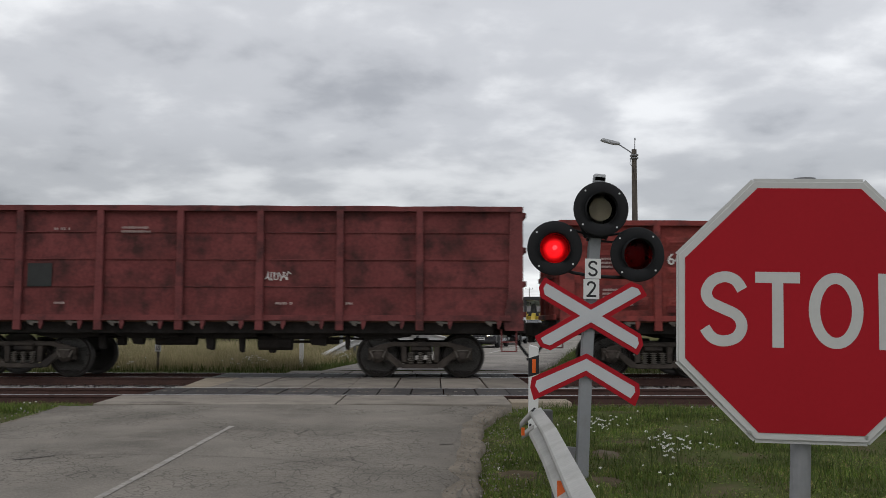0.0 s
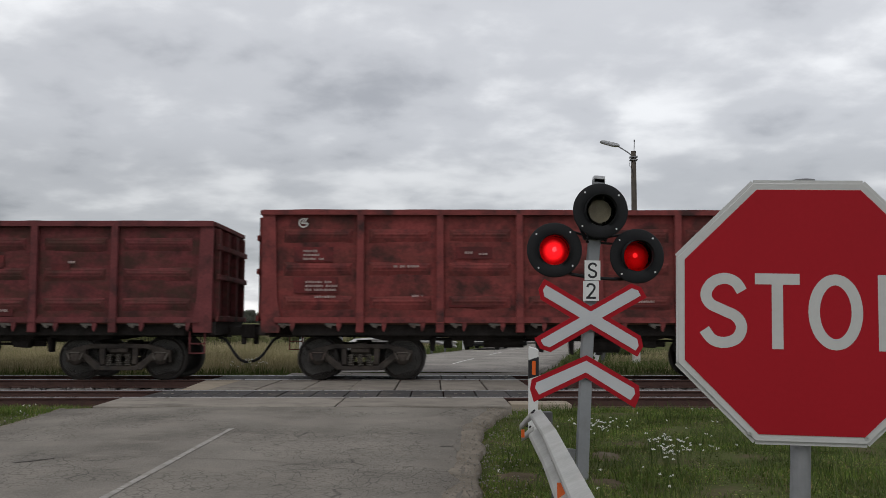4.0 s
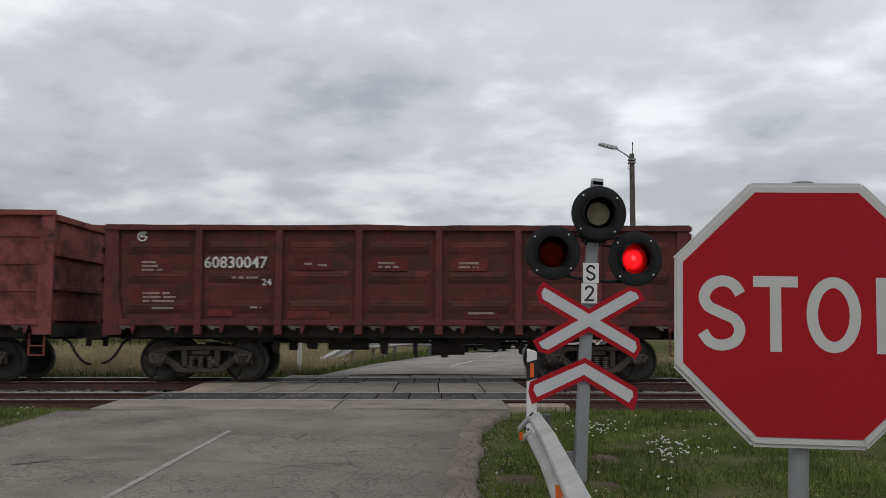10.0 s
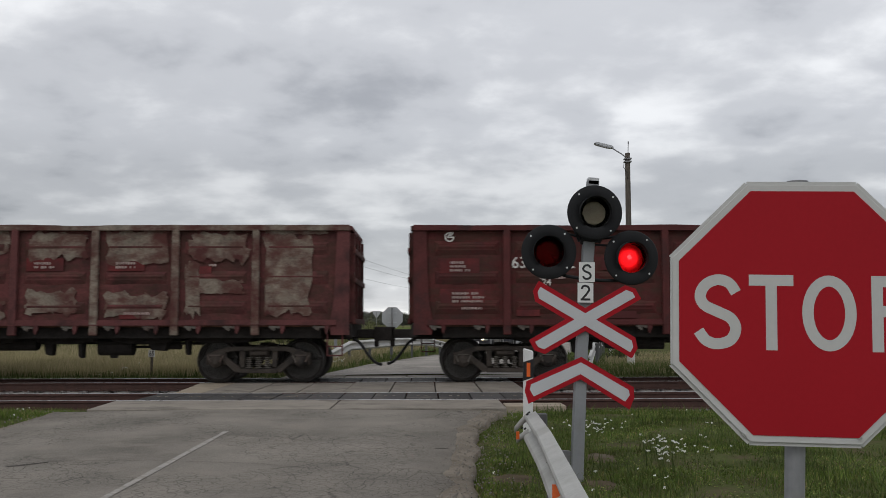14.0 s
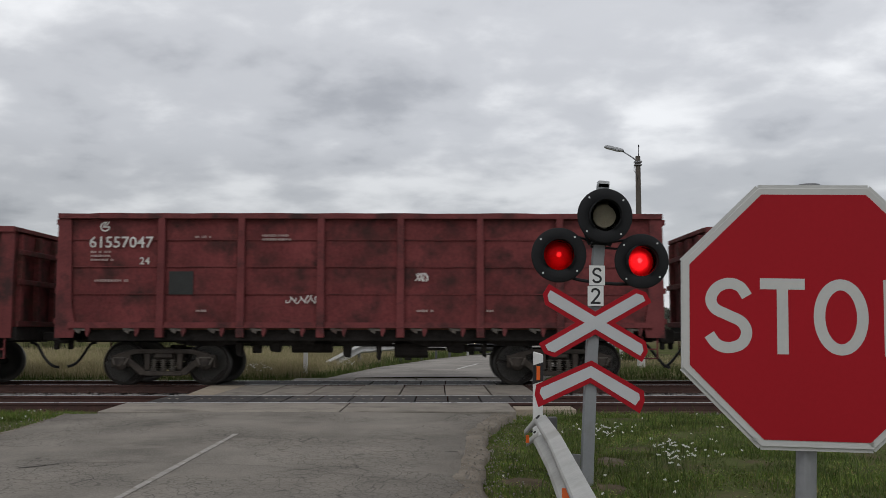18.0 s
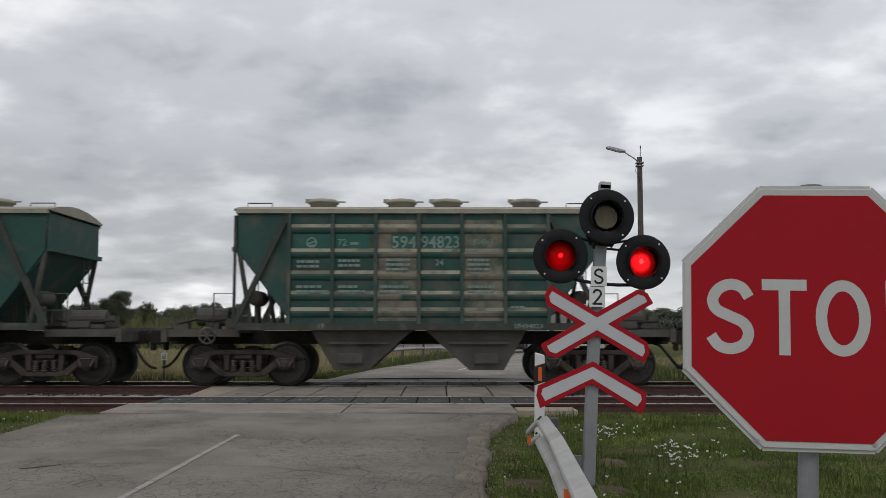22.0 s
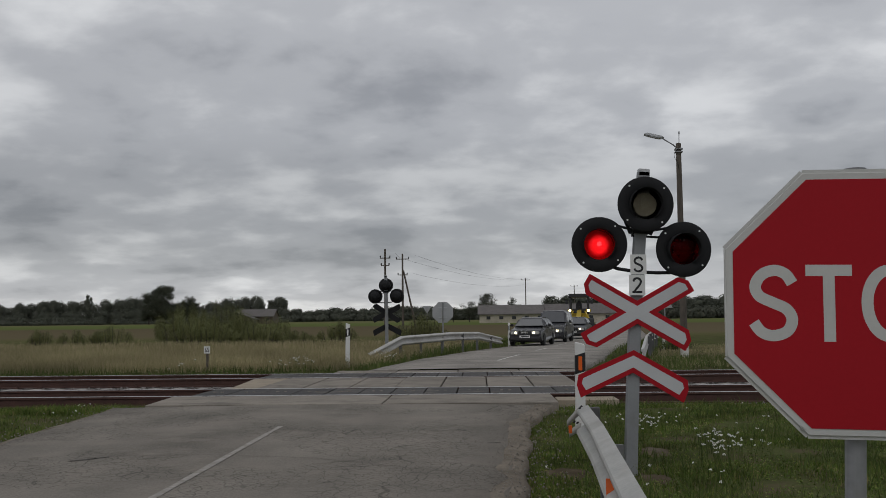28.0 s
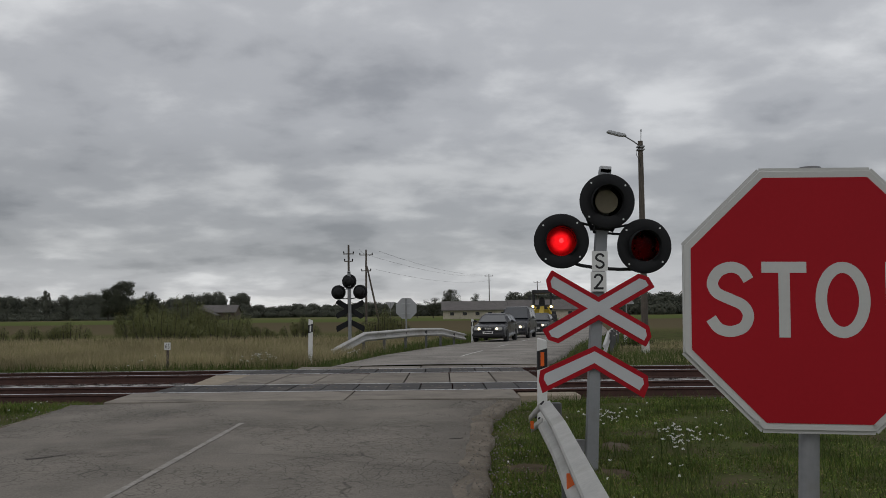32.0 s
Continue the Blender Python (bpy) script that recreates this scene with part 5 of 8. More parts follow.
# old wagons with bare, weathered sheets, and cement-stained hopper panels
M_peel = mat("weathered_bare_sheet", (0.215, 0.18, 0.145), 0.9, 0, 0.45, 2.5, 20, 0.3, dirt=(0.09, 0.035, 0.032), dirt_amount=0.75, spec=0.15)
M_stain = mat("cement_stain", (0.05, 0.09, 0.075), 0.92, 0, 0.25, 2, 20, 0.15, dirt=(0.205, 0.19, 0.15), dirt_amount=1.15, spec=0.1)
grime(M_peel, (0.10, 0.04, 0.034), 0.75)
for k, (x, z, w, h) in enumerate(((-5.9, 1.95, 1.1, 0.3), (-2.4, 2.75, 1.35, 0.5), (-2.4, 1.4, 1.3, 0.45), (-4.1, 1.45, 1.3, 0.4), (4.5, 3.22, 1.3, 0.1), (1.1, 1.45, 1.3, 0.5), (2.85, 1.9, 1.2, 0.35), (-5.9, 2.92, 0.85, 0.34), (-4.1, 2.95, 1.3, 0.36), (-0.55, 2.7, 1.2, 0.55), (-0.6, 1.5, 1.1, 0.5), (1.1, 2.6, 1.3, 0.7), (2.9, 2.65, 1.2, 0.6), (4.5, 1.5, 1.0, 1.7), (2.8, 1.5, 0.3, 1.1))):
    bm = bmesh.new()
    edge_ = [(u, 0) for u in range(12)] + [(12, v) for v in range(6)] + [(12 - u, 6) for u in range(12)] + [(0, 6 - v) for v in range(6)]
    plate(bm, [(x + w * u / 12 + 0.22 * min(w, 0.6) * noise.noise((u * 0.7, v * 0.9, k + 0.3)), z + h * v / 6 + 0.35 * min(h, 0.5) * noise.noise((u * 0.8, v * 0.7, k + 5.7))) for u, v in edge_], "y", -1.4765 - 0.0011 * k, -1.4705 - 0.0011 * k)
    part("bare_patch", bm, M_peel, WAGONS[12][0], "weathered bare patch of sheet")
for o in WAGONS[12][0].children:
    if o.name.startswith("side_post") and sum(v.co.x for v in o.data.vertices) > 0 or o.name.startswith("top_rail"):
        o.material_slots[0].link = "OBJECT"
        o.material_slots[0].material = M_peel
for i, panels in ((20, (2, 4)), (21, (1, 2)), (22, (1, 3))):
    for p_ in sorted(set(panels)):
        bm = bmesh.new()
        x = -2.81 + 0.9367 * p_
        box(bm, (x + 0.463, -1.472, 2.52), (0.84, 0.006, 2.2))
        part("cement_stain", bm, M_stain, WAGONS[i][0], "pale cement stain on the side")
        # the ridges of that panel are caked as well
        for o in WAGONS[i][0].children:
            if o.name.startswith("pressed_ridge"):
                v = o.data.vertices[0].co
                if v.y < 0 and x - 0.01 < v.x < x + 0.92:
                    o.material_slots[0].link = "OBJECT"
                    o.material_slots[0].material = M_stain


# open discharge handwheels on two of the hoppers
bm = bmesh.new()
pipe(bm, [(0.17 * math.cos(math.pi * q / 10), 0, 0.17 * math.sin(math.pi * q / 10)) for q in range(21)], 0.020, 6)
for q in range(6):
    tube(bm, (0, 0, 0), (0.17 * math.cos(math.pi * q / 3), 0, 0.17 * math.sin(math.pi * q / 3)), 0.016, 6)
tube(bm, (0, -0.03, 0), (0, 0.3, 0), 0.04, 8)
HANDWHEEL = mesh_of(bm, "handwheel", M_lock)
for i in range(18, 24):
    part("handwheel", HANDWHEEL, None, WAGONS[i][0], "grimy brake handwheel", pose(-4.58, -1.36, 1.10))
for i in (21, 22):
    for x in (-0.68, 0.68):
        part("handwheel", HANDWHEEL, None, WAGONS[i][0], "pale steel handwheel", pose(x, -1.40, 0.84))


def chalk(w, x, z, width, seed):
    """Quick chalk strokes scrawled on a wagon's side; no letters."""
    q = random.Random(seed)
    for k in range(3):
        bm = bmesh.new()
        x0, ph = x + k * width / 3, q.uniform(0, 6)
        pts = [(x0 + width / 3 * u / 9 + 0.03 * math.sin(ph + u * 1.7), z + 0.09 * math.sin(ph + u * 1.1) + q.uniform(-0.02, 0.02)) for u in range(10)]
        ribbon(bm, pts, 0.022, -1.4965)
        part("chalk_mark", bm, M_stencil, w, "white chalk scrawl")


for i, x, z, width in ((17, -1.75, 1.80, 0.75), (17, 0.1, 2.2, 0.5), (17, -6.2, 2.2, 0.25), (16, -1.6, 1.86, 0.7), (16, 1.2, 2.35, 0.25), (5, -0.4, 2.0, 0.5), (0, 1.0, 2.2, 0.5)):
    chalk(WAGONS[i][0], x, z, width, i * 7 + int(z * 10))


# ---- stop sign beside the road ----
def octagon(r, cx=0.0, cz=0.0):
    return [(cx + r / math.cos(math.pi / 8) * math.cos(math.pi / 8 + k * math.pi / 4), cz + r / math.cos(math.pi / 8) * math.sin(math.pi / 8 + k * math.pi / 4)) for k in range(8)]


def smooth_line(pts, n):
    """A smooth curve through the points, n steps between each two."""
    out = []
    for i in range(len(pts) - 1):
        p0, p1, p2, p3 = (pts[max(0, min(len(pts) - 1, i + k))] for k in (-1, 0, 1, 2))
        for q in range(n):
            t = q / n
            out.append(tuple(0.5 * (2 * b + (c - a) * t + (2 * a - 5 * b + 4 * c - d) * t * t + (3 * b - a - 3 * c + d) * t ** 3) for a, b, c, d in zip(p0, p1, p2, p3)))
    return out + [pts[-1]]


def letter(parent, ch, x, w, h, z0, stroke, y, ink=None):
    bm = bmesh.new()
    hw, s = stroke / 2, stroke
    if ch == "T":
        ribbon(bm, [(x, z0 + h - hw), (x + w, z0 + h - hw)], s, y)
        ribbon(bm, [(x + w / 2, z0), (x + w / 2, z0 + h - s)], s, y)
    elif ch == "O":
        ribbon(bm, arc(x + w / 2, z0 + h / 2, w / 2 - hw, h / 2 - hw, 0, 360, 40)[:-1], s, y, True)
    elif ch == "P":
        ribbon(bm, [(x + hw, z0), (x + hw, z0 + h)], s, y)
        r = h * 0.27
        pts = [(x + s, z0 + h - hw)] + arc(x + w - r, z0 + h - r, r - hw, r - hw, 90, -90) + [(x + s, z0 + h - 2 * r + hw)]
        ribbon(bm, pts, s, y)
    elif ch == "S":
        mid = [(1.0, 0.80), (0.82, 0.945), (0.52, 1.0), (0.19, 0.93), (0.02, 0.76), (0.13, 0.605), (0.48, 0.505), (0.84, 0.405), (0.985, 0.245), (0.85, 0.07), (0.5, 0.0), (0.18, 0.05), (-0.03, 0.20)]
        ribbon(bm, smooth_line([(x + hw + u * (w - s), z0 + hw + v * (h - s)) for u, v in mid], 6), s, y)
    elif ch == "2":
        mid = [(0.02, 0.76), (0.14, 0.93), (0.48, 1.0), (0.84, 0.92), (0.96, 0.74), (0.80, 0.52), (0.42, 0.25), (0.06, 0.0)]
        pts = smooth_line([(x + hw + u * (w - s), z0 + hw + v * (h - s)) for u, v in mid], 5)
        ribbon(bm, pts, s, y); ribbon(bm, [(x, z0 + hw), (x + w, z0 + hw)], s, y - 0.0004)
    part("letter", bm, ink or M_signwhite, parent, ("black" if ink else "white") + " letter " + ch)


stop = thing("stop_sign", pose(1.385, -17.1, -0.265, 0, 1.1, -6.0), "red octagonal stop sign with white border on a grey steel post", "road sign", "stop signs")
R = 0.4445
CZ = 1.525
bm = bmesh.new()
plate(bm, octagon(R, 0, CZ), "y", -0.016, -0.012)
soften(bm, 0.0015)
stop_plate = part("sign_plate", bm, M_signwhite, stop, "white bordered octagonal plate")
bm = bmesh.new()
plate(bm, octagon(R - 0.023, 0, CZ), "y", -0.0185, -0.0165)
part("red_field", bm, M_signred, stop_plate, "red reflective field")
bm = bmesh.new()
oo, oi = octagon(R + 0.002, 0, CZ), octagon(R - 0.004, 0, CZ)
for k in range(8):
    j = (k + 1) % 8
    a, b = Vector((oo[k][0], -0.006, oo[k][1])), Vector((oo[j][0], -0.006, oo[j][1]))
    d = b - a
    box(bm, (a + b) / 2, (0.004, 0.020, d.length), d.to_track_quat("Z", "Y").to_matrix())
part("rim", bm, M_signwhite, stop_plate, "folded grey sheet rim")
for ch, x, w in (("S", -0.371, 0.162), ("T", -0.184, 0.150), ("O", -0.006, 0.181), ("P", 0.225, 0.162)):
    letter(stop_plate, ch, x, w, 0.260, CZ - 0.131, 0.038, -0.0195)
bm = bmesh.new()
tube(bm, (-0.05, 0.05, -0.3), (0.005, 0.05, CZ + 0.455), 0.034, 18)
part("post", bm, M_galvdull, stop, "grey galvanised round post")
bm = bmesh.new()
tube(bm, (0.005, 0.05, CZ + 0.455), (0.005, 0.05, CZ + 0.467), 0.037, 18)
part("post_cap", bm, M_galvdull, stop)
for z in (CZ - 0.25, CZ + 0.25):
    bm = bmesh.new()
    box(bm, (0, 0.01, z), (0.5, 0.03, 0.035)); box(bm, (0, 0.05, z), (0.085, 0.085, 0.035))
    part("clamp", bm, M_galv, stop)
for x, z in ((-0.205, CZ - 0.42), (0.18, CZ - 0.425)):
    bm = bmesh.new(); tube(bm, (x, -0.02, z), (x, -0.012, z), 0.007, 8)
    part("rivet", bm, M_bolt, stop_plate)


# ---- flashing light signal with crossbuck ----
def lens_material(name, colour):
    m = bpy.data.materials.new(name)
    m.use_nodes = True
    n, l = m.node_tree.nodes, m.node_tree.links
    b = n["Principled BSDF"]
    b.inputs["Base Color"].default_value = (*colour, 1)
    b.inputs["Roughness"].default_value = 0.12
    b.inputs["Transmission Weight"].default_value = 1.0
    b.inputs["IOR"].default_value = 1.12
    co = n.new("ShaderNodeTexCoord"); vo = n.new("ShaderNodeTexVoronoi"); vo.inputs["Scale"].default_value = 55
    l.new(co.outputs["Object"], vo.inputs["Vector"])
    bp = n.new("ShaderNodeBump"); bp.inputs["Strength"].default_value = 0.35; bp.inputs["Distance"].default_value = 0.01
    l.new(vo.outputs["Distance"], bp.inputs["Height"]); l.new(bp.outputs[0], b.inputs["Normal"])
    return m


M_lens_red = lens_material("red_lens_glass", (0.85, 0.06, 0.07))
M_lens_clear = lens_material("smoky_lens_glass", (0.52, 0.50, 0.44))
M_lit = glow("lit_drum_face", (1.0, 0.13, 0.16), 2.2)
M_hot = glow("lit_filament", (1.0, 0.35, 0.35), 5.0)
M_half = glow("half_lit_drum_face", (1.0, 0.07, 0.10), 1.0)
M_warm = glow("warm_filament", (1.0, 0.30, 0.28), 1.2)


def facets(m, gain):
    """Sparkle drawn into a lit face's emission; brightest round the bulb, it falls off to the edge."""
    n, l = m.node_tree.nodes, m.node_tree.links
    co, vo = n.new("ShaderNodeTexCoord"), n.new("ShaderNodeTexVoronoi")
    vo.inputs["Scale"].default_value = 105
    l.new(co.outputs["Object"], vo.inputs["Vector"])
    mr = n.new("ShaderNodeMapRange")
    mr.inputs[1].default_value, mr.inputs[2].default_value, mr.inputs[3].default_value, mr.inputs[4].default_value = 0.1, 0.8, 0.04 * gain, 0.95 * gain
    l.new(vo.outputs["Distance"], mr.inputs[0])
    far = n.new("ShaderNodeVectorMath"); far.operation = "LENGTH"
    l.new(co.outputs["Object"], far.inputs[0])
    fall = n.new("ShaderNodeMapRange"); fall.interpolation_type = "SMOOTHERSTEP"
    fall.inputs[1].default_value, fall.inputs[2].default_value, fall.inputs[3].default_value, fall.inputs[4].default_value = 0.086, 0.138, 2.1, 0.10
    l.new(far.outputs["Value"], fall.inputs[0])
    pr = n.new("ShaderNodeMath"); pr.operation = "MULTIPLY"
    l.new(mr.outputs[0], pr.inputs[0]); l.new(fall.outputs[0], pr.inputs[1])
    l.new(pr.outputs[0], n["Principled BSDF"].inputs["Emission Strength"])


facets(M_lit, 1.45)
facets(M_half, 0.15)
M_unlit = mat("dark_drum_face", (0.03, 0.009, 0.012), 0.3, 0.3, 0.2, 20, 60, 0.05)
M_smoke = mat("dull_reflector", (0.42, 0.40, 0.36), 0.4, 0.4, 0.2, 20, 60, 0.05)
TURNERS = {}


def lamp_head(parent, x, z, red, key, yaw=0):
    """A round black target board with a hooded lamp. In a red lamp an added drum turns a lit or a dark face to the
    lens, so that it flashes.
    """
    m = pose(x, -0.075 if key != "top" else -0.15, z, 0, 0, yaw)
    bm = bmesh.new()
    lathe(bm, [(0.142, -0.004), (0.15, -0.012), (0.25, -0.012), (0.258, -0.006), (0.258, 0.0), (0.142, 0.0), (0.142, -0.004)], 48, caps=(False, False))
    head = part("lamp_target", bm, M_black, parent, "round matt black target board", m)
    bm = bmesh.new()
    lathe(bm, [(0.15, 0.0), (0.17, 0.001), (0.175, 0.05), (0.175, 0.30), (0.06, 0.35)], 24, caps=(False, True))
    part("lamp_housing", bm, M_black, head, at=pose(0, 0.004, 0))
    # hood: a tube cut away below
    bm = bmesh.new()
    n = 30
    rows = []
    for k in range(n + 1):
        a = radians(-55 + 290 * k / n)
        dep = 0.015 + 0.085 * max(0.0, math.sin((a + radians(55)) / radians(290) * math.pi)) ** 0.7
        c, s = math.cos(a), math.sin(a)
        rows.append([bm.verts.new((r * c, y, r * s)) for r, y in ((0.152, -0.012), (0.148, -0.012 - dep), (0.144, -0.012 - dep), (0.146, -0.012))])
    for a, b in zip(rows, rows[1:]):
        for q in range(3):
            f = bm.faces.new((a[q], b[q], b[q + 1], a[q + 1])); f.smooth = True
    part("hood", bm, M_black, head)
    bm = bmesh.new()
    prof = [(0.141, -0.006), (0.130, -0.022), (0.10, -0.038), (0.06, -0.048), (0.02, -0.052)]
    lathe(bm, prof, 32)
    ob = part("lens", bm, M_lens_red if red else M_lens_clear, head, "red glass lens" if red else "dark clear glass lens")
    ob.visible_shadow = False
    for k in range(4):
        a = radians(45 + 90 * k + (8 if red else 0))
        bm = bmesh.new()
        tube(bm, (0.225 * math.cos(a), -0.017, 0.225 * math.sin(a)), (0.225 * math.cos(a), -0.008, 0.225 * math.sin(a)), 0.009, 8)
        part("bolt", bm, M_bolt, head)
    bm = bmesh.new()
    if red:
        # an added three-sided drum stands in for the flashing bulb: a lit, a half-lit and a dark face
        plate(bm, [(0.148 * math.cos(radians(90 + 120 * q)), 0.148 * math.sin(radians(90 + 120 * q))) for q in range(3)], "z", -0.128, 0.128)
        for q, mi in ((0, 0), (1, 3), (2, 1)):
            turn_ = Matrix.Rotation(radians(-120 * q), 4, "Z")
            lathe(bm, [(0.127, -0.075), (0.127, -0.077), (0.09, -0.081), (0.02, -0.085)], 28, turn_, mi)
            if mi:
                lathe(bm, [(0.022, -0.086), (0.020, -0.091), (0.006, -0.093)], 12, turn_ @ pose(0.005, 0, 0.012), 2 if mi == 1 else 4)
        ob = part("reflector", mesh_of(bm, "reflector", M_unlit, M_lit, M_hot, M_half, M_warm), None, head, "added drum that turns lit and dark faces to make the lamp flash", pose(0, 0.16, 0))
        TURNERS[key] = ob
    else:
        lathe(bm, [(0.104, 0.03), (0.104, 0.035), (0.02, 0.06)], 24)
        part("reflector", bm, M_smoke, head)


def crossbuck_arm(parent, x, z, tilt, length, width, y, front=True, lift=0.0):
    t = Matrix.Translation((x, y, z)) @ Matrix.Rotation(radians(tilt), 4, "Y")
    def outline(l, w, cut):
        return [(-l / 2, -w / 2 + cut), (-l / 2 + cut * 0.9, -w / 2), (l / 2 - cut * 0.1, -w / 2), (l / 2, -w / 2 + cut * 0.1), (l / 2, w / 2 - cut), (l / 2 - cut * 0.9, w / 2), (-l / 2 + cut * 0.1, w / 2), (-l / 2, w / 2 - cut * 0.1)]
    bm = bmesh.new()
    plate(bm, outline(length, width, 0.075), "y", -0.004, 0.0)
    ob = part("board", bm, M_signred if front else M_black, parent, "red bordered board" if front else "black back of a board", t)
    if front:
        bm = bmesh.new()
        plate(bm, outline(length - 0.085, width - 0.085, 0.045), "y", -0.0085 - lift, -0.0065 - lift)
        part("white_stripe", bm, M_retro, ob, "pale reflective stripe")
    return ob


def chevron(parent, x, z, dx, dz, width, y, front=True):
    """An upward-pointing chevron: the second track's board."""
    def outline(d, w, drop):
        h = w / math.cos(math.atan2(dz, dx))
        ex, ez = dx - d, -dz + d * dz / dx
        return [(0, 0 - drop), (ex, ez - drop), (ex + 0.01, ez - h * 0.45 - drop), (ex - 0.03, ez - h - drop), (0, -h - drop), (-ex + 0.03, ez - h - drop), (-ex - 0.01, ez - h * 0.45 - drop), (-ex, ez - drop)]
    bm = bmesh.new()
    plate(bm, outline(0.0, width, 0.0), "y", -0.004, 0.0)
    ob = part("chevron_board", bm, M_signred if front else M_black, parent, "red bordered chevron board" if front else "black back of a chevron board", pose(x, y, z, 0, -1.5, 0))
    if front:
        bm = bmesh.new()
        plate(bm, outline(0.045, width - 0.088, 0.050), "y", -0.0065, -0.0045)
        part("white_stripe", bm, M_retro, ob, "pale reflective stripe")


def crossing_signal(m, label, front, flip=False):
    root = thing("crossing_signal", m, label, "railway signal", "crossing signals")
    bm = bmesh.new()
    plate(bm, [(0.004, -0.35), (0.116, -0.35), (0.086, 0.4), (0.058, 1.25), (0.054, 2.0), (0.054, 2.86), (-0.054, 2.86), (-0.054, 2.0), (-0.05, 1.25), (-0.026, 0.4)], "y", -0.05, 0.05)
    soften(bm, 0.006)
    part("post", bm, M_signpost, root, "grey square steel post")
    bm = bmesh.new()
    box(bm, (0.0, 0, 2.85), (0.105, 0.10, 0.07))
    soften(bm, 0.006)
    part("post_cap", bm, M_galv, root, "square steel cap")
    bm = bmesh.new()
    pipe(bm, [(-0.36, -0.02, 2.36), (-0.06, -0.03, 2.30), (0.08, -0.03, 2.30), (0.36, -0.02, 2.37)], 0.012, 6)
    box(bm, (0, 0, 2.30), (0.15, 0.15, 0.06)); box(bm, (0.05, -0.01, 2.25), (0.26, 0.02, 0.02))
    for s in (-1, 1):
        box(bm, (0.12 * s, -0.03, 2.33), (0.03, 0.03, 0.14), Matrix.Rotation(radians(25 * s), 3, "Y"))
    part("lamp_bracket", bm, M_black, root)
    bm = bmesh.new()
    pts = [(-0.30, -0.03, 1.955), (-0.18, -0.05, 1.925), (0.0, -0.06, 1.91), (0.18, -0.05, 1.915), (0.34, -0.03, 1.93)]
    pipe(bm, pts, 0.016, 8)
    part("lamp_brace", bm, M_black, root)
    lamp_head(root, 0.012, 2.535, False, "top")
    lamp_head(root, -0.380, 2.138, front, "left", -3)
    lamp_head(root, 0.398, 2.148, front, "right", 3)
    crossbuck_arm(root, 0.006, 1.535, 25.8, 1.11, 0.185, -0.075, front)
    crossbuck_arm(root, 0.006, 1.535, -34.2, 1.11, 0.185, -0.0765, front, 0.001)
    chevron(root, -0.006, 1.185, 0.50, 0.252, 0.185, -0.075, front)
    return root


signal = crossing_signal(pose(1.445, -11.7, -0.25, 0, 4.9, 0), "level crossing signal with red flashing lamps and red-white crossbuck", True)
for ch, z in (("S", 1.885), ("2", 1.692)):
    bm = bmesh.new()
    plate(bm, [(-0.074, 0), (0.074, 0), (0.074, 0.186), (-0.074, 0.186)], "y", -0.088, -0.084)
    pl = part("letter_plate", bm, M_white, signal, "small white plate lettered " + ch, pose(-0.004, 0, z, 0, -4, 0))
    letter(pl, ch, -0.046, 0.092, 0.148, 0.019, 0.020, -0.0885, M_ink)
bm = bmesh.new()
box(bm, (-0.10, 0.07, 0.22), (0.16, 0.03, 0.16))
part("foot_plate", bm, M_galvdull, signal)


# ---- guide posts ----
def guide_post(x, y, z, h, label, orange):
    root = thing("guide_post", pose(x, y, z, 0, 0.8, 0), label, "guide post", "guide posts")
    bm = bmesh.new()
    w, d = 0.06, 0.035
    plate(bm, [(-w, -0.3), (w, -0.3), (w, h - 0.035), (-w, h)], "y", -d, d)
    soften(bm, 0.012)
    part("post", bm, M_white, root, "white plastic post")
    bm = bmesh.new()
    plate(bm, [(-w - 0.002, h - 0.40), (w + 0.002, h - 0.36), (w + 0.002, h - 0.13), (-w - 0.002, h - 0.17)], "y", -d - 0.002, d + 0.002)
    part("black_band", bm, M_ink, root, "black band")
    bm = bmesh.new()
    box(bm, (0, -d - 0.004, h - 0.265), (0.045, 0.006, 0.17))
    part("reflector", bm, M_orange if orange else M_white, root, "orange reflector" if orange else "white reflector")
    return root


guide_post(1.335, -9.0, -0.22, 1.17, "white guide post with black band and orange reflector", True)
guide_post(-3.635, 5.5, 0.06, 1.14, "white guide post with black band beside the far verge", False)
guide_post(1.62, 26.0, 0.05, 1.07, "white guide post with black band beside the far road", False)
guide_post(7.6, 17.0, 0.0, 1.0, "white guide post with black band beside the far road", False)


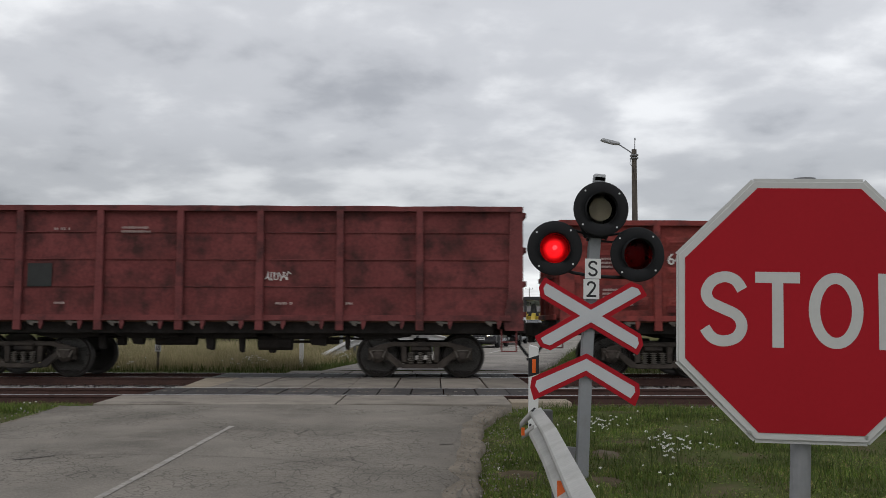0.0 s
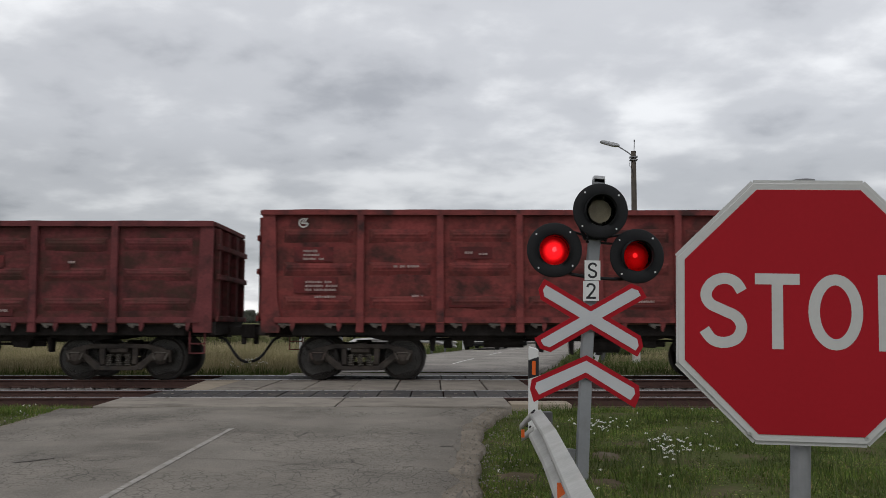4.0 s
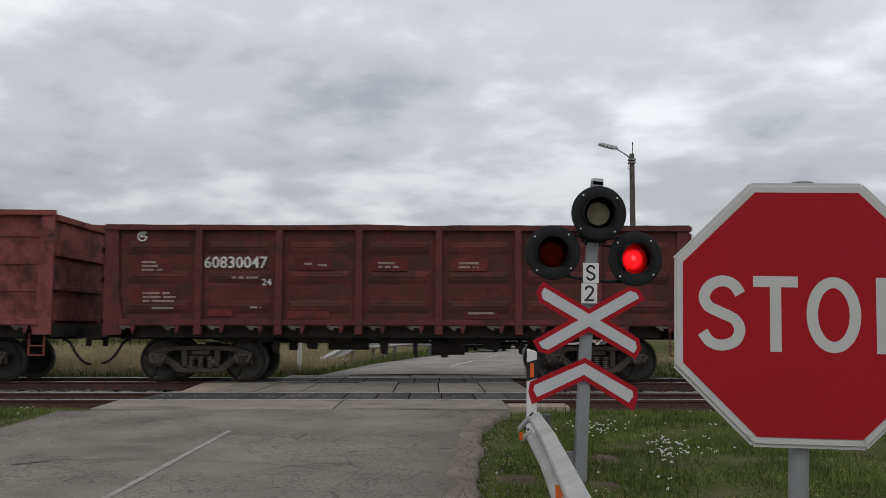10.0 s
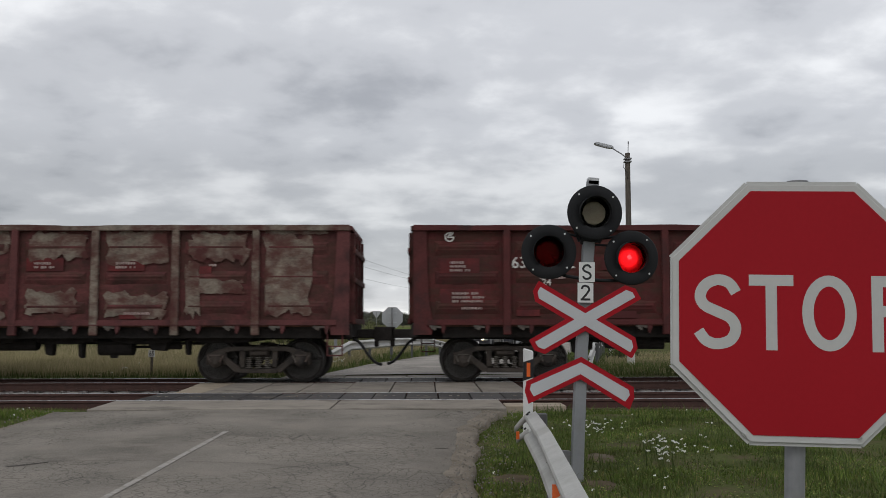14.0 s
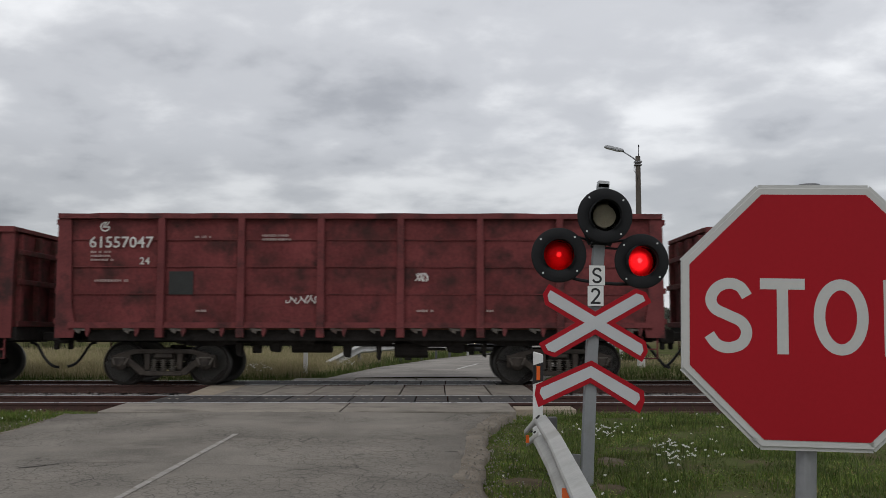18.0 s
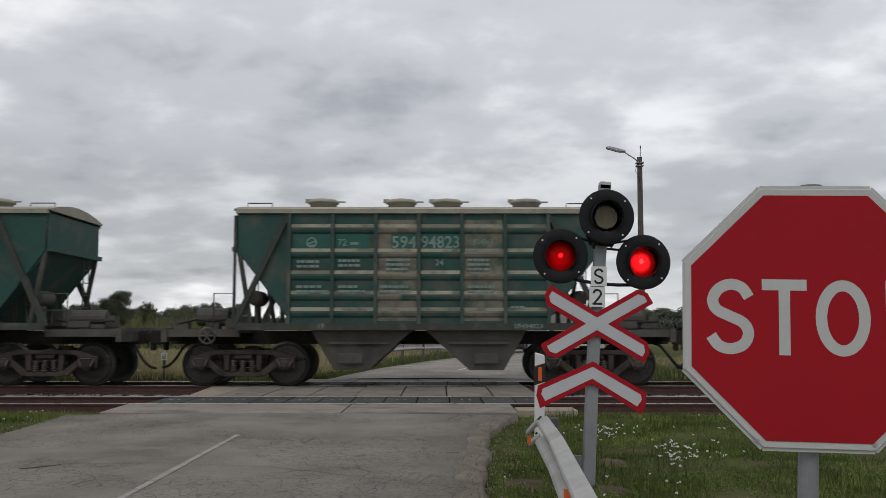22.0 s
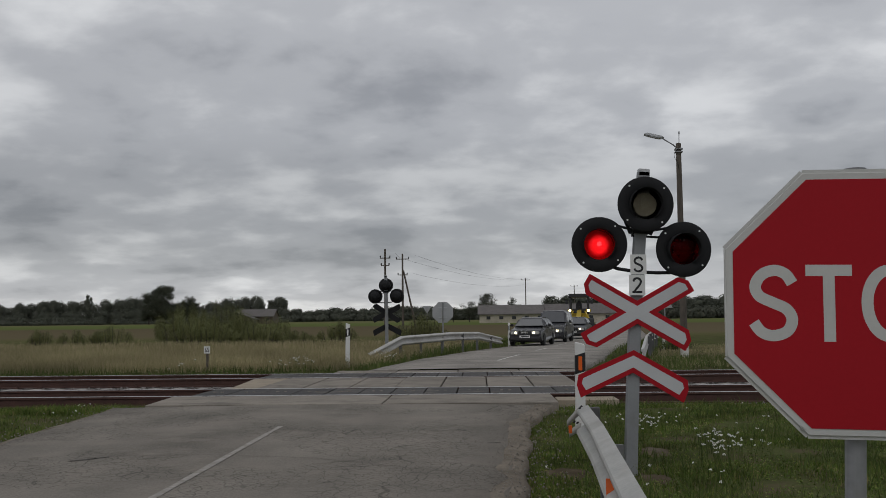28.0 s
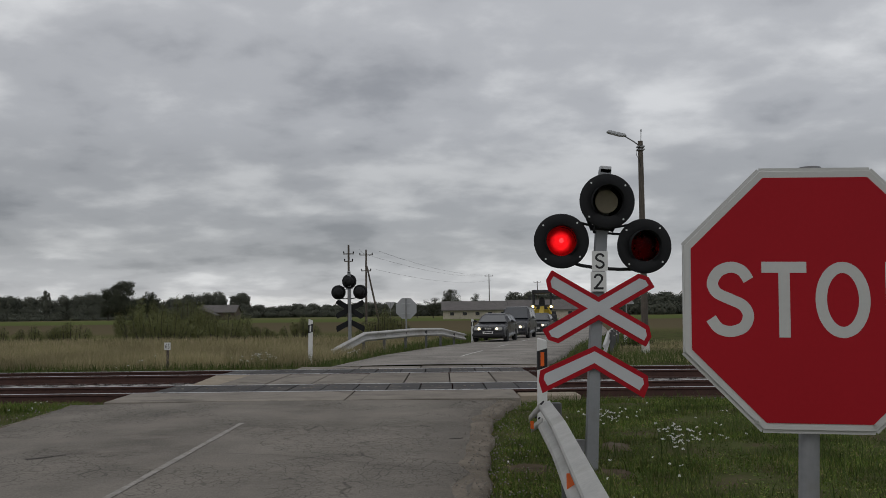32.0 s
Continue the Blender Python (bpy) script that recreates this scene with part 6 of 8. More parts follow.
# ---- guard rails ----
def w_beam(bm, a, b, lean=(0.0, 0.0), side=1):
    """A corrugated rail beam from a to b (its upper edge), bulging towards `side` of its way."""
    a, b = Vector(a), Vector(b)
    d = (b - a).normalized()
    n = Vector((-d.y, d.x, 0)) * side
    prof = [(0.0, 0.0), (0.02, -0.008), (0.09, -0.04), (0.098, -0.055), (0.095, -0.08), (0.012, -0.135), (0.008, -0.18), (0.088, -0.235), (0.098, -0.26), (0.09, -0.285), (0.012, -0.32), (0.0, -0.33)]
    pa, pb = ([(p - k * q, q) for p, q in prof] for k in lean)
    th = n * -0.004
    ra = [bm.verts.new(a + n * p + Vector((0, 0, q))) for p, q in pa]
    rb = [bm.verts.new(b + n * p + Vector((0, 0, q))) for p, q in pb]
    rc = [bm.verts.new(a + n * p + th + Vector((0, 0, q))) for p, q in pa]
    rd = [bm.verts.new(b + n * p + th + Vector((0, 0, q))) for p, q in pb]
    for i in range(len(prof) - 1):
        bm.faces.new((ra[i], rb[i], rb[i + 1], ra[i + 1])); bm.faces.new((rc[i + 1], rd[i + 1], rd[i], rc[i]))
    for p, q in ((ra, rc), (rb, rd)):
        for i in range(len(prof) - 1):
            bm.faces.new((p[i], p[i + 1], q[i + 1], q[i]))
    for i in (0, -1):
        bm.faces.new((ra[i], rc[i], rd[i], rb[i]))
    bmesh.ops.recalc_face_normals(bm, faces=bm.faces)


M_railpost = mat("dark_steel_post", (0.12, 0.12, 0.122), 0.7, 0.2, 0.2, 4, 30, 0.1)
M_railfar = mat("pale_galvanised_steel", (0.46, 0.455, 0.44), 0.6, 0.15, 0.18, 3, 30, 0.06, dirt=(0.33, 0.31, 0.28), dirt_amount=0.4)


def guard_rail(pts, label, side, posts, reflectors=(), leans=None, material=None):
    root = thing("guard_rail", pose(0, 0, 0), label, "guard rail", "guard rails")
    leans = leans or [0.0] * len(pts)
    for i, (a, b) in enumerate(zip(pts, pts[1:])):
        bm = bmesh.new()
        w_beam(bm, a, b, leans[i:i + 2], side)
        part("beam", bm, material or M_galvdull, root, "grey galvanised corrugated beam")
    for x, y, z in posts:
        bm = bmesh.new()
        gz = ground_z(x, y)
        box(bm, (x, y, (z + gz - 0.3) / 2), (0.10, 0.06, z - gz + 0.3))
        soften(bm, 0.01)
        part("post", bm, M_railpost, root)
    for m_ in reflectors:
        bm = bmesh.new()
        box(bm, (0, 0, 0), (0.012, 0.06, 0.15))
        part("reflector", bm, M_orange, root, "orange reflector", m_)
    return root


near_rail = guard_rail([(1.165, -11.25, 0.385), (1.08, -13.0, 0.39), (0.86, -16.2, 0.39), (0.76, -17.8, 0.38)], "galvanised guard rail along the near road edge", -1,
                       [(1.24, -11.2, 0.36), (1.06, -13.3, 0.20), (0.95, -15.3, 0.20), (0.82, -17.3, 0.20)],
                       [pose(0.905, -14.6, 0.175, 0, 5, 80)], [0.06, 0.04, 0.0, 0.0], M_railnear)
# the beam's end is split and bent towards the road
for z, w, drop in ((0.375, 0.10, 0.15), (0.215, 0.08, 0.09)):
    bm = bmesh.new()
    rows = []
    for k in range(7):
        u = k / 6
        x, y, dz = 1.10 - w * u - 0.03 * u * u, -11.25 + 0.10 * u, -drop * u ** 1.4
        rows.append([bm.verts.new((x, y + t_, z + dz + h_)) for t_, h_ in ((0.0, 0.0), (0.0, -0.085 + 0.02 * u), (0.006, -0.085 + 0.02 * u), (0.006, 0.0))])
    for a_, b_ in zip(rows, rows[1:]):
        for q in range(4):
            f_ = bm.faces.new((a_[q], b_[q], b_[(q + 1) % 4], a_[(q + 1) % 4])); f_.smooth = True
    bm.faces.new(rows[0]); bm.faces.new(rows[-1][::-1])
    bmesh.ops.recalc_face_normals(bm, faces=bm.faces)
    part("end_wing", bm, M_railnear, near_rail, "bent end wing of the beam")
bm = bmesh.new(); box(bm, (0.985, -11.33, 0.160), (0.032, 0.012, 0.075))
part("reflector", bm, M_orange, near_rail, "orange reflector")
for x, y, z in ((1.10, -11.32, 0.372), (1.075, -11.42, 0.366), (1.03, -11.32, 0.225), (1.05, -11.42, 0.228)):
    bm = bmesh.new(); tube(bm, (x, y, z), (x - 0.008, y, z + 0.012), 0.014, 8)
    part("bolt", bm, M_ink, near_rail)



# ---- far side of the crossing ----
far_signal = crossing_signal(pose(-3.14, 12.0, 0.0, 0, 1.3, 180), "crossing signal seen from behind, black boards on a grey post", False)
fs = thing("stop_sign", pose(-1.46, 19.2, -0.05, 0, 0, 180), "back of an octagonal stop sign on a grey post", "road sign", "stop signs")
bm = bmesh.new(); plate(bm, octagon(0.45, 0, 1.665), "y", -0.012, 0.0)
part("sign_plate", bm, M_signback, fs, "plain grey sheet back of the sign")
bm = bmesh.new(); tube(bm, (0, 0.04, -0.3), (0, 0.04, 2.10), 0.034, 12)
part("post", bm, M_galvdull, fs)
bm = bmesh.new()
for z in (1.45, 1.87):
    box(bm, (0, 0.03, z), (0.4, 0.03, 0.04))
part("clamp", bm, M_galv, fs)
guard_rail([(-3.45, 8.6, 0.22), (-2.6, 11.0, 0.73), (-1.0, 15.0, 0.80), (0.05, 18.2, 0.76), (1.15, 23.5, 0.42)], "galvanised guard rail curving along the far road edge, ends turned down", -1,
           [(-2.62, 11.2, 0.68), (-2.0, 12.6, 0.71), (-1.3, 14.3, 0.74), (-0.55, 16.2, 0.74), (0.02, 18.3, 0.70), (0.62, 20.8, 0.55)], material=M_railfar)
guard_rail([(5.0, 7.0, 0.35), (5.6, 9.5, 0.72), (6.6, 14, 0.78), (8.0, 20, 0.75)], "galvanised guard rail on the far side of the road", 1,
           [(5.65, 9.6, 0.66), (6.1, 11.8, 0.7), (6.6, 14, 0.72), (7.3, 17, 0.7)], material=M_railfar)
km = thing("kilometre_post", pose(-7.4, 4.6, -0.12), "small white number board on a grey stake beside the track", "marker post")
bm = bmesh.new(); box(bm, (0, 0.02, 0.3), (0.06, 0.05, 0.8))
part("stake", bm, M_wood, km)
bm = bmesh.new()
plate(bm, [(-0.085, 0.53), (0.085, 0.53), (0.085, 0.73), (-0.085, 0.73)], "y", -0.02, -0.008); soften(bm, 0.004)
kb = part("board", bm, M_white, km, "white number board")
part("lettering", text_mesh("65", 0.13, 0.12, 0.008, M_ink), None, kb, at=pose(-0.06, -0.0215, 0.565))
yb_ = thing("track_box", pose(-10.2, -2.2, -0.27), "small orange yellow trackside cable box", "trackside box")
bm = bmesh.new(); box(bm, (0, 0, 0.14), (0.34, 0.26, 0.2)); soften(bm, 0.03)
part("lid", bm, mat("yellow_paint", (0.5, 0.25, 0.03), 0.5), yb_, "orange yellow painted lid")
bm = bmesh.new(); box(bm, (0, 0, 0.0), (0.3, 0.22, 0.12))
part("base", bm, M_slab, yb_)

# street lamp on a wooden pole
lamp = thing("street_lamp", pose(6.86, 10.0, -0.12, 0, 0.4, 0), "wooden street lamp pole with whitewashed foot and a single arm", "street lamp")
bm = bmesh.new(); tube(bm, (0, 0, -0.5), (-0.03, 0, 7.20), 0.125, 14, 0.085)
part("pole", bm, M_wood, lamp, "dark weathered wooden pole")
bm = bmesh.new(); tube(bm, (0, 0, -0.3), (0, 0, 0.62), 0.135, 14, 0.131)
part("foot", bm, M_whitewash, lamp, "whitewashed pole foot")
bm = bmesh.new()
pipe(bm, [(-0.03, 0, 7.0), (-0.2, 0, 7.15), (-0.55, 0, 7.37)], 0.022, 8)
box(bm, (-0.03, 0, 7.0), (0.24, 0.24, 0.05)); box(bm, (-0.03, 0, 6.9), (0.24, 0.24, 0.04))
part("arm", bm, M_galvdull, lamp)
bm = bmesh.new()
plate(bm, [(-1.18, 7.52), (-1.12, 7.47), (-0.7, 7.36), (-0.5, 7.36), (-0.52, 7.43), (-0.75, 7.49), (-1.1, 7.57)], "y", -0.11, 0.11); soften(bm, 0.025, 2)
part("lantern", bm, M_galv, lamp, "grey elongated street lantern")
bm = bmesh.new()
pipe(bm, [(-0.03, -0.1, 7.2), (-0.02, -0.1, 7.55)], 0.012, 6); pipe(bm, [(-0.03, -0.12, 7.05), (-0.16, -0.13, 6.9), (-0.2, -0.13, 6.7), (-0.1, -0.12, 6.55), (-0.05, -0.1, 6.3)], 0.008, 6)
tube(bm, (-0.02, -0.1, 7.5), (-0.02, -0.1, 7.58), 0.02, 8)
part("bracket", bm, M_ink, lamp)


# ---- vegetation ----
def leaf_material(name, stops, rough=0.8, patch=0.6, lo=0.7, hi=1.25):
    m = bpy.data.materials.new(name)
    m.use_nodes = True
    n, l = m.node_tree.nodes, m.node_tree.links
    b = n["Principled BSDF"]
    geo = n.new("ShaderNodeNewGeometry"); rp = n.new("ShaderNodeValToRGB")
    el = rp.color_ramp.elements
    el[0].position, el[0].color = stops[0][0], (*stops[0][1], 1)
    el[1].position, el[1].color = stops[-1][0], (*stops[-1][1], 1)
    for p, c in stops[1:-1]:
        e_ = el.new(p); e_.color = (*c, 1)
    l.new(geo.outputs["Random Per Island"], rp.inputs[0])
    nz = n.new("ShaderNodeTexNoise"); nz.inputs["Scale"].default_value = patch; nz.inputs["Detail"].default_value = 5
    l.new(geo.outputs["Position"], nz.inputs["Vector"])
    mr = n.new("ShaderNodeMapRange"); mr.inputs[1].default_value, mr.inputs[2].default_value, mr.inputs[3].default_value, mr.inputs[4].default_value = 0.3, 0.7, lo, hi
    l.new(nz.outputs["Fac"], mr.inputs[0])
    g = n.new("ShaderNodeCombineColor")
    for k in range(3):
        l.new(mr.outputs[0], g.inputs[k])
    mm = n.new("ShaderNodeMix"); mm.data_type = "RGBA"; mm.blend_type = "MULTIPLY"; mm.inputs[0].default_value = 1.0
    l.new(rp.outputs[0], mm.inputs[6]); l.new(g.outputs[0], mm.inputs[7])
    l.new(mm.outputs[2], b.inputs["Base Color"])
    b.inputs["Roughness"].default_value = rough
    b.inputs["Specular IOR Level"].default_value = 0.2
    return m


M_green = leaf_material("green_grass", [(0, (0.060, 0.096, 0.017)), (0.5, (0.094, 0.145, 0.024)), (0.8, (0.14, 0.175, 0.040)), (1, (0.23, 0.19, 0.085))], patch=1.9, lo=0.45, hi=1.55)
M_straw = leaf_material("dry_grass", [(0, (0.20, 0.19, 0.085)), (0.4, (0.31, 0.27, 0.155)), (0.8, (0.40, 0.33, 0.205)), (1, (0.22, 0.22, 0.095))], rough=0.95, patch=0.33, lo=0.62, hi=1.3)
M_weed = leaf_material("verge_weeds", [(0, (0.052, 0.08, 0.02)), (0.6, (0.088, 0.122, 0.032)), (1, (0.14, 0.155, 0.055))])
# far leaves: slight aerial haze is mixed into the colour as a paler, greyer green
M_forest = leaf_material("hazed_forest_leaves", [(0, (0.073, 0.081, 0.064)), (0.6, (0.085, 0.093, 0.071)), (1, (0.108, 0.107, 0.08))])
M_dark_tree = leaf_material("dark_tree_leaves", [(0, (0.037, 0.043, 0.029)), (0.6, (0.047, 0.054, 0.035)), (1, (0.066, 0.066, 0.043))])
M_willow = leaf_material("willow_leaves", [(0, (0.125, 0.135, 0.054)), (0.6, (0.15, 0.16, 0.064)), (1, (0.175, 0.178, 0.078))], rough=0.95)
M_flower = mat("white_petals", (0.7, 0.7, 0.66), 0.8, 0, 0.1)
M_flower_y = mat("yellow_petals", (0.6, 0.45, 0.03), 0.8, 0, 0.1)
M_bark = mat("bark", (0.05, 0.042, 0.035), 0.95, 0, 0.3, 6, 30, 0.5)

vr = np.random.RandomState(21)
GZ = np.vectorize(ground_z)


def blades(name, count, region, h, w, material, label, keep=None, lean=0.35, clump=0.0):
    """Blades of grass over a stretch of ground, one thin bent blade of three triangles each."""
    x = vr.uniform(region[0], region[1], count); y = vr.uniform(region[2], region[3], count)
    if clump:
        d = np.array([noise.noise((a * 0.9, b * 0.9, 4.0)) for a, b in zip(x, y)])
        ok = d + vr.uniform(-0.35, 0.35, count) > clump - 0.5
        x, y = x[ok], y[ok]
    if keep is not None:
        ok = keep(x, y); x, y = x[ok], y[ok]
    z = GZ(x, y) - 0.01
    n = len(x)
    hh = vr.uniform(h[0], h[1], n) * (0.65 + 0.7 * np.array([0.5 + 0.5 * noise.noise((a * 0.7, b * 0.7, 9.0)) for a, b in zip(x, y)]))
    an = vr.uniform(0, 2 * np.pi, n); dx, dy = np.cos(an), np.sin(an)
    ln = vr.uniform(0.05, lean, n) * hh; la = vr.uniform(0, 2 * np.pi, n); lx, ly = np.cos(la) * ln, np.sin(la) * ln
    ww = vr.uniform(0.6, 1.3, n) * w
    V = np.zeros((n, 5, 3))
    V[:, 0] = np.stack([x - dx * ww, y - dy * ww, z], 1); V[:, 1] = np.stack([x + dx * ww, y + dy * ww, z], 1)
    V[:, 2] = np.stack([x - dx * ww * .7 + lx * .35, y - dy * ww * .7 + ly * .35, z + hh * .55], 1)
    V[:, 3] = np.stack([x + dx * ww * .7 + lx * .35, y + dy * ww * .7 + ly * .35, z + hh * .55], 1)
    V[:, 4] = np.stack([x + lx, y + ly, z + hh], 1)
    F = np.array([(0, 1, 3), (0, 3, 2), (2, 3, 4)])[None] + (np.arange(n) * 5)[:, None, None]
    ob = new(name, raw_mesh(name, V.reshape(-1, 3), F.reshape(-1, 3), material))
    return tagged(ob, label, "grass", kind="stuff")


def edge(y):
    return np.interp(y, [p[0] for p in ROAD_X], [p[1] for p in ROAD_X]), np.interp(y, [p[0] for p in ROAD_W], [p[1] for p in ROAD_W])


def off_road(x, y, gap=0.05):
    c, w = edge(y)
    return np.abs(x - c) > w + gap + 0.15 * np.abs(vr.normal(size=len(x)))


SOIL = ((1.95, -10.45, 0.22, 0.42), (0.90, -11.6, 0.30, 0.35), (1.7, -11.9, 0.25, 0.3))
M_soil = mat("bare_soil", (0.10, 0.078, 0.052), 0.95, 0, 0.45, 4, 40, 0.8, dirt=(0.15, 0.13, 0.10), dirt_amount=0.45, spec=0.05)


def on_soil(x, y):
    return np.any([((x - a) / (rx * 0.62)) ** 2 + ((y - b) / (ry * 0.62)) ** 2 < 1 for a, b, rx, ry in SOIL], axis=0)


for k_, (a, b, rx, ry) in enumerate(SOIL):
    bm = bmesh.new()
    rings = []
    for u in (0.0, 0.35, 0.7, 1.0, 1.08):
        ring = []
        for q in range(28):
            g = 2 * math.pi * q / 28
            w = u * (1 + 0.30 * noise.noise((math.cos(g) * 1.7, math.sin(g) * 1.7, 3.0 * k_)))
            x, y = a + rx * w * math.cos(g), b + ry * w * math.sin(g)
            ring.append(bm.verts.new((x, y, ground_z(x, y) + 0.03 * noise.noise((x * 0.9, y * 0.9, 0)) + (0.008 if u < 1.0 else -0.03) + 0.012 * noise.noise((x * 9, y * 9, 1)) * (u < 1))))
        rings.append(ring)
    for p, q in zip(rings, rings[1:]):
        for i in range(28):
            f = bm.faces.new((p[i], q[i], q[(i + 1) % 28], p[(i + 1) % 28])); f.smooth = True
    bmesh.ops.remove_doubles(bm, verts=bm.verts, dist=0.0005)
    bmesh.ops.recalc_face_normals(bm, faces=bm.faces)
    tagged(new("bare_soil", mesh_of(bm, "bare_soil", M_soil)), "trodden bare brown soil in the verge", "soil", "bare patches", "structure")
blades("grass", 190000, (0.2, 7.2, -14.5, -5.75), (0.012, 0.065), 0.0042, M_green, "short green grass on the verge", lambda x, y: off_road(x, y) & ((x < 1.2) | (y < -5.75)) & ~on_soil(x, y), 0.9, 0.36)
blades("grass", 12000, (0.3, 8.0, -15, -5.7), (0.06, 0.20), 0.006, M_weed, "taller weeds in the verge", lambda x, y: off_road(x, y, 0.35) & ~on_soil(x, y), 0.7, 0.40)
blades("grass", 48000, (-12, -4.6, -13, -5.5), (0.015, 0.075), 0.0045, M_green, "short green grass on the verge", lambda x, y: off_road(x, y, -0.04), 0.9)
blades("grass", 1500, (-12, -5.2, -9, -5.3), (0.05, 0.14), 0.006, M_weed, "weeds at the edge of the ballast", lambda x, y: off_road(x, y, 0.1), 0.7, 0.4)
blades("grass", 11000, (-9.5, -5.16, -6.7, -5.5), (0.04, 0.13), 0.006, M_green, "longer grass on the bank beside the ballast", None, 0.9)
blades("grass", 6000, (2.3, 8.0, -6.5, -5.6), (0.03, 0.10), 0.006, M_green, "longer grass on the bank beside the ballast", None, 0.9)
blades("tall_grass", 160000, (-24, 2.2, 4.3, 13), (0.12, 0.5), 0.0042, M_straw, "tall dry meadow grass beyond the track", lambda x, y: off_road(x, y, 0.9), 0.9)
blades("tall_grass", 45000, (-40, 2.0, 13, 30), (0.12, 0.38), 0.012, M_straw, "tall dry meadow grass beyond the track", lambda x, y: off_road(x, y, 1.2), 0.5)
blades("tall_grass", 24000, (3, 22, 4.3, 20), (0.06, 0.2), 0.008, M_straw, "tall dry meadow grass beyond the track", lambda x, y: off_road(x, y, 1.4), 0.5)
blades("verge_weeds", 42000, (-26, 12, 3.3, 9), (0.06, 0.24), 0.010, M_weed, "green weeds along the far edge of the track", lambda x, y: off_road(x, y, 0.1) & (y < 4.6 + 1.2 * (x > -4.5) + 2.0 * (x > -3.2) + 2 * (x > 3)), 0.6)
blades("verge_weeds", 26000, (-4, 14, 8, 32), (0.1, 0.32), 0.013, M_weed, "green weeds along the far road edge", lambda x, y: off_road(x, y, 0.1) & ((np.abs(x - edge(y)[0]) - edge(y)[1]) < 1.7), 0.6)


def leaflets(name, count, region, h, size, material, label, keep, clump):
    """Low broad-leaved weeds: small leaves lying at all angles in patches."""
    x = vr.uniform(region[0], region[1], count); y = vr.uniform(region[2], region[3], count)
    d = np.array([noise.noise((a * 1.6, b * 1.6, 14.0)) + 0.5 * noise.noise((a * 5, b * 5, 2.0)) for a, b in zip(x, y)])
    ok = (d > clump) & keep(x, y)
    x, y, d = x[ok], y[ok], d[ok]
    n = len(x)
    z = GZ(x, y) + vr.uniform(0.0, 1.0, n) ** 1.5 * h * (0.4 + d)
    S = vr.uniform(0.5, 1.3, n) * size
    C = np.stack([x, y, z], 1)
    a = vr.normal(size=(n, 3)) * (1, 1, 0.45); a /= np.linalg.norm(a, axis=1)[:, None]
    b = np.cross(a, vr.normal(size=(n, 3)) * (0.4, 0.4, 1)); b /= np.linalg.norm(b, axis=1)[:, None]
    a, b = a * S[:, None], b * (S * 0.45)[:, None]
    V = np.stack([C - a, C + b, C + a, C - b], 1)
    ob = new(name, raw_mesh(name, V.reshape(-1, 3), np.arange(n * 4).reshape(n, 4), material))
    return tagged(ob, label, "weeds", kind="stuff")


leaflets("verge_weeds", 90000, (0.2, 6.5, -14.5, -5.8), 0.10, 0.012, M_green, "low broad-leaved weeds in the verge grass", lambda x, y: off_road(x, y, 0.1) & ~on_soil(x, y), 0.0)
leaflets("verge_weeds", 14000, (-10, -4.9, -10, -5.6), 0.09, 0.014, M_green, "low broad-leaved weeds in the verge grass", lambda x, y: off_road(x, y, 0.1), 0.05)


def flowers(name, spots, count, spread, h, r, label, seed):
    """Small white umbels on thin stalks."""
    q = np.random.RandomState(seed)
    bm = bmesh.new()
    for _ in range(count):
        sx, sy = spots[q.randint(len(spots))]
        x, y = sx + q.normal() * spread, sy + q.normal() * spread * 1.2
        z = ground_z(x, y)
        hh = q.uniform(*h)
        tube(bm, (x, y, z), (x + q.normal() * 0.02, y, z + hh), 0.003, 4, mi=1)
        for _k in range(5):
            ox, oy = q.normal(size=2) * r * 0.8
            bmesh.ops.create_cone(bm, cap_ends=True, segments=6, radius1=r * q.uniform(0.35, 0.7), radius2=r * 0.25, depth=0.008, matrix=pose(x + ox, y + oy, z + hh + q.uniform(0, 0.015), q.uniform(-35, 35), q.uniform(-35, 35), 0))
    ob = new(name, mesh_of(bm, name, M_flower, M_weed))
    tagged(ob, label, "flowers", kind="stuff")


flowers("wild_flowers", [(2.65, -10.6), (2.5, -10.9), (2.75, -10.3), (2.0, -9.2), (2.35, -8.7), (2.2, -9.0), (2.6, -10.7), (2.7, -10.8)], 95, 0.16, (0.10, 0.24), 0.0115, "white yarrow flowers in the grass", 3)
flowers("wild_flowers", [(3.2, -9.4), (1.2, -12.2), (1.7, -12.6), (2.7, -8.0), (4.0, -9.0)], 22, 0.5, (0.08, 0.2), 0.010, "scattered white flowers in the grass", 5)
flowers("wild_flowers", [(-5.0, 4.4), (-4.6, 4.5), (-4.9, 4.6), (-8, 3.7), (-2.6, 7.4)], 55, 0.25, (0.2, 0.42), 0.018, "white flowers along the far verge", 7)
flowers("wild_flowers", [(-6.2, -6.1), (-7.5, -6.6)], 6, 0.3, (0.06, 0.12), 0.012, "white flowers beside the near road edge", 9)


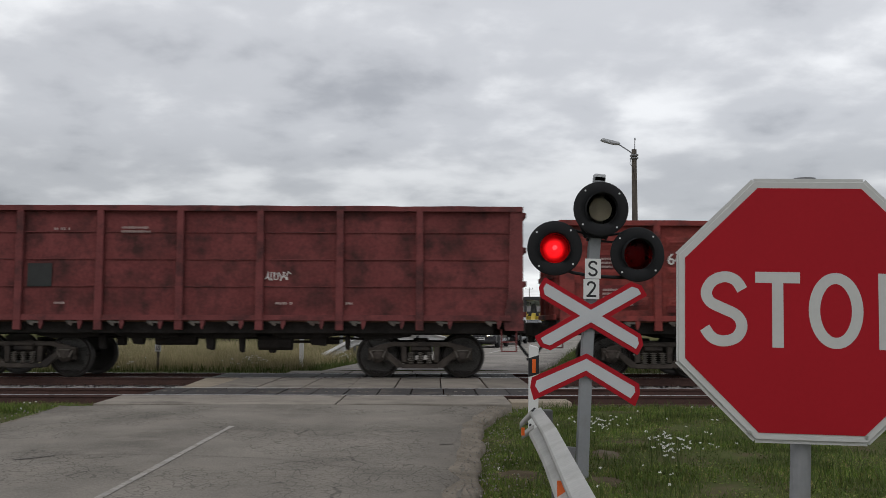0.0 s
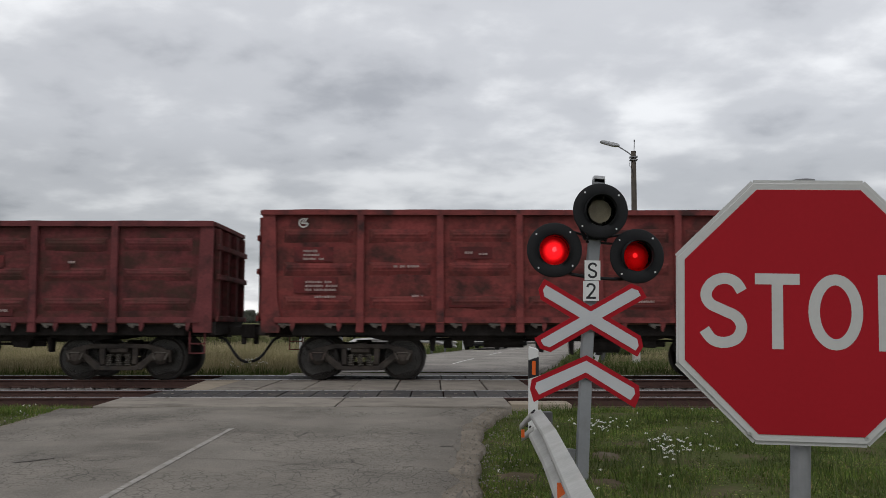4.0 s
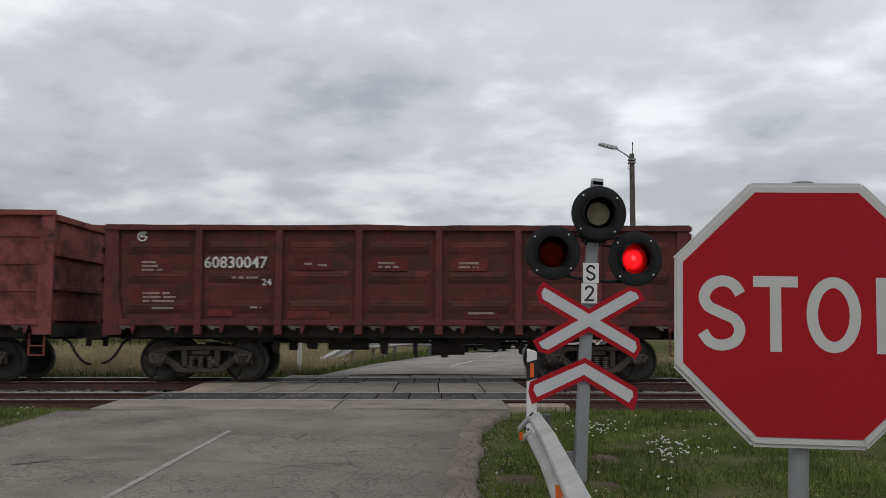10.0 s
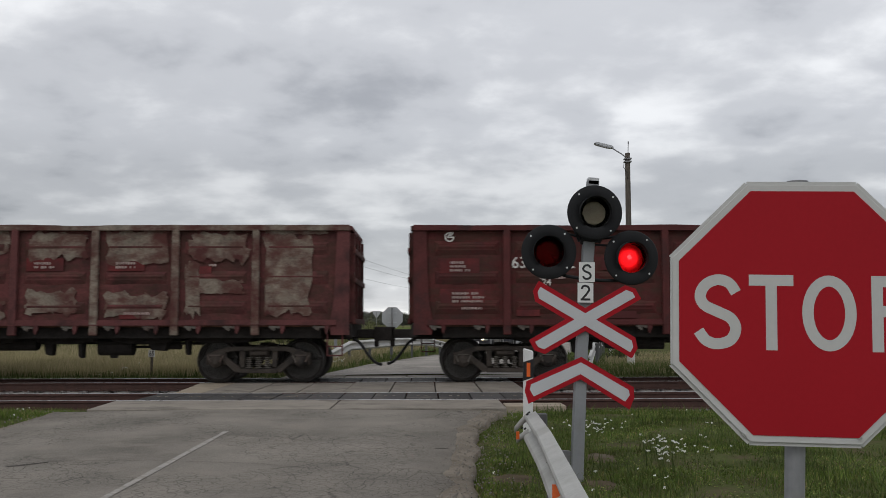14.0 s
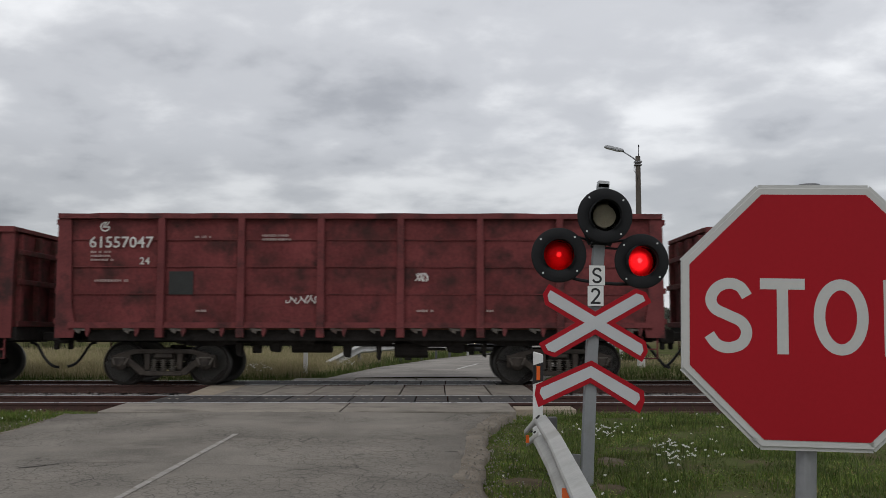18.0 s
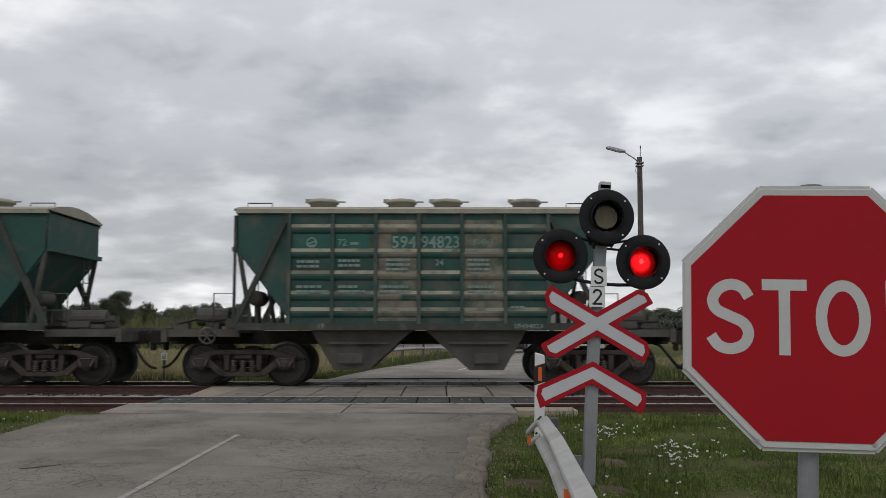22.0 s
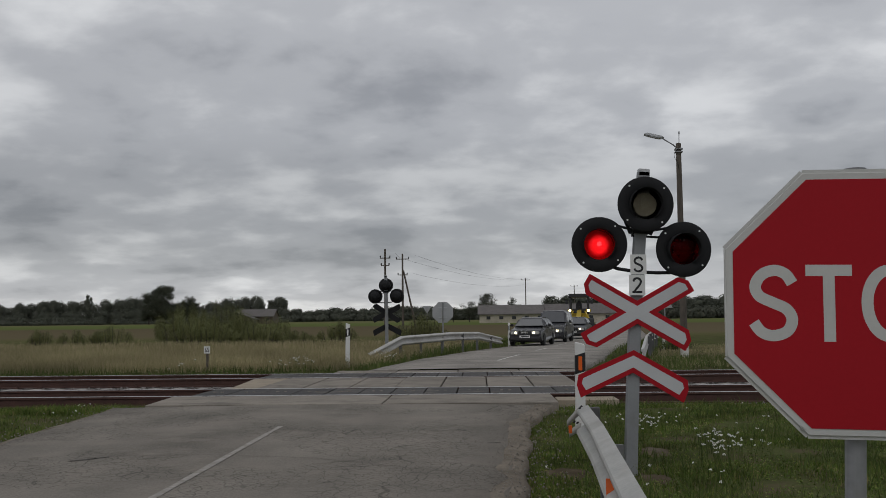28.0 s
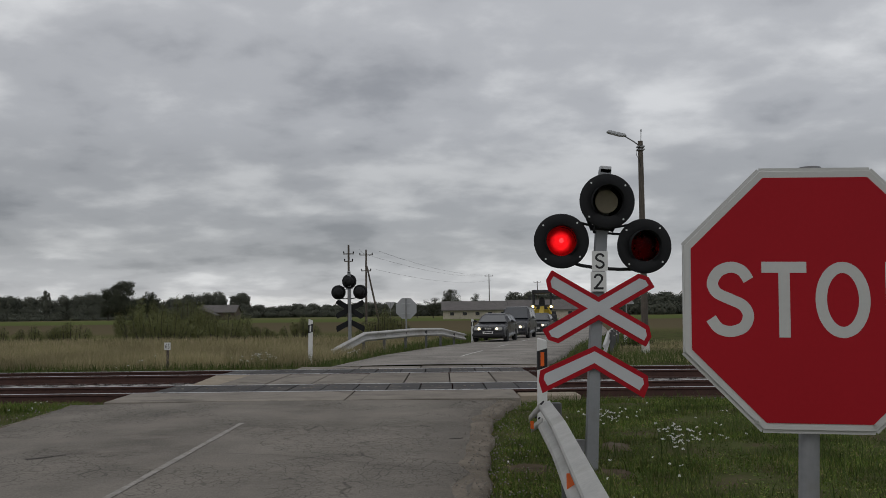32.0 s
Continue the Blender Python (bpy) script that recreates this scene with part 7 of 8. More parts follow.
def foliage(name, blobs, per, size, material, seed):
    """Many small leaf clusters in uneven, overlapping crowns. blobs: (x, y, z, rx, ry, rz)."""
    q = np.random.RandomState(seed)
    C, S, D = [], [], []
    for x, y, z, rx, ry, rz in blobs:
        n = int(per * rx * rz)
        d = q.normal(size=(n, 3)); d /= np.linalg.norm(d, axis=1)[:, None]
        rad = q.uniform(0.35, 1.0, n) ** 0.6
        wob = 1 + 0.28 * np.array([noise.noise(Vector(v * 2.1) + Vector((x, y, z))) for v in d])
        p = d * (rad * wob)[:, None] * (rx, ry, rz) + (x, y, z)
        C.append(p); D.append(d); S.append(q.uniform(0.5, 1.3, n) * size)
    C, S, N = np.concatenate(C), np.concatenate(S), np.concatenate(D)
    n = len(C)
    # leaves face outwards and up, with some disorder
    nm = N + (0, 0, 0.45) + 0.20 * q.normal(size=(n, 3))
    a = np.cross(nm, q.normal(size=(n, 3))); a /= np.linalg.norm(a, axis=1)[:, None]
    b = np.cross(nm, a); b /= np.linalg.norm(b, axis=1)[:, None]
    a, b = a * S[:, None], b * (S * 0.55)[:, None]
    V = np.stack([C - a, C + b * 1.0, C + a, C - b], 1)
    F = np.arange(n * 4).reshape(n, 4)
    return raw_mesh(name, V.reshape(-1, 3), F, material)


def bush(x, y, w, h, label, seed, material=None, name="bush"):
    """An upright shrub: a fan of stems, each with its own long, ragged tuft of leaves."""
    q = random.Random(seed)
    z = ground_z(x, y)
    root = thing(name, pose(x, y, z), label, "bush", "bushes beyond the track")
    bm = bmesh.new()
    blobs = []
    n = int(16 + 3 * w)
    for k in range(n):
        ax, ay = q.uniform(-1, 1) * w / 2, q.uniform(-0.5, 0.5) * w / 2
        hh = h * (1 - 0.6 * (abs(ax) / (w / 2)) ** 2) * q.uniform(0.65, 1.05)
        tube(bm, (ax * 0.75, ay * 0.75, -0.2), (ax, ay, hh * 0.85), 0.03, 5, 0.01)
        blobs.append((ax, ay, hh * 0.55, max(0.25, w * 0.075), max(0.25, w * 0.08), hh * 0.48))
    tagged(part("stem", bm, M_bark, root), kind="stuff")
    part("crown", foliage("crown", blobs, 2700 / max(0.6, (w / 4) ** 1.3), 0.013 + 0.0042 * w, material or M_willow, seed), None, root)
    return root


# willow scrub in the meadow
for k, (x, y, w, h) in enumerate(((-17.4, 34, 4.8, 2.5), (-15.6, 35, 4.8, 2.75), (-13.2, 36, 3.8, 2.0), (-15.6, 31, 4.6, 1.8), (-12.6, 32, 3.4, 1.35), (-21.8, 33, 3.0, 1.35), (-23.6, 32, 1.8, 1.1), (-8.6, 36, 2.6, 1.3), (-26.5, 34, 1.6, 1.15), (-10.8, 34, 2.2, 0.9))):
    bush(x, y, w, h, "green grey willow bush in the meadow", 40 + k)
for k, (x, y, w, h) in enumerate(((-3.1, 28, 2.1, 1.95), (-2.3, 29, 1.6, 1.5), (-3.9, 29, 1.4, 1.3))):
    bush(x, y, w, h, "green bush behind the far guard rail", 60 + k)
bush(7.7, 15.5, 1.4, 0.6, "weedy bush at the lamp pole", 66, M_weed)
bush(4.9, 8.9, 1.1, 0.45, "weedy bush at the lamp pole", 67, M_weed)


def tree(x, y, h, w, label, seed, material=None, low=0.18):
    q = random.Random(seed)
    z = ground_z(x, y)
    root = thing("tree", pose(x, y, z), label, "tree", "far trees")
    bm = bmesh.new()
    tube(bm, (0, 0, -0.5), (0, 0, h * 0.75), h * 0.025, 10, h * 0.008)
    blobs = [(0, 0, h * 0.55, w * 0.34, w * 0.34, h * 0.30), (w * 0.12, 0, h * 0.38, w * 0.3, w * 0.3, h * 0.2), (-w * 0.13, 0, h * 0.42, w * 0.3, w * 0.3, h * 0.2)]
    for k in range(34):
        a, u = q.uniform(0, 2 * math.pi), q.uniform(low, 0.93)
        shape = math.sqrt(max(0.05, 1 - ((u - 0.52) / 0.46) ** 2))
        r = w / 2 * shape * q.uniform(0.15, 0.85)
        px, py = r * math.cos(a), r * math.sin(a)
        tube(bm, (0, 0, h * max(0.1, u - 0.12)), (px, py, h * u), h * 0.008, 6, h * 0.003)
        blobs.append((px, py, h * u, w * q.uniform(0.11, 0.19), w * 0.16, h * q.uniform(0.07, 0.12)))
    part("trunk", bm, M_bark, root)
    part("crown", foliage("crown", blobs, 150, h * 0.017, material or M_dark_tree, seed), None, root)


# the far wood's edge, crown by crown, as one mass; distances in metres
def wood(x0, x1, y, h0, h1, seed, label, step=4.2, depth=24, per=60, size=0.5):
    q = random.Random(seed)
    blobs = []
    x = x0
    while x < x1:
        hh = q.uniform(h0, h1) * (0.86 + 0.22 * noise.noise((x * 0.035, seed, 0)))
        yy = y + q.uniform(0, depth)
        z = ground_z(0, yy)
        w = q.uniform(0.75, 1.25) * step
        blobs += [(x, yy, z + hh * 0.70, w * 0.8, w * 0.8, hh * 0.30), (x + q.uniform(-1, 1), yy - 2, z + hh * 0.28, w * 1.1, w, hh * 0.36)]
        x += step * q.uniform(0.4, 0.8)
    ob = new("woods", foliage("woods", blobs, per, size, M_forest, seed))
    tagged(ob, label, "woods", kind="stuff")


wood(-250, -84, 370, 11.0, 13.4, 3, "dark mixed wood along the far edge of the fields", 4.2, 24, 190, 0.32)
wood(-290, -150, 345, 2.6, 4.2, 4, "low scrub at the foot of the wood", 3.2, 10, 90, 0.26)
wood(-152, -80, 352, 2.4, 3.8, 9, "low scrub at the foot of the wood", 3.2, 8, 90, 0.26)
wood(-150, 40, 520, 8.0, 10.5, 5, "distant wood on the horizon", 5, 30, 110, 0.45)
wood(40, 240, 480, 12, 17, 6, "dark wood behind the farm", 5, 30, 40, 0.6)
wood(70, 200, 300, 8.0, 10.5, 8, "dark wood behind the farm", 4.2, 20)
tree(-124.5, 330, 15.2, 15, "large dark spreading oak standing before the wood", 11)
tree(-131, 335, 10.5, 9, "dark oak standing before the wood", 12)
tree(-116, 338, 11.5, 9, "dark oak standing before the wood", 16)
tree(-84, 345, 10.5, 6, "thin pale topped tree at the wood's edge", 13, M_forest)
tree(2.3, 225, 8.3, 7.5, "dark broad tree behind the barn", 14)
tree(-2.5, 228, 6.0, 6, "dark tree behind the barn", 17)
tree(9.5, 240, 7.2, 4, "slim tree behind the barn", 15, M_forest)
tree(-7, 232, 4.6, 6, "low dark tree behind the barn", 18)
tree(-164, 355, 13.2, 4, "slim tree rising above the wood", 19, M_forest)

# ---- farm buildings ----
M_roofslate = mat("grey_fibre_cement_roof", (0.125, 0.115, 0.11), 0.9, 0, 0.2, 0.5, 6, 0.2, dirt=(0.08, 0.07, 0.065), dirt_amount=0.4)
M_render = mat("pale_plaster", (0.42, 0.38, 0.31), 0.95, 0, 0.15, 0.6, 6, 0.1, dirt=(0.25, 0.22, 0.18), dirt_amount=0.3)
M_hole = mat("dark_window_glass", (0.02, 0.022, 0.025), 0.2, 0, 0.1)
M_brickwall = mat("brown_boards", (0.10, 0.075, 0.06), 0.9, 0, 0.2, 2, 8, 0.1)


def barn(x, y, length, depth, eave, ridge, label, name="barn", wall=None, windows=0, turn=0.0):
    z = ground_z(x, y)
    root = thing(name, pose(x, y, z, 0, 0, turn), label, "farm building", "farm buildings")
    bm = bmesh.new()
    plate(bm, [(-depth / 2, -0.3), (depth / 2, -0.3), (depth / 2, eave), (0, ridge - 0.12), (-depth / 2, eave)], "x", -length / 2, length / 2)
    part("wall", bm, wall or M_render, root, "pale plastered walls")
    for s in (-1, 1):
        bm = bmesh.new()
        plate(bm, [(s * (depth / 2 + 0.5), eave - 0.15), (s * (depth / 2 + 0.5), eave + 0.02), (0, ridge + 0.1), (0, ridge - 0.08)][::-s], "x", -length / 2 - 0.4, length / 2 + 0.4)
        part("roof", bm, M_roofslate, root, "grey weathered roof slope")
    for k in range(windows):
        bm = bmesh.new()
        wx = -length / 2 + (k + 0.7) * length / windows
        box(bm, (wx, -depth / 2 - 0.01, eave * 0.58), (0.9, 0.08, 0.7))
        wi = part("window", bm, M_hole, root, "small dark stable window")
        bm = bmesh.new(); box(bm, (wx, -depth / 2 - 0.06, eave * 0.58 - 0.4), (1.1, 0.14, 0.08))
        part("sill", bm, M_render, wi)
    return root


barn(7.4, 190, 14.4, 11, 2.0, 4.0, "long low cow barn with pale walls and a grey roof", windows=5)
barn(26.5, 191, 22, 11, 2.0, 4.2, "long low cow barn with pale walls and a grey roof", windows=6)
barn(-69.2, 262, 11.0, 8, 2.4, 4.6, "old grey wooden farmhouse half hidden by bushes", "farmhouse", M_brickwall, 2)
barn(-71.5, 255, 5, 6, 1.6, 2.9, "small dark shed before the farmhouse", "shed", M_brickwall, turn=90)


# ---- power line ----
def power_pole(x, y, h, label, arms, brace=False):
    z = ground_z(x, y)
    root = thing("power_pole", pose(x, y, z), label, "power pole", "power poles")
    bm = bmesh.new(); tube(bm, (0, 0, -0.6), (0, 0, h), 0.15, 10, 0.10)
    part("pole", bm, M_wood, root)
    if brace:
        bm = bmesh.new(); tube(bm, (1.7, 0, -0.4), (0.1, 0, h * 0.78), 0.13, 10, 0.10)
        part("strut", bm, M_wood, root)
    for u, w in arms:
        bm = bmesh.new(); box(bm, (0, 0, h * u), (w, 0.10, 0.10))
        a = part("cross_arm", bm, M_wood, root)
        for s in (-1, 1):
            bm = bmesh.new(); lathe(bm, [(0.03, 0.0), (0.07, 0.05), (0.05, 0.10), (0.08, 0.14), (0.03, 0.22)], 10, Matrix.Rotation(math.pi / 2, 4, "X"))
            part("insulator", bm, M_black, a, at=pose(s * w * 0.46, 0, h * u + 0.05))
    return root


power_pole(-9.75, 75, 8.7, "tall wooden power pole with insulators behind the crossing", ((0.89, 1.1), (0.80, 0.9)))
power_pole(-9.0, 88, 9.1, "braced wooden power pole with a cross-arm", ((0.93, 1.6), (0.72, 1.2)), True)
power_pole(11.5, 200, 10.7, "distant wooden power pole before the barn", ((0.96, 2.0),))
power_pole(26.4, 230, 10.0, "distant wooden power pole behind the barn", ((0.96, 2.0),))


def wire(a, b, sag, label):
    bm = bmesh.new()
    pts = [Vector(a).lerp(Vector(b), k / 12) - Vector((0, 0, sag * 4 * (k / 12) * (1 - k / 12))) for k in range(13)]
    pipe(bm, pts, 0.013, 4)
    ob = new("power_line", mesh_of(bm, "power_line", M_ink))
    tagged(ob, label, "cable", "power lines")


for dz, dx in ((0.0, 0.9), (-0.3, -0.9), (-2.2, 0.6)):
    wire((-8.35 + dx, 88, 9.2 + dz), (11.7 + dx * 0.6, 200, 11.4 + dz * 0.6), 1.0, "thin black power line sagging between poles")
wire((-9.45 + 0.8, 75, 8.5), (-8.35 - 0.8, 88, 8.9), 0.1, "short black power line between two poles")

# distant road signs
for x, y, label in ((-4.6, 62, "back of a triangular yield sign on a thin post"), (9.5, 26, "back of a triangular warning sign on a thin post")):
    z = ground_z(x, y)
    r_ = thing("warning_sign", pose(x, y, z, 0, 0, 180), label, "road sign")
    bm = bmesh.new(); plate(bm, [(0, 2.45), (-0.42, 1.75), (0.42, 1.75)] if x > 0 else [(0, 1.75), (0.42, 2.45), (-0.42, 2.45)], "y", -0.01, 0.0)
    part("sign_plate", bm, M_signback, r_, "grey sheet back of the sign")
    bm = bmesh.new(); tube(bm, (0, 0.03, -0.3), (0, 0.03, 2.4), 0.03, 8)
    part("post", bm, M_galvdull, r_)


# ---- vehicles waiting beyond the crossing ----
def car_paint(name, c, metal=0.0):
    m = mat(name, c, 0.3, metal, 0.08, 2, 60, 0.0, spec=0.5)
    m.node_tree.nodes["Principled BSDF"].inputs["Coat Weight"].default_value = 0.15
    return m


# grey base colour stands in for part of the sky reflected in the glass
M_glass = mat("sky_greyed_car_glass", (0.075, 0.078, 0.083), 0.16, 0, 0.1, 3, 30, 0.0, spec=0.8)
M_tyre = mat("tyre_rubber", (0.02, 0.02, 0.02), 0.9, 0, 0.2)
M_rim = mat("wheel_rim", (0.35, 0.35, 0.36), 0.4, 0.7, 0.1)
M_head = glow("lit_headlamp", (1.0, 0.86, 0.55), 5.0)
M_headglass = mat("headlamp_glass", (0.5, 0.5, 0.48), 0.15, 0.3, 0.1)
M_trim = mat("black_plastic_trim", (0.02, 0.02, 0.022), 0.6, 0, 0.2)
M_chrome = mat("chrome", (0.6, 0.6, 0.6), 0.15, 1.0, 0.05)


def car(x, y, turn, label, paint_m, L=4.5, Wd=1.73, Ht=1.42, van=False, kind="car"):
    """A vehicle whose front looks along -y of its own space."""
    root = thing(kind, pose(x, y, lerp_list(y, ROAD_Z) + 0.02, 0, 0, turn), label, "van" if van else "car", "waiting vehicles")
    f, r = -L / 2, L / 2
    hood = 0.82 if not van else 0.98
    belt = 0.92 if not van else 1.08
    bm = bmesh.new()
    prof = [(f, 0.30), (f - 0.02, 0.46), (f + 0.03, 0.66), (f + 0.22, hood - 0.05), (f + 1.15, hood + 0.08), (f + 1.35, belt + 0.02), (r - 0.15, belt + 0.04), (r, belt - 0.1), (r + 0.02, 0.5), (r - 0.05, 0.28), (f + 1.2, 0.20), (f + 0.2, 0.20)]
    plate(bm, prof, "x", -Wd / 2, Wd / 2)
    for v in bm.verts:
        if v.co.z > 0.6:
            v.co.x *= 0.96
        if v.co.y < f + 0.12:
            v.co.x *= 0.90
    soften(bm, 0.10, 3)
    body = part("body", bm, paint_m, root)
    bm = bmesh.new()
    ws = f + 1.25
    cab = [(ws, belt - 0.02), (ws + (0.72 if not van else 0.62), Ht - 0.05), (ws + 1.0, Ht), (r - (0.95 if not van else 0.25), Ht), (r - (0.45 if not van else 0.10), Ht - 0.1), (r - 0.10, belt - 0.02)]
    plate(bm, cab, "x", -Wd / 2 * 0.95, Wd / 2 * 0.95)
    for v in bm.verts:
        if v.co.z > belt + 0.1:
            v.co.x *= 0.76 if not van else 0.84
    soften(bm, 0.09, 3)
    part("roof", bm, paint_m, root, "roof and pillars")
    # windscreen and side windows, a little proud
    bm = bmesh.new()
    a, b = Vector((0, ws + 0.03, belt + 0.06)), Vector((0, ws + (0.66 if not van else 0.56), Ht - 0.11))
    nrm = Vector((0, -(b - a).z, (b - a).y)).normalized()
    k = 0.76 if not van else 0.84
    w0, w1 = Wd / 2 * 0.82, Wd / 2 * 0.95 * k * 0.84
    vs = [bm.verts.new(p + nrm * 0.022) for p in (a + Vector((-w0, 0, 0)), a + Vector((w0, 0, 0)), b + Vector((w1, 0, 0)), b + Vector((-w1, 0, 0)))]
    vs2 = [bm.verts.new(v.co - nrm * 0.03) for v in vs]
    bm.faces.new(vs); bm.faces.new(vs2[::-1])
    for i in range(4):
        bm.faces.new((vs[i], vs2[i], vs2[(i + 1) % 4], vs[(i + 1) % 4]))
    bmesh.ops.recalc_face_normals(bm, faces=bm.faces)
    part("windscreen", bm, M_glass, root, "windscreen with the sky's reflection greyed into its colour")
    for s in (-1, 1):
        for y0, y1 in ((ws + 0.62, ws + 1.45), (ws + 1.52, r - 0.75)):
            bm = bmesh.new()
            xa, xb = s * (Wd / 2 * 0.95 + 0.004), s * (Wd / 2 * 0.95 * k + 0.012)
            vs = [bm.verts.new(p) for p in ((xa, y0, belt + 0.08), (xa, y1, belt + 0.08), (xb, y1 - 0.05, Ht - 0.12), (xb, y0 + 0.22, Ht - 0.12))]
            vs2 = [bm.verts.new(v.co - Vector((s * 0.03, 0, 0))) for v in vs]
            bm.faces.new(vs); bm.faces.new(vs2[::-1])
            for i in range(4):
                bm.faces.new((vs[i], vs2[i], vs2[(i + 1) % 4], vs[(i + 1) % 4]))
            bmesh.ops.recalc_face_normals(bm, faces=bm.faces)
            part("side_window", bm, M_glass, root)
        bm = bmesh.new(); box(bm, (s * (Wd / 2 + 0.09), ws + 0.45, belt + 0.10), (0.17, 0.10, 0.13)); soften(bm, 0.03, 2)
        part("wing_mirror", bm, paint_m, root)
        bm = bmesh.new(); box(bm, (s * (Wd / 2 - 0.36), f + 0.035, 0.655), (0.40, 0.12, 0.14)); soften(bm, 0.03, 2)
        hl = part("headlight", bm, M_headglass, root, "lit headlight")
        bm = bmesh.new(); tube(bm, (s * (Wd / 2 - 0.42), f - 0.03, 0.655), (s * (Wd / 2 - 0.42), f - 0.022, 0.655), 0.062, 14)
        part("lamp", bm, M_head, hl, "glowing low beam")
        for y0 in (f + 0.82, r - 0.85):
            bm = bmesh.new(); lathe(bm, [(0.2, -0.1), (0.29, -0.1), (0.315, -0.07), (0.315, 0.07), (0.29, 0.1), (0.2, 0.1)], 24, Matrix.Rotation(math.pi / 2, 4, "Z"))
            wh = part("wheel", bm, M_tyre, root, "", pose(s * (Wd / 2 - 0.10), y0, 0.315))
            bm = bmesh.new(); lathe(bm, [(0.2, -0.085), (0.19, -0.105), (0.05, -0.10)], 20, Matrix.Rotation(math.pi / 2 * -s, 4, "Z"))
            part("rim", bm, M_rim, wh)
    bm = bmesh.new(); box(bm, (0, f + 0.0, 0.665), (0.66, 0.08, 0.15)); soften(bm, 0.02)
    gr = part("grille", bm, M_trim, root, "black radiator grille")
    bm = bmesh.new()
    for q in range(4):
        tube(bm, (-0.12 + q * 0.08, f - 0.045, 0.67), (-0.12 + q * 0.08, f - 0.038, 0.67), 0.045, 14)
    box(bm, (0, f - 0.04, 0.745), (0.68, 0.02, 0.02))
    part("badge", bm, M_chrome, gr)
    bm = bmesh.new(); box(bm, (0, f + 0.02, 0.36), (Wd * 0.86, 0.14, 0.12)); soften(bm, 0.03)
    part("bumper", bm, M_trim, root, "dark bumper")
    bm = bmesh.new(); box(bm, (0, f - 0.04, 0.47), (0.52, 0.015, 0.11))
    npl = part("registration_plate", bm, M_white, root)
    bm = bmesh.new(); box(bm, (0.02, f - 0.0495, 0.47), (0.40, 0.004, 0.05))
    part("plate_bar", bm, M_ink, npl)
    return root


car(2.85, 26.6, -13, "dark grey estate car with lit headlights waiting at the crossing", car_paint("graphite_paint", (0.013, 0.0125, 0.017)))
car(4.55, 33.4, -13, "dark grey high roof van with lit headlights waiting behind a car", car_paint("grey_van_paint", (0.03, 0.031, 0.037)), 4.4, 1.78, 1.82, True, "van")
car(6.65, 41.2, -12, "black saloon car with lit headlights waiting in the queue", car_paint("black_paint", (0.015, 0.016, 0.018)), 4.5, 1.76, 1.45)


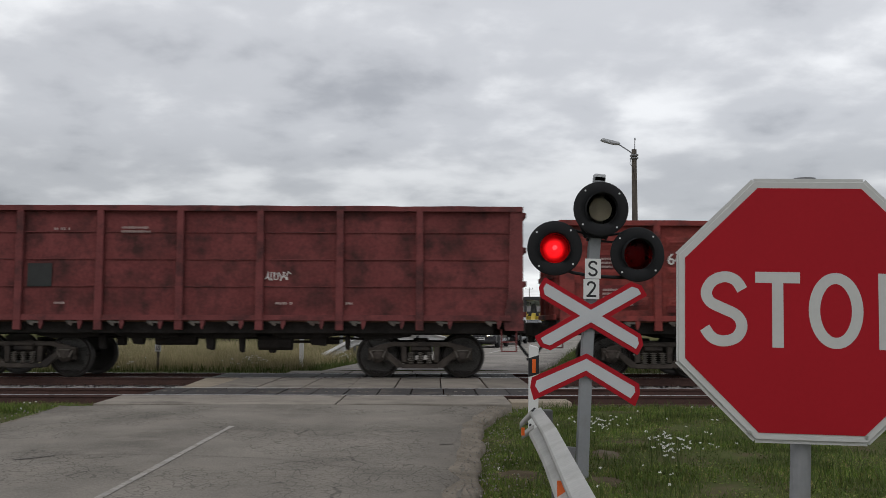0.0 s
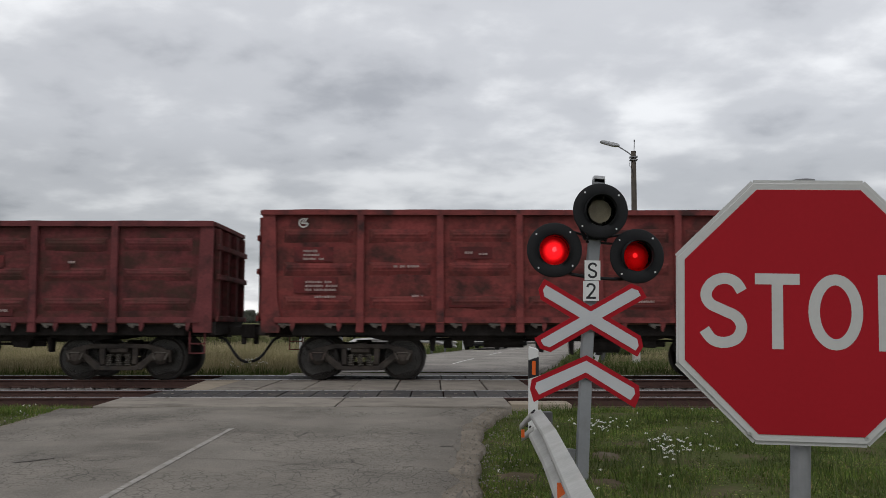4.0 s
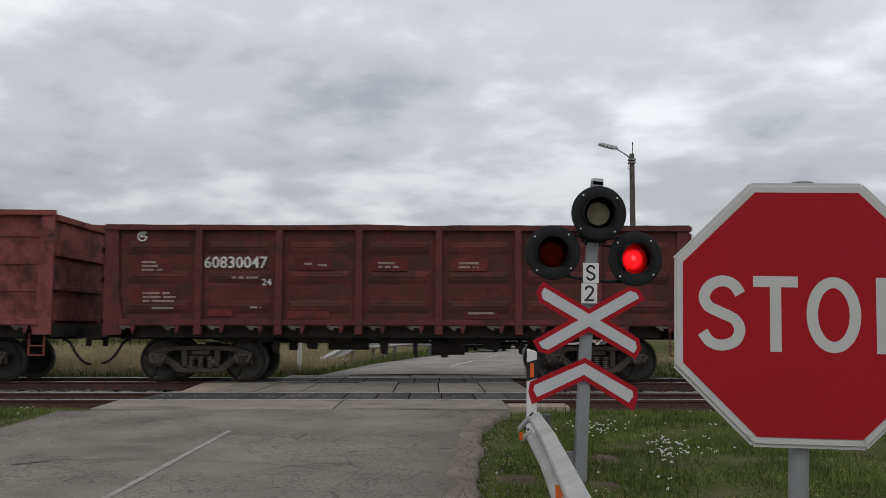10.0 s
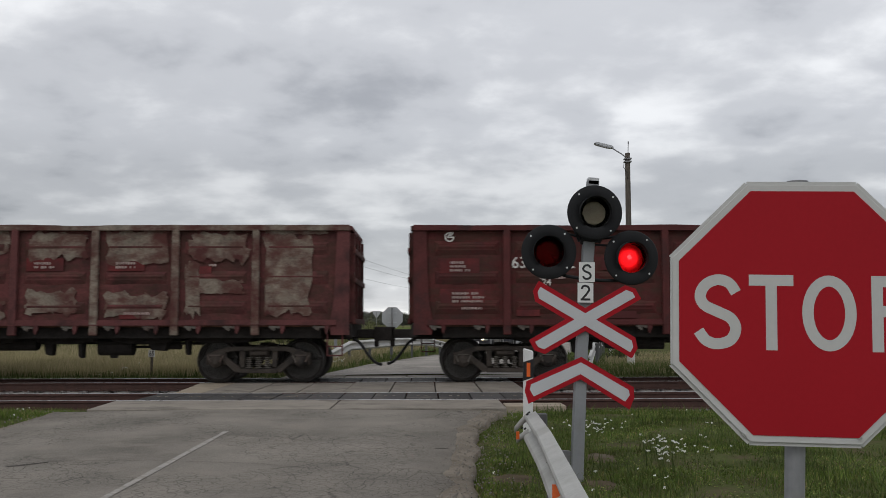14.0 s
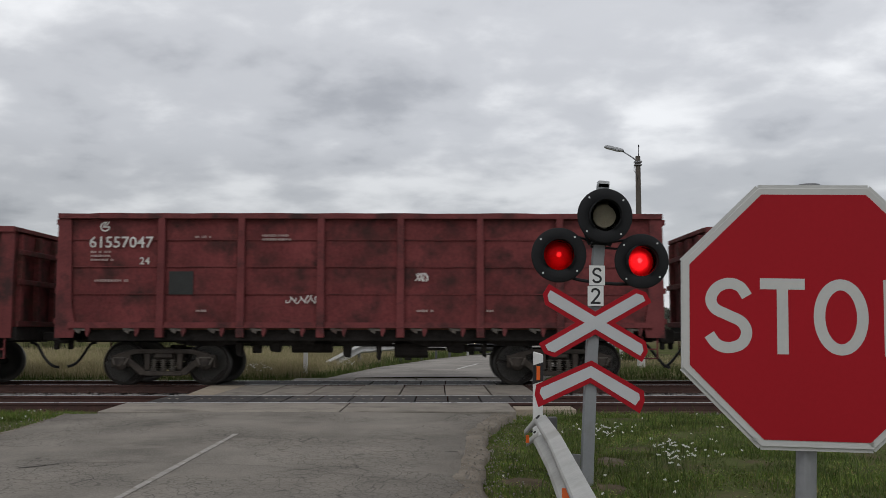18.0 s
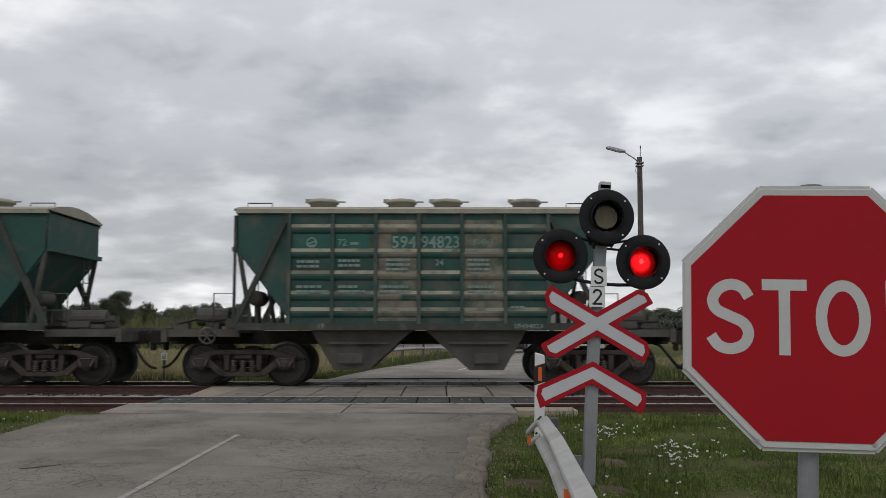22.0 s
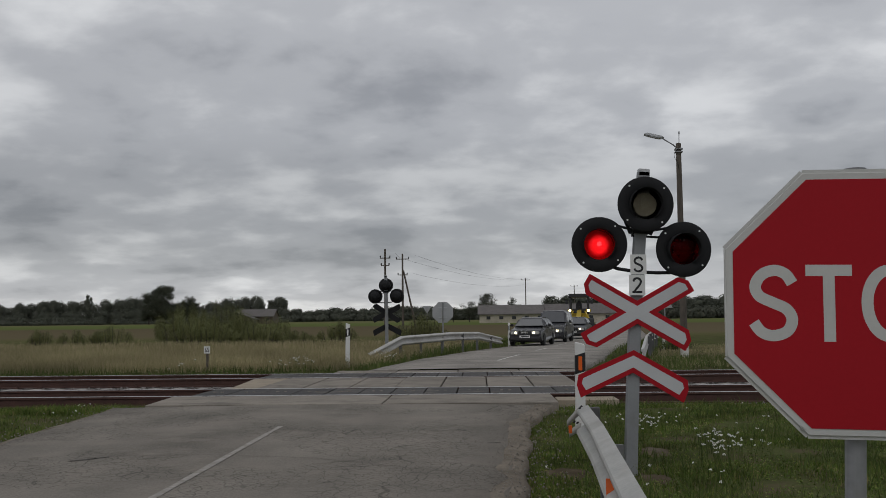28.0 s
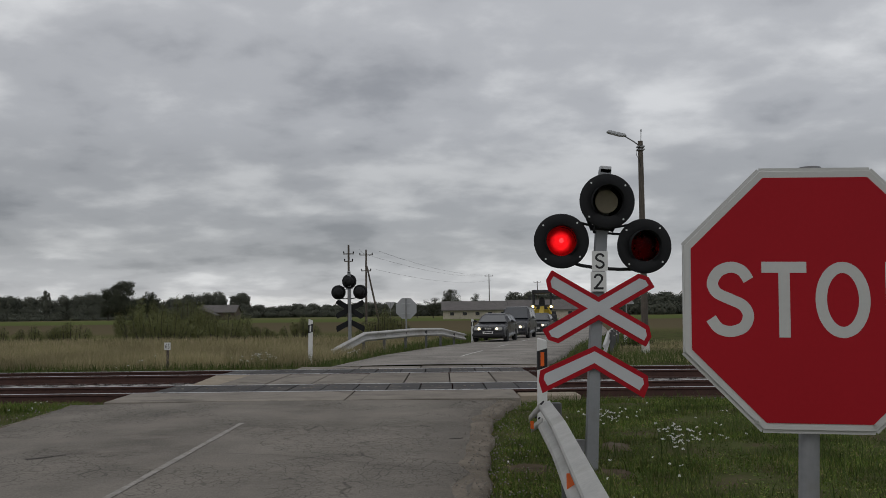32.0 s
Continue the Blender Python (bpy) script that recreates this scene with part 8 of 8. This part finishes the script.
def grader(x, y, turn):
    M_yel = mat("yellow_machine_paint", (0.42, 0.30, 0.02), 0.5, 0, 0.1, 2, 30, 0.05, dirt=(0.2, 0.15, 0.05), dirt_amount=0.2)
    M_cab = mat("dark_cab_frame", (0.02, 0.02, 0.022), 0.5, 0, 0.1)
    root = thing("road_grader", pose(x, y, lerp_list(y, ROAD_Z) + 0.02, 0, 0, turn), "yellow road grader with a black cab and lit lamps", "construction vehicle", "waiting vehicles")
    for s in (-1, 1):
        for yy in (-3.6, 2.2, 3.6):
            bm = bmesh.new(); lathe(bm, [(0.3, -0.2), (0.6, -0.2), (0.65, -0.12), (0.65, 0.12), (0.6, 0.2), (0.3, 0.2)], 24, Matrix.Rotation(math.pi / 2, 4, "Z"))
            w = part("wheel", bm, M_tyre, root, "large black tyre", pose(s * 1.0, yy, 0.65))
            bm = bmesh.new(); lathe(bm, [(0.3, -0.16), (0.25, -0.18), (0.1, -0.15)], 20, Matrix.Rotation(-math.pi / 2 * s, 4, "Z"))
            part("rim", bm, M_yel, w)
    bm = bmesh.new(); plate(bm, [(-3.8, 1.0), (-3.8, 1.35), (-0.6, 2.0), (0.6, 2.0), (0.6, 1.6), (-0.8, 1.6)], "x", -0.18, 0.18); soften(bm, 0.03)
    part("frame", bm, M_yel, root, "yellow arched frame")
    bm = bmesh.new(); box(bm, (0, 2.9, 1.45), (1.3, 2.9, 1.0)); soften(bm, 0.08, 2)
    part("engine_cover", bm, M_yel, root, "yellow engine cover")
    bm = bmesh.new(); box(bm, (0, 0.4, 1.5), (1.5, 1.5, 0.5)); soften(bm, 0.05)
    part("cab_base", bm, M_yel, root)
    for sx in (-1, 1):
        for yy in (-0.35, 1.2):
            bm = bmesh.new(); box(bm, (sx * 0.76, yy, 2.45), (0.16, 0.14, 1.6))
            part("cab_post", bm, M_cab, root)
    bm = bmesh.new(); box(bm, (0, 0.4, 3.28), (1.78, 1.8, 0.30)); soften(bm, 0.03)
    part("cab_roof", bm, M_cab, root, "black cab roof")
    bm = bmesh.new(); box(bm, (0, -0.36, 1.95), (1.5, 0.06, 0.35))
    part("cab_panel", bm, M_cab, root)
    bm = bmesh.new(); box(bm, (0, 1.2, 1.9), (1.5, 0.05, 0.3))
    part("cab_panel", bm, M_cab, root)
    bm = bmesh.new(); plate(bm, [(-0.35, 2.05), (0.25, 2.05), (0.2, 2.62), (0.08, 2.8), (-0.12, 2.8), (-0.28, 2.62)], "y", 0.7, 0.86); soften(bm, 0.03)
    part("seat", bm, M_cab, root, "dark operator's seat")
    bm = bmesh.new(); tube(bm, (0, 0.05, 1.75), (0, -0.1, 2.35), 0.05, 8)
    part("steering_column", bm, M_cab, root)
    bm = bmesh.new(); tube(bm, (0.55, 0.4, 3.5), (0.55, 0.4, 4.0), 0.03, 8)
    part("beacon_pole", bm, M_cab, root)
    bm = bmesh.new(); box(bm, (0, -2.0, 0.55), (3.0, 0.12, 0.55), Matrix.Rotation(radians(20), 3, "Z")); box(bm, (0, -1.8, 0.95), (0.9, 0.7, 0.12))
    part("blade", bm, M_trim, root, "dark grader blade")
    for s in (-1, 1):
        bm = bmesh.new(); box(bm, (s * 1.08, -0.4, 2.72), (0.2, 0.12, 0.36)); box(bm, (s * 0.88, -0.38, 2.85), (0.3, 0.05, 0.05))
        part("mirror", bm, M_cab, root)
        bm = bmesh.new(); box(bm, (s * 0.80, -0.6, 1.95), (0.42, 0.22, 0.24)); soften(bm, 0.03)
        hl = part("headlamp", bm, M_yel, root)
        bm = bmesh.new(); tube(bm, (s * 0.80, -0.74, 1.96), (s * 0.80, -0.72, 1.96), 0.11, 14)
        part("lamp", bm, M_head, hl, "glowing lamp")
        bm = bmesh.new(); tube(bm, (s * 0.5, -0.9, 1.9), (s * 0.9, -2.2, 1.2), 0.06, 8)
        part("lift_cylinder", bm, M_yel, root)


grader(8.9, 59.5, -8)


# ---- what moves ----
def travelled(t):
    """Metres that the train has come along the track."""
    return 11.62 + 12.0018 * t + 0.01108 * t * t


def blink_rows(rise, fall):
    """Each period of 1.0319 s: half lit just before `rise`, lit until `fall`, half lit while it cools, then dark.
    Faces by angle: 0 dark, 120 half lit, 240 lit; a change takes a fifteenth of a second."""
    events = []
    for k in range(-2, 33):
        t0 = k * 1.0319
        events += [(rise + t0 - 0.05, 120), (rise + t0, 240), (fall + t0, 120), (fall + t0 + 0.15, 0)]
    before = [a for t, a in events if t <= 0]
    angle = before[-1]
    rows = [(0.0, angle)]
    for t, a in events:
        n = round(t * FPS)
        # no change is halfway through on a full second
        if (n + 1) % FPS == 0:
            n -= 1
        if 0 < n < 32 * FPS - 2:
            rows += [(n / FPS, angle), ((n + 1) / FPS, (angle + a) / 2), ((n + 2) / FPS, a)]
            angle = a
    return rows + [(32.0, angle)]


def motions():
    lead = [0.5 * k for k in range(65)]
    for (w, middle), (style, _, _), wheels in zip(WAGONS, TRAIN, WHEELS):
        walk(w, [(t, pose(middle - travelled(t), TRACK_Y, 0)) for t in lead])
        seen = [k / 30 for k in range(961) if abs(middle - travelled(k / 30)) < 18]
        times = sorted({0.0, 32.0, *seen})
        for o in wheels:
            x = o.location.x
            rows = []
            for t in times:
                tt = min(max(t, seen[0]), seen[-1]) if seen else 0.0
                rows.append((t, pose(x, 0, 0.478, 0, -math.degrees(travelled(tt) / 0.478) % 360, 0)))
            walk(o, rows)
    for key, rise, fall in (("left", 0.825, 1.345), ("right", 0.285, 0.752)):
        walk(TURNERS[key], [(t, pose(0, 0.16, 0, 0, 0, a)) for t, a in blink_rows(rise, fall)])


motions()
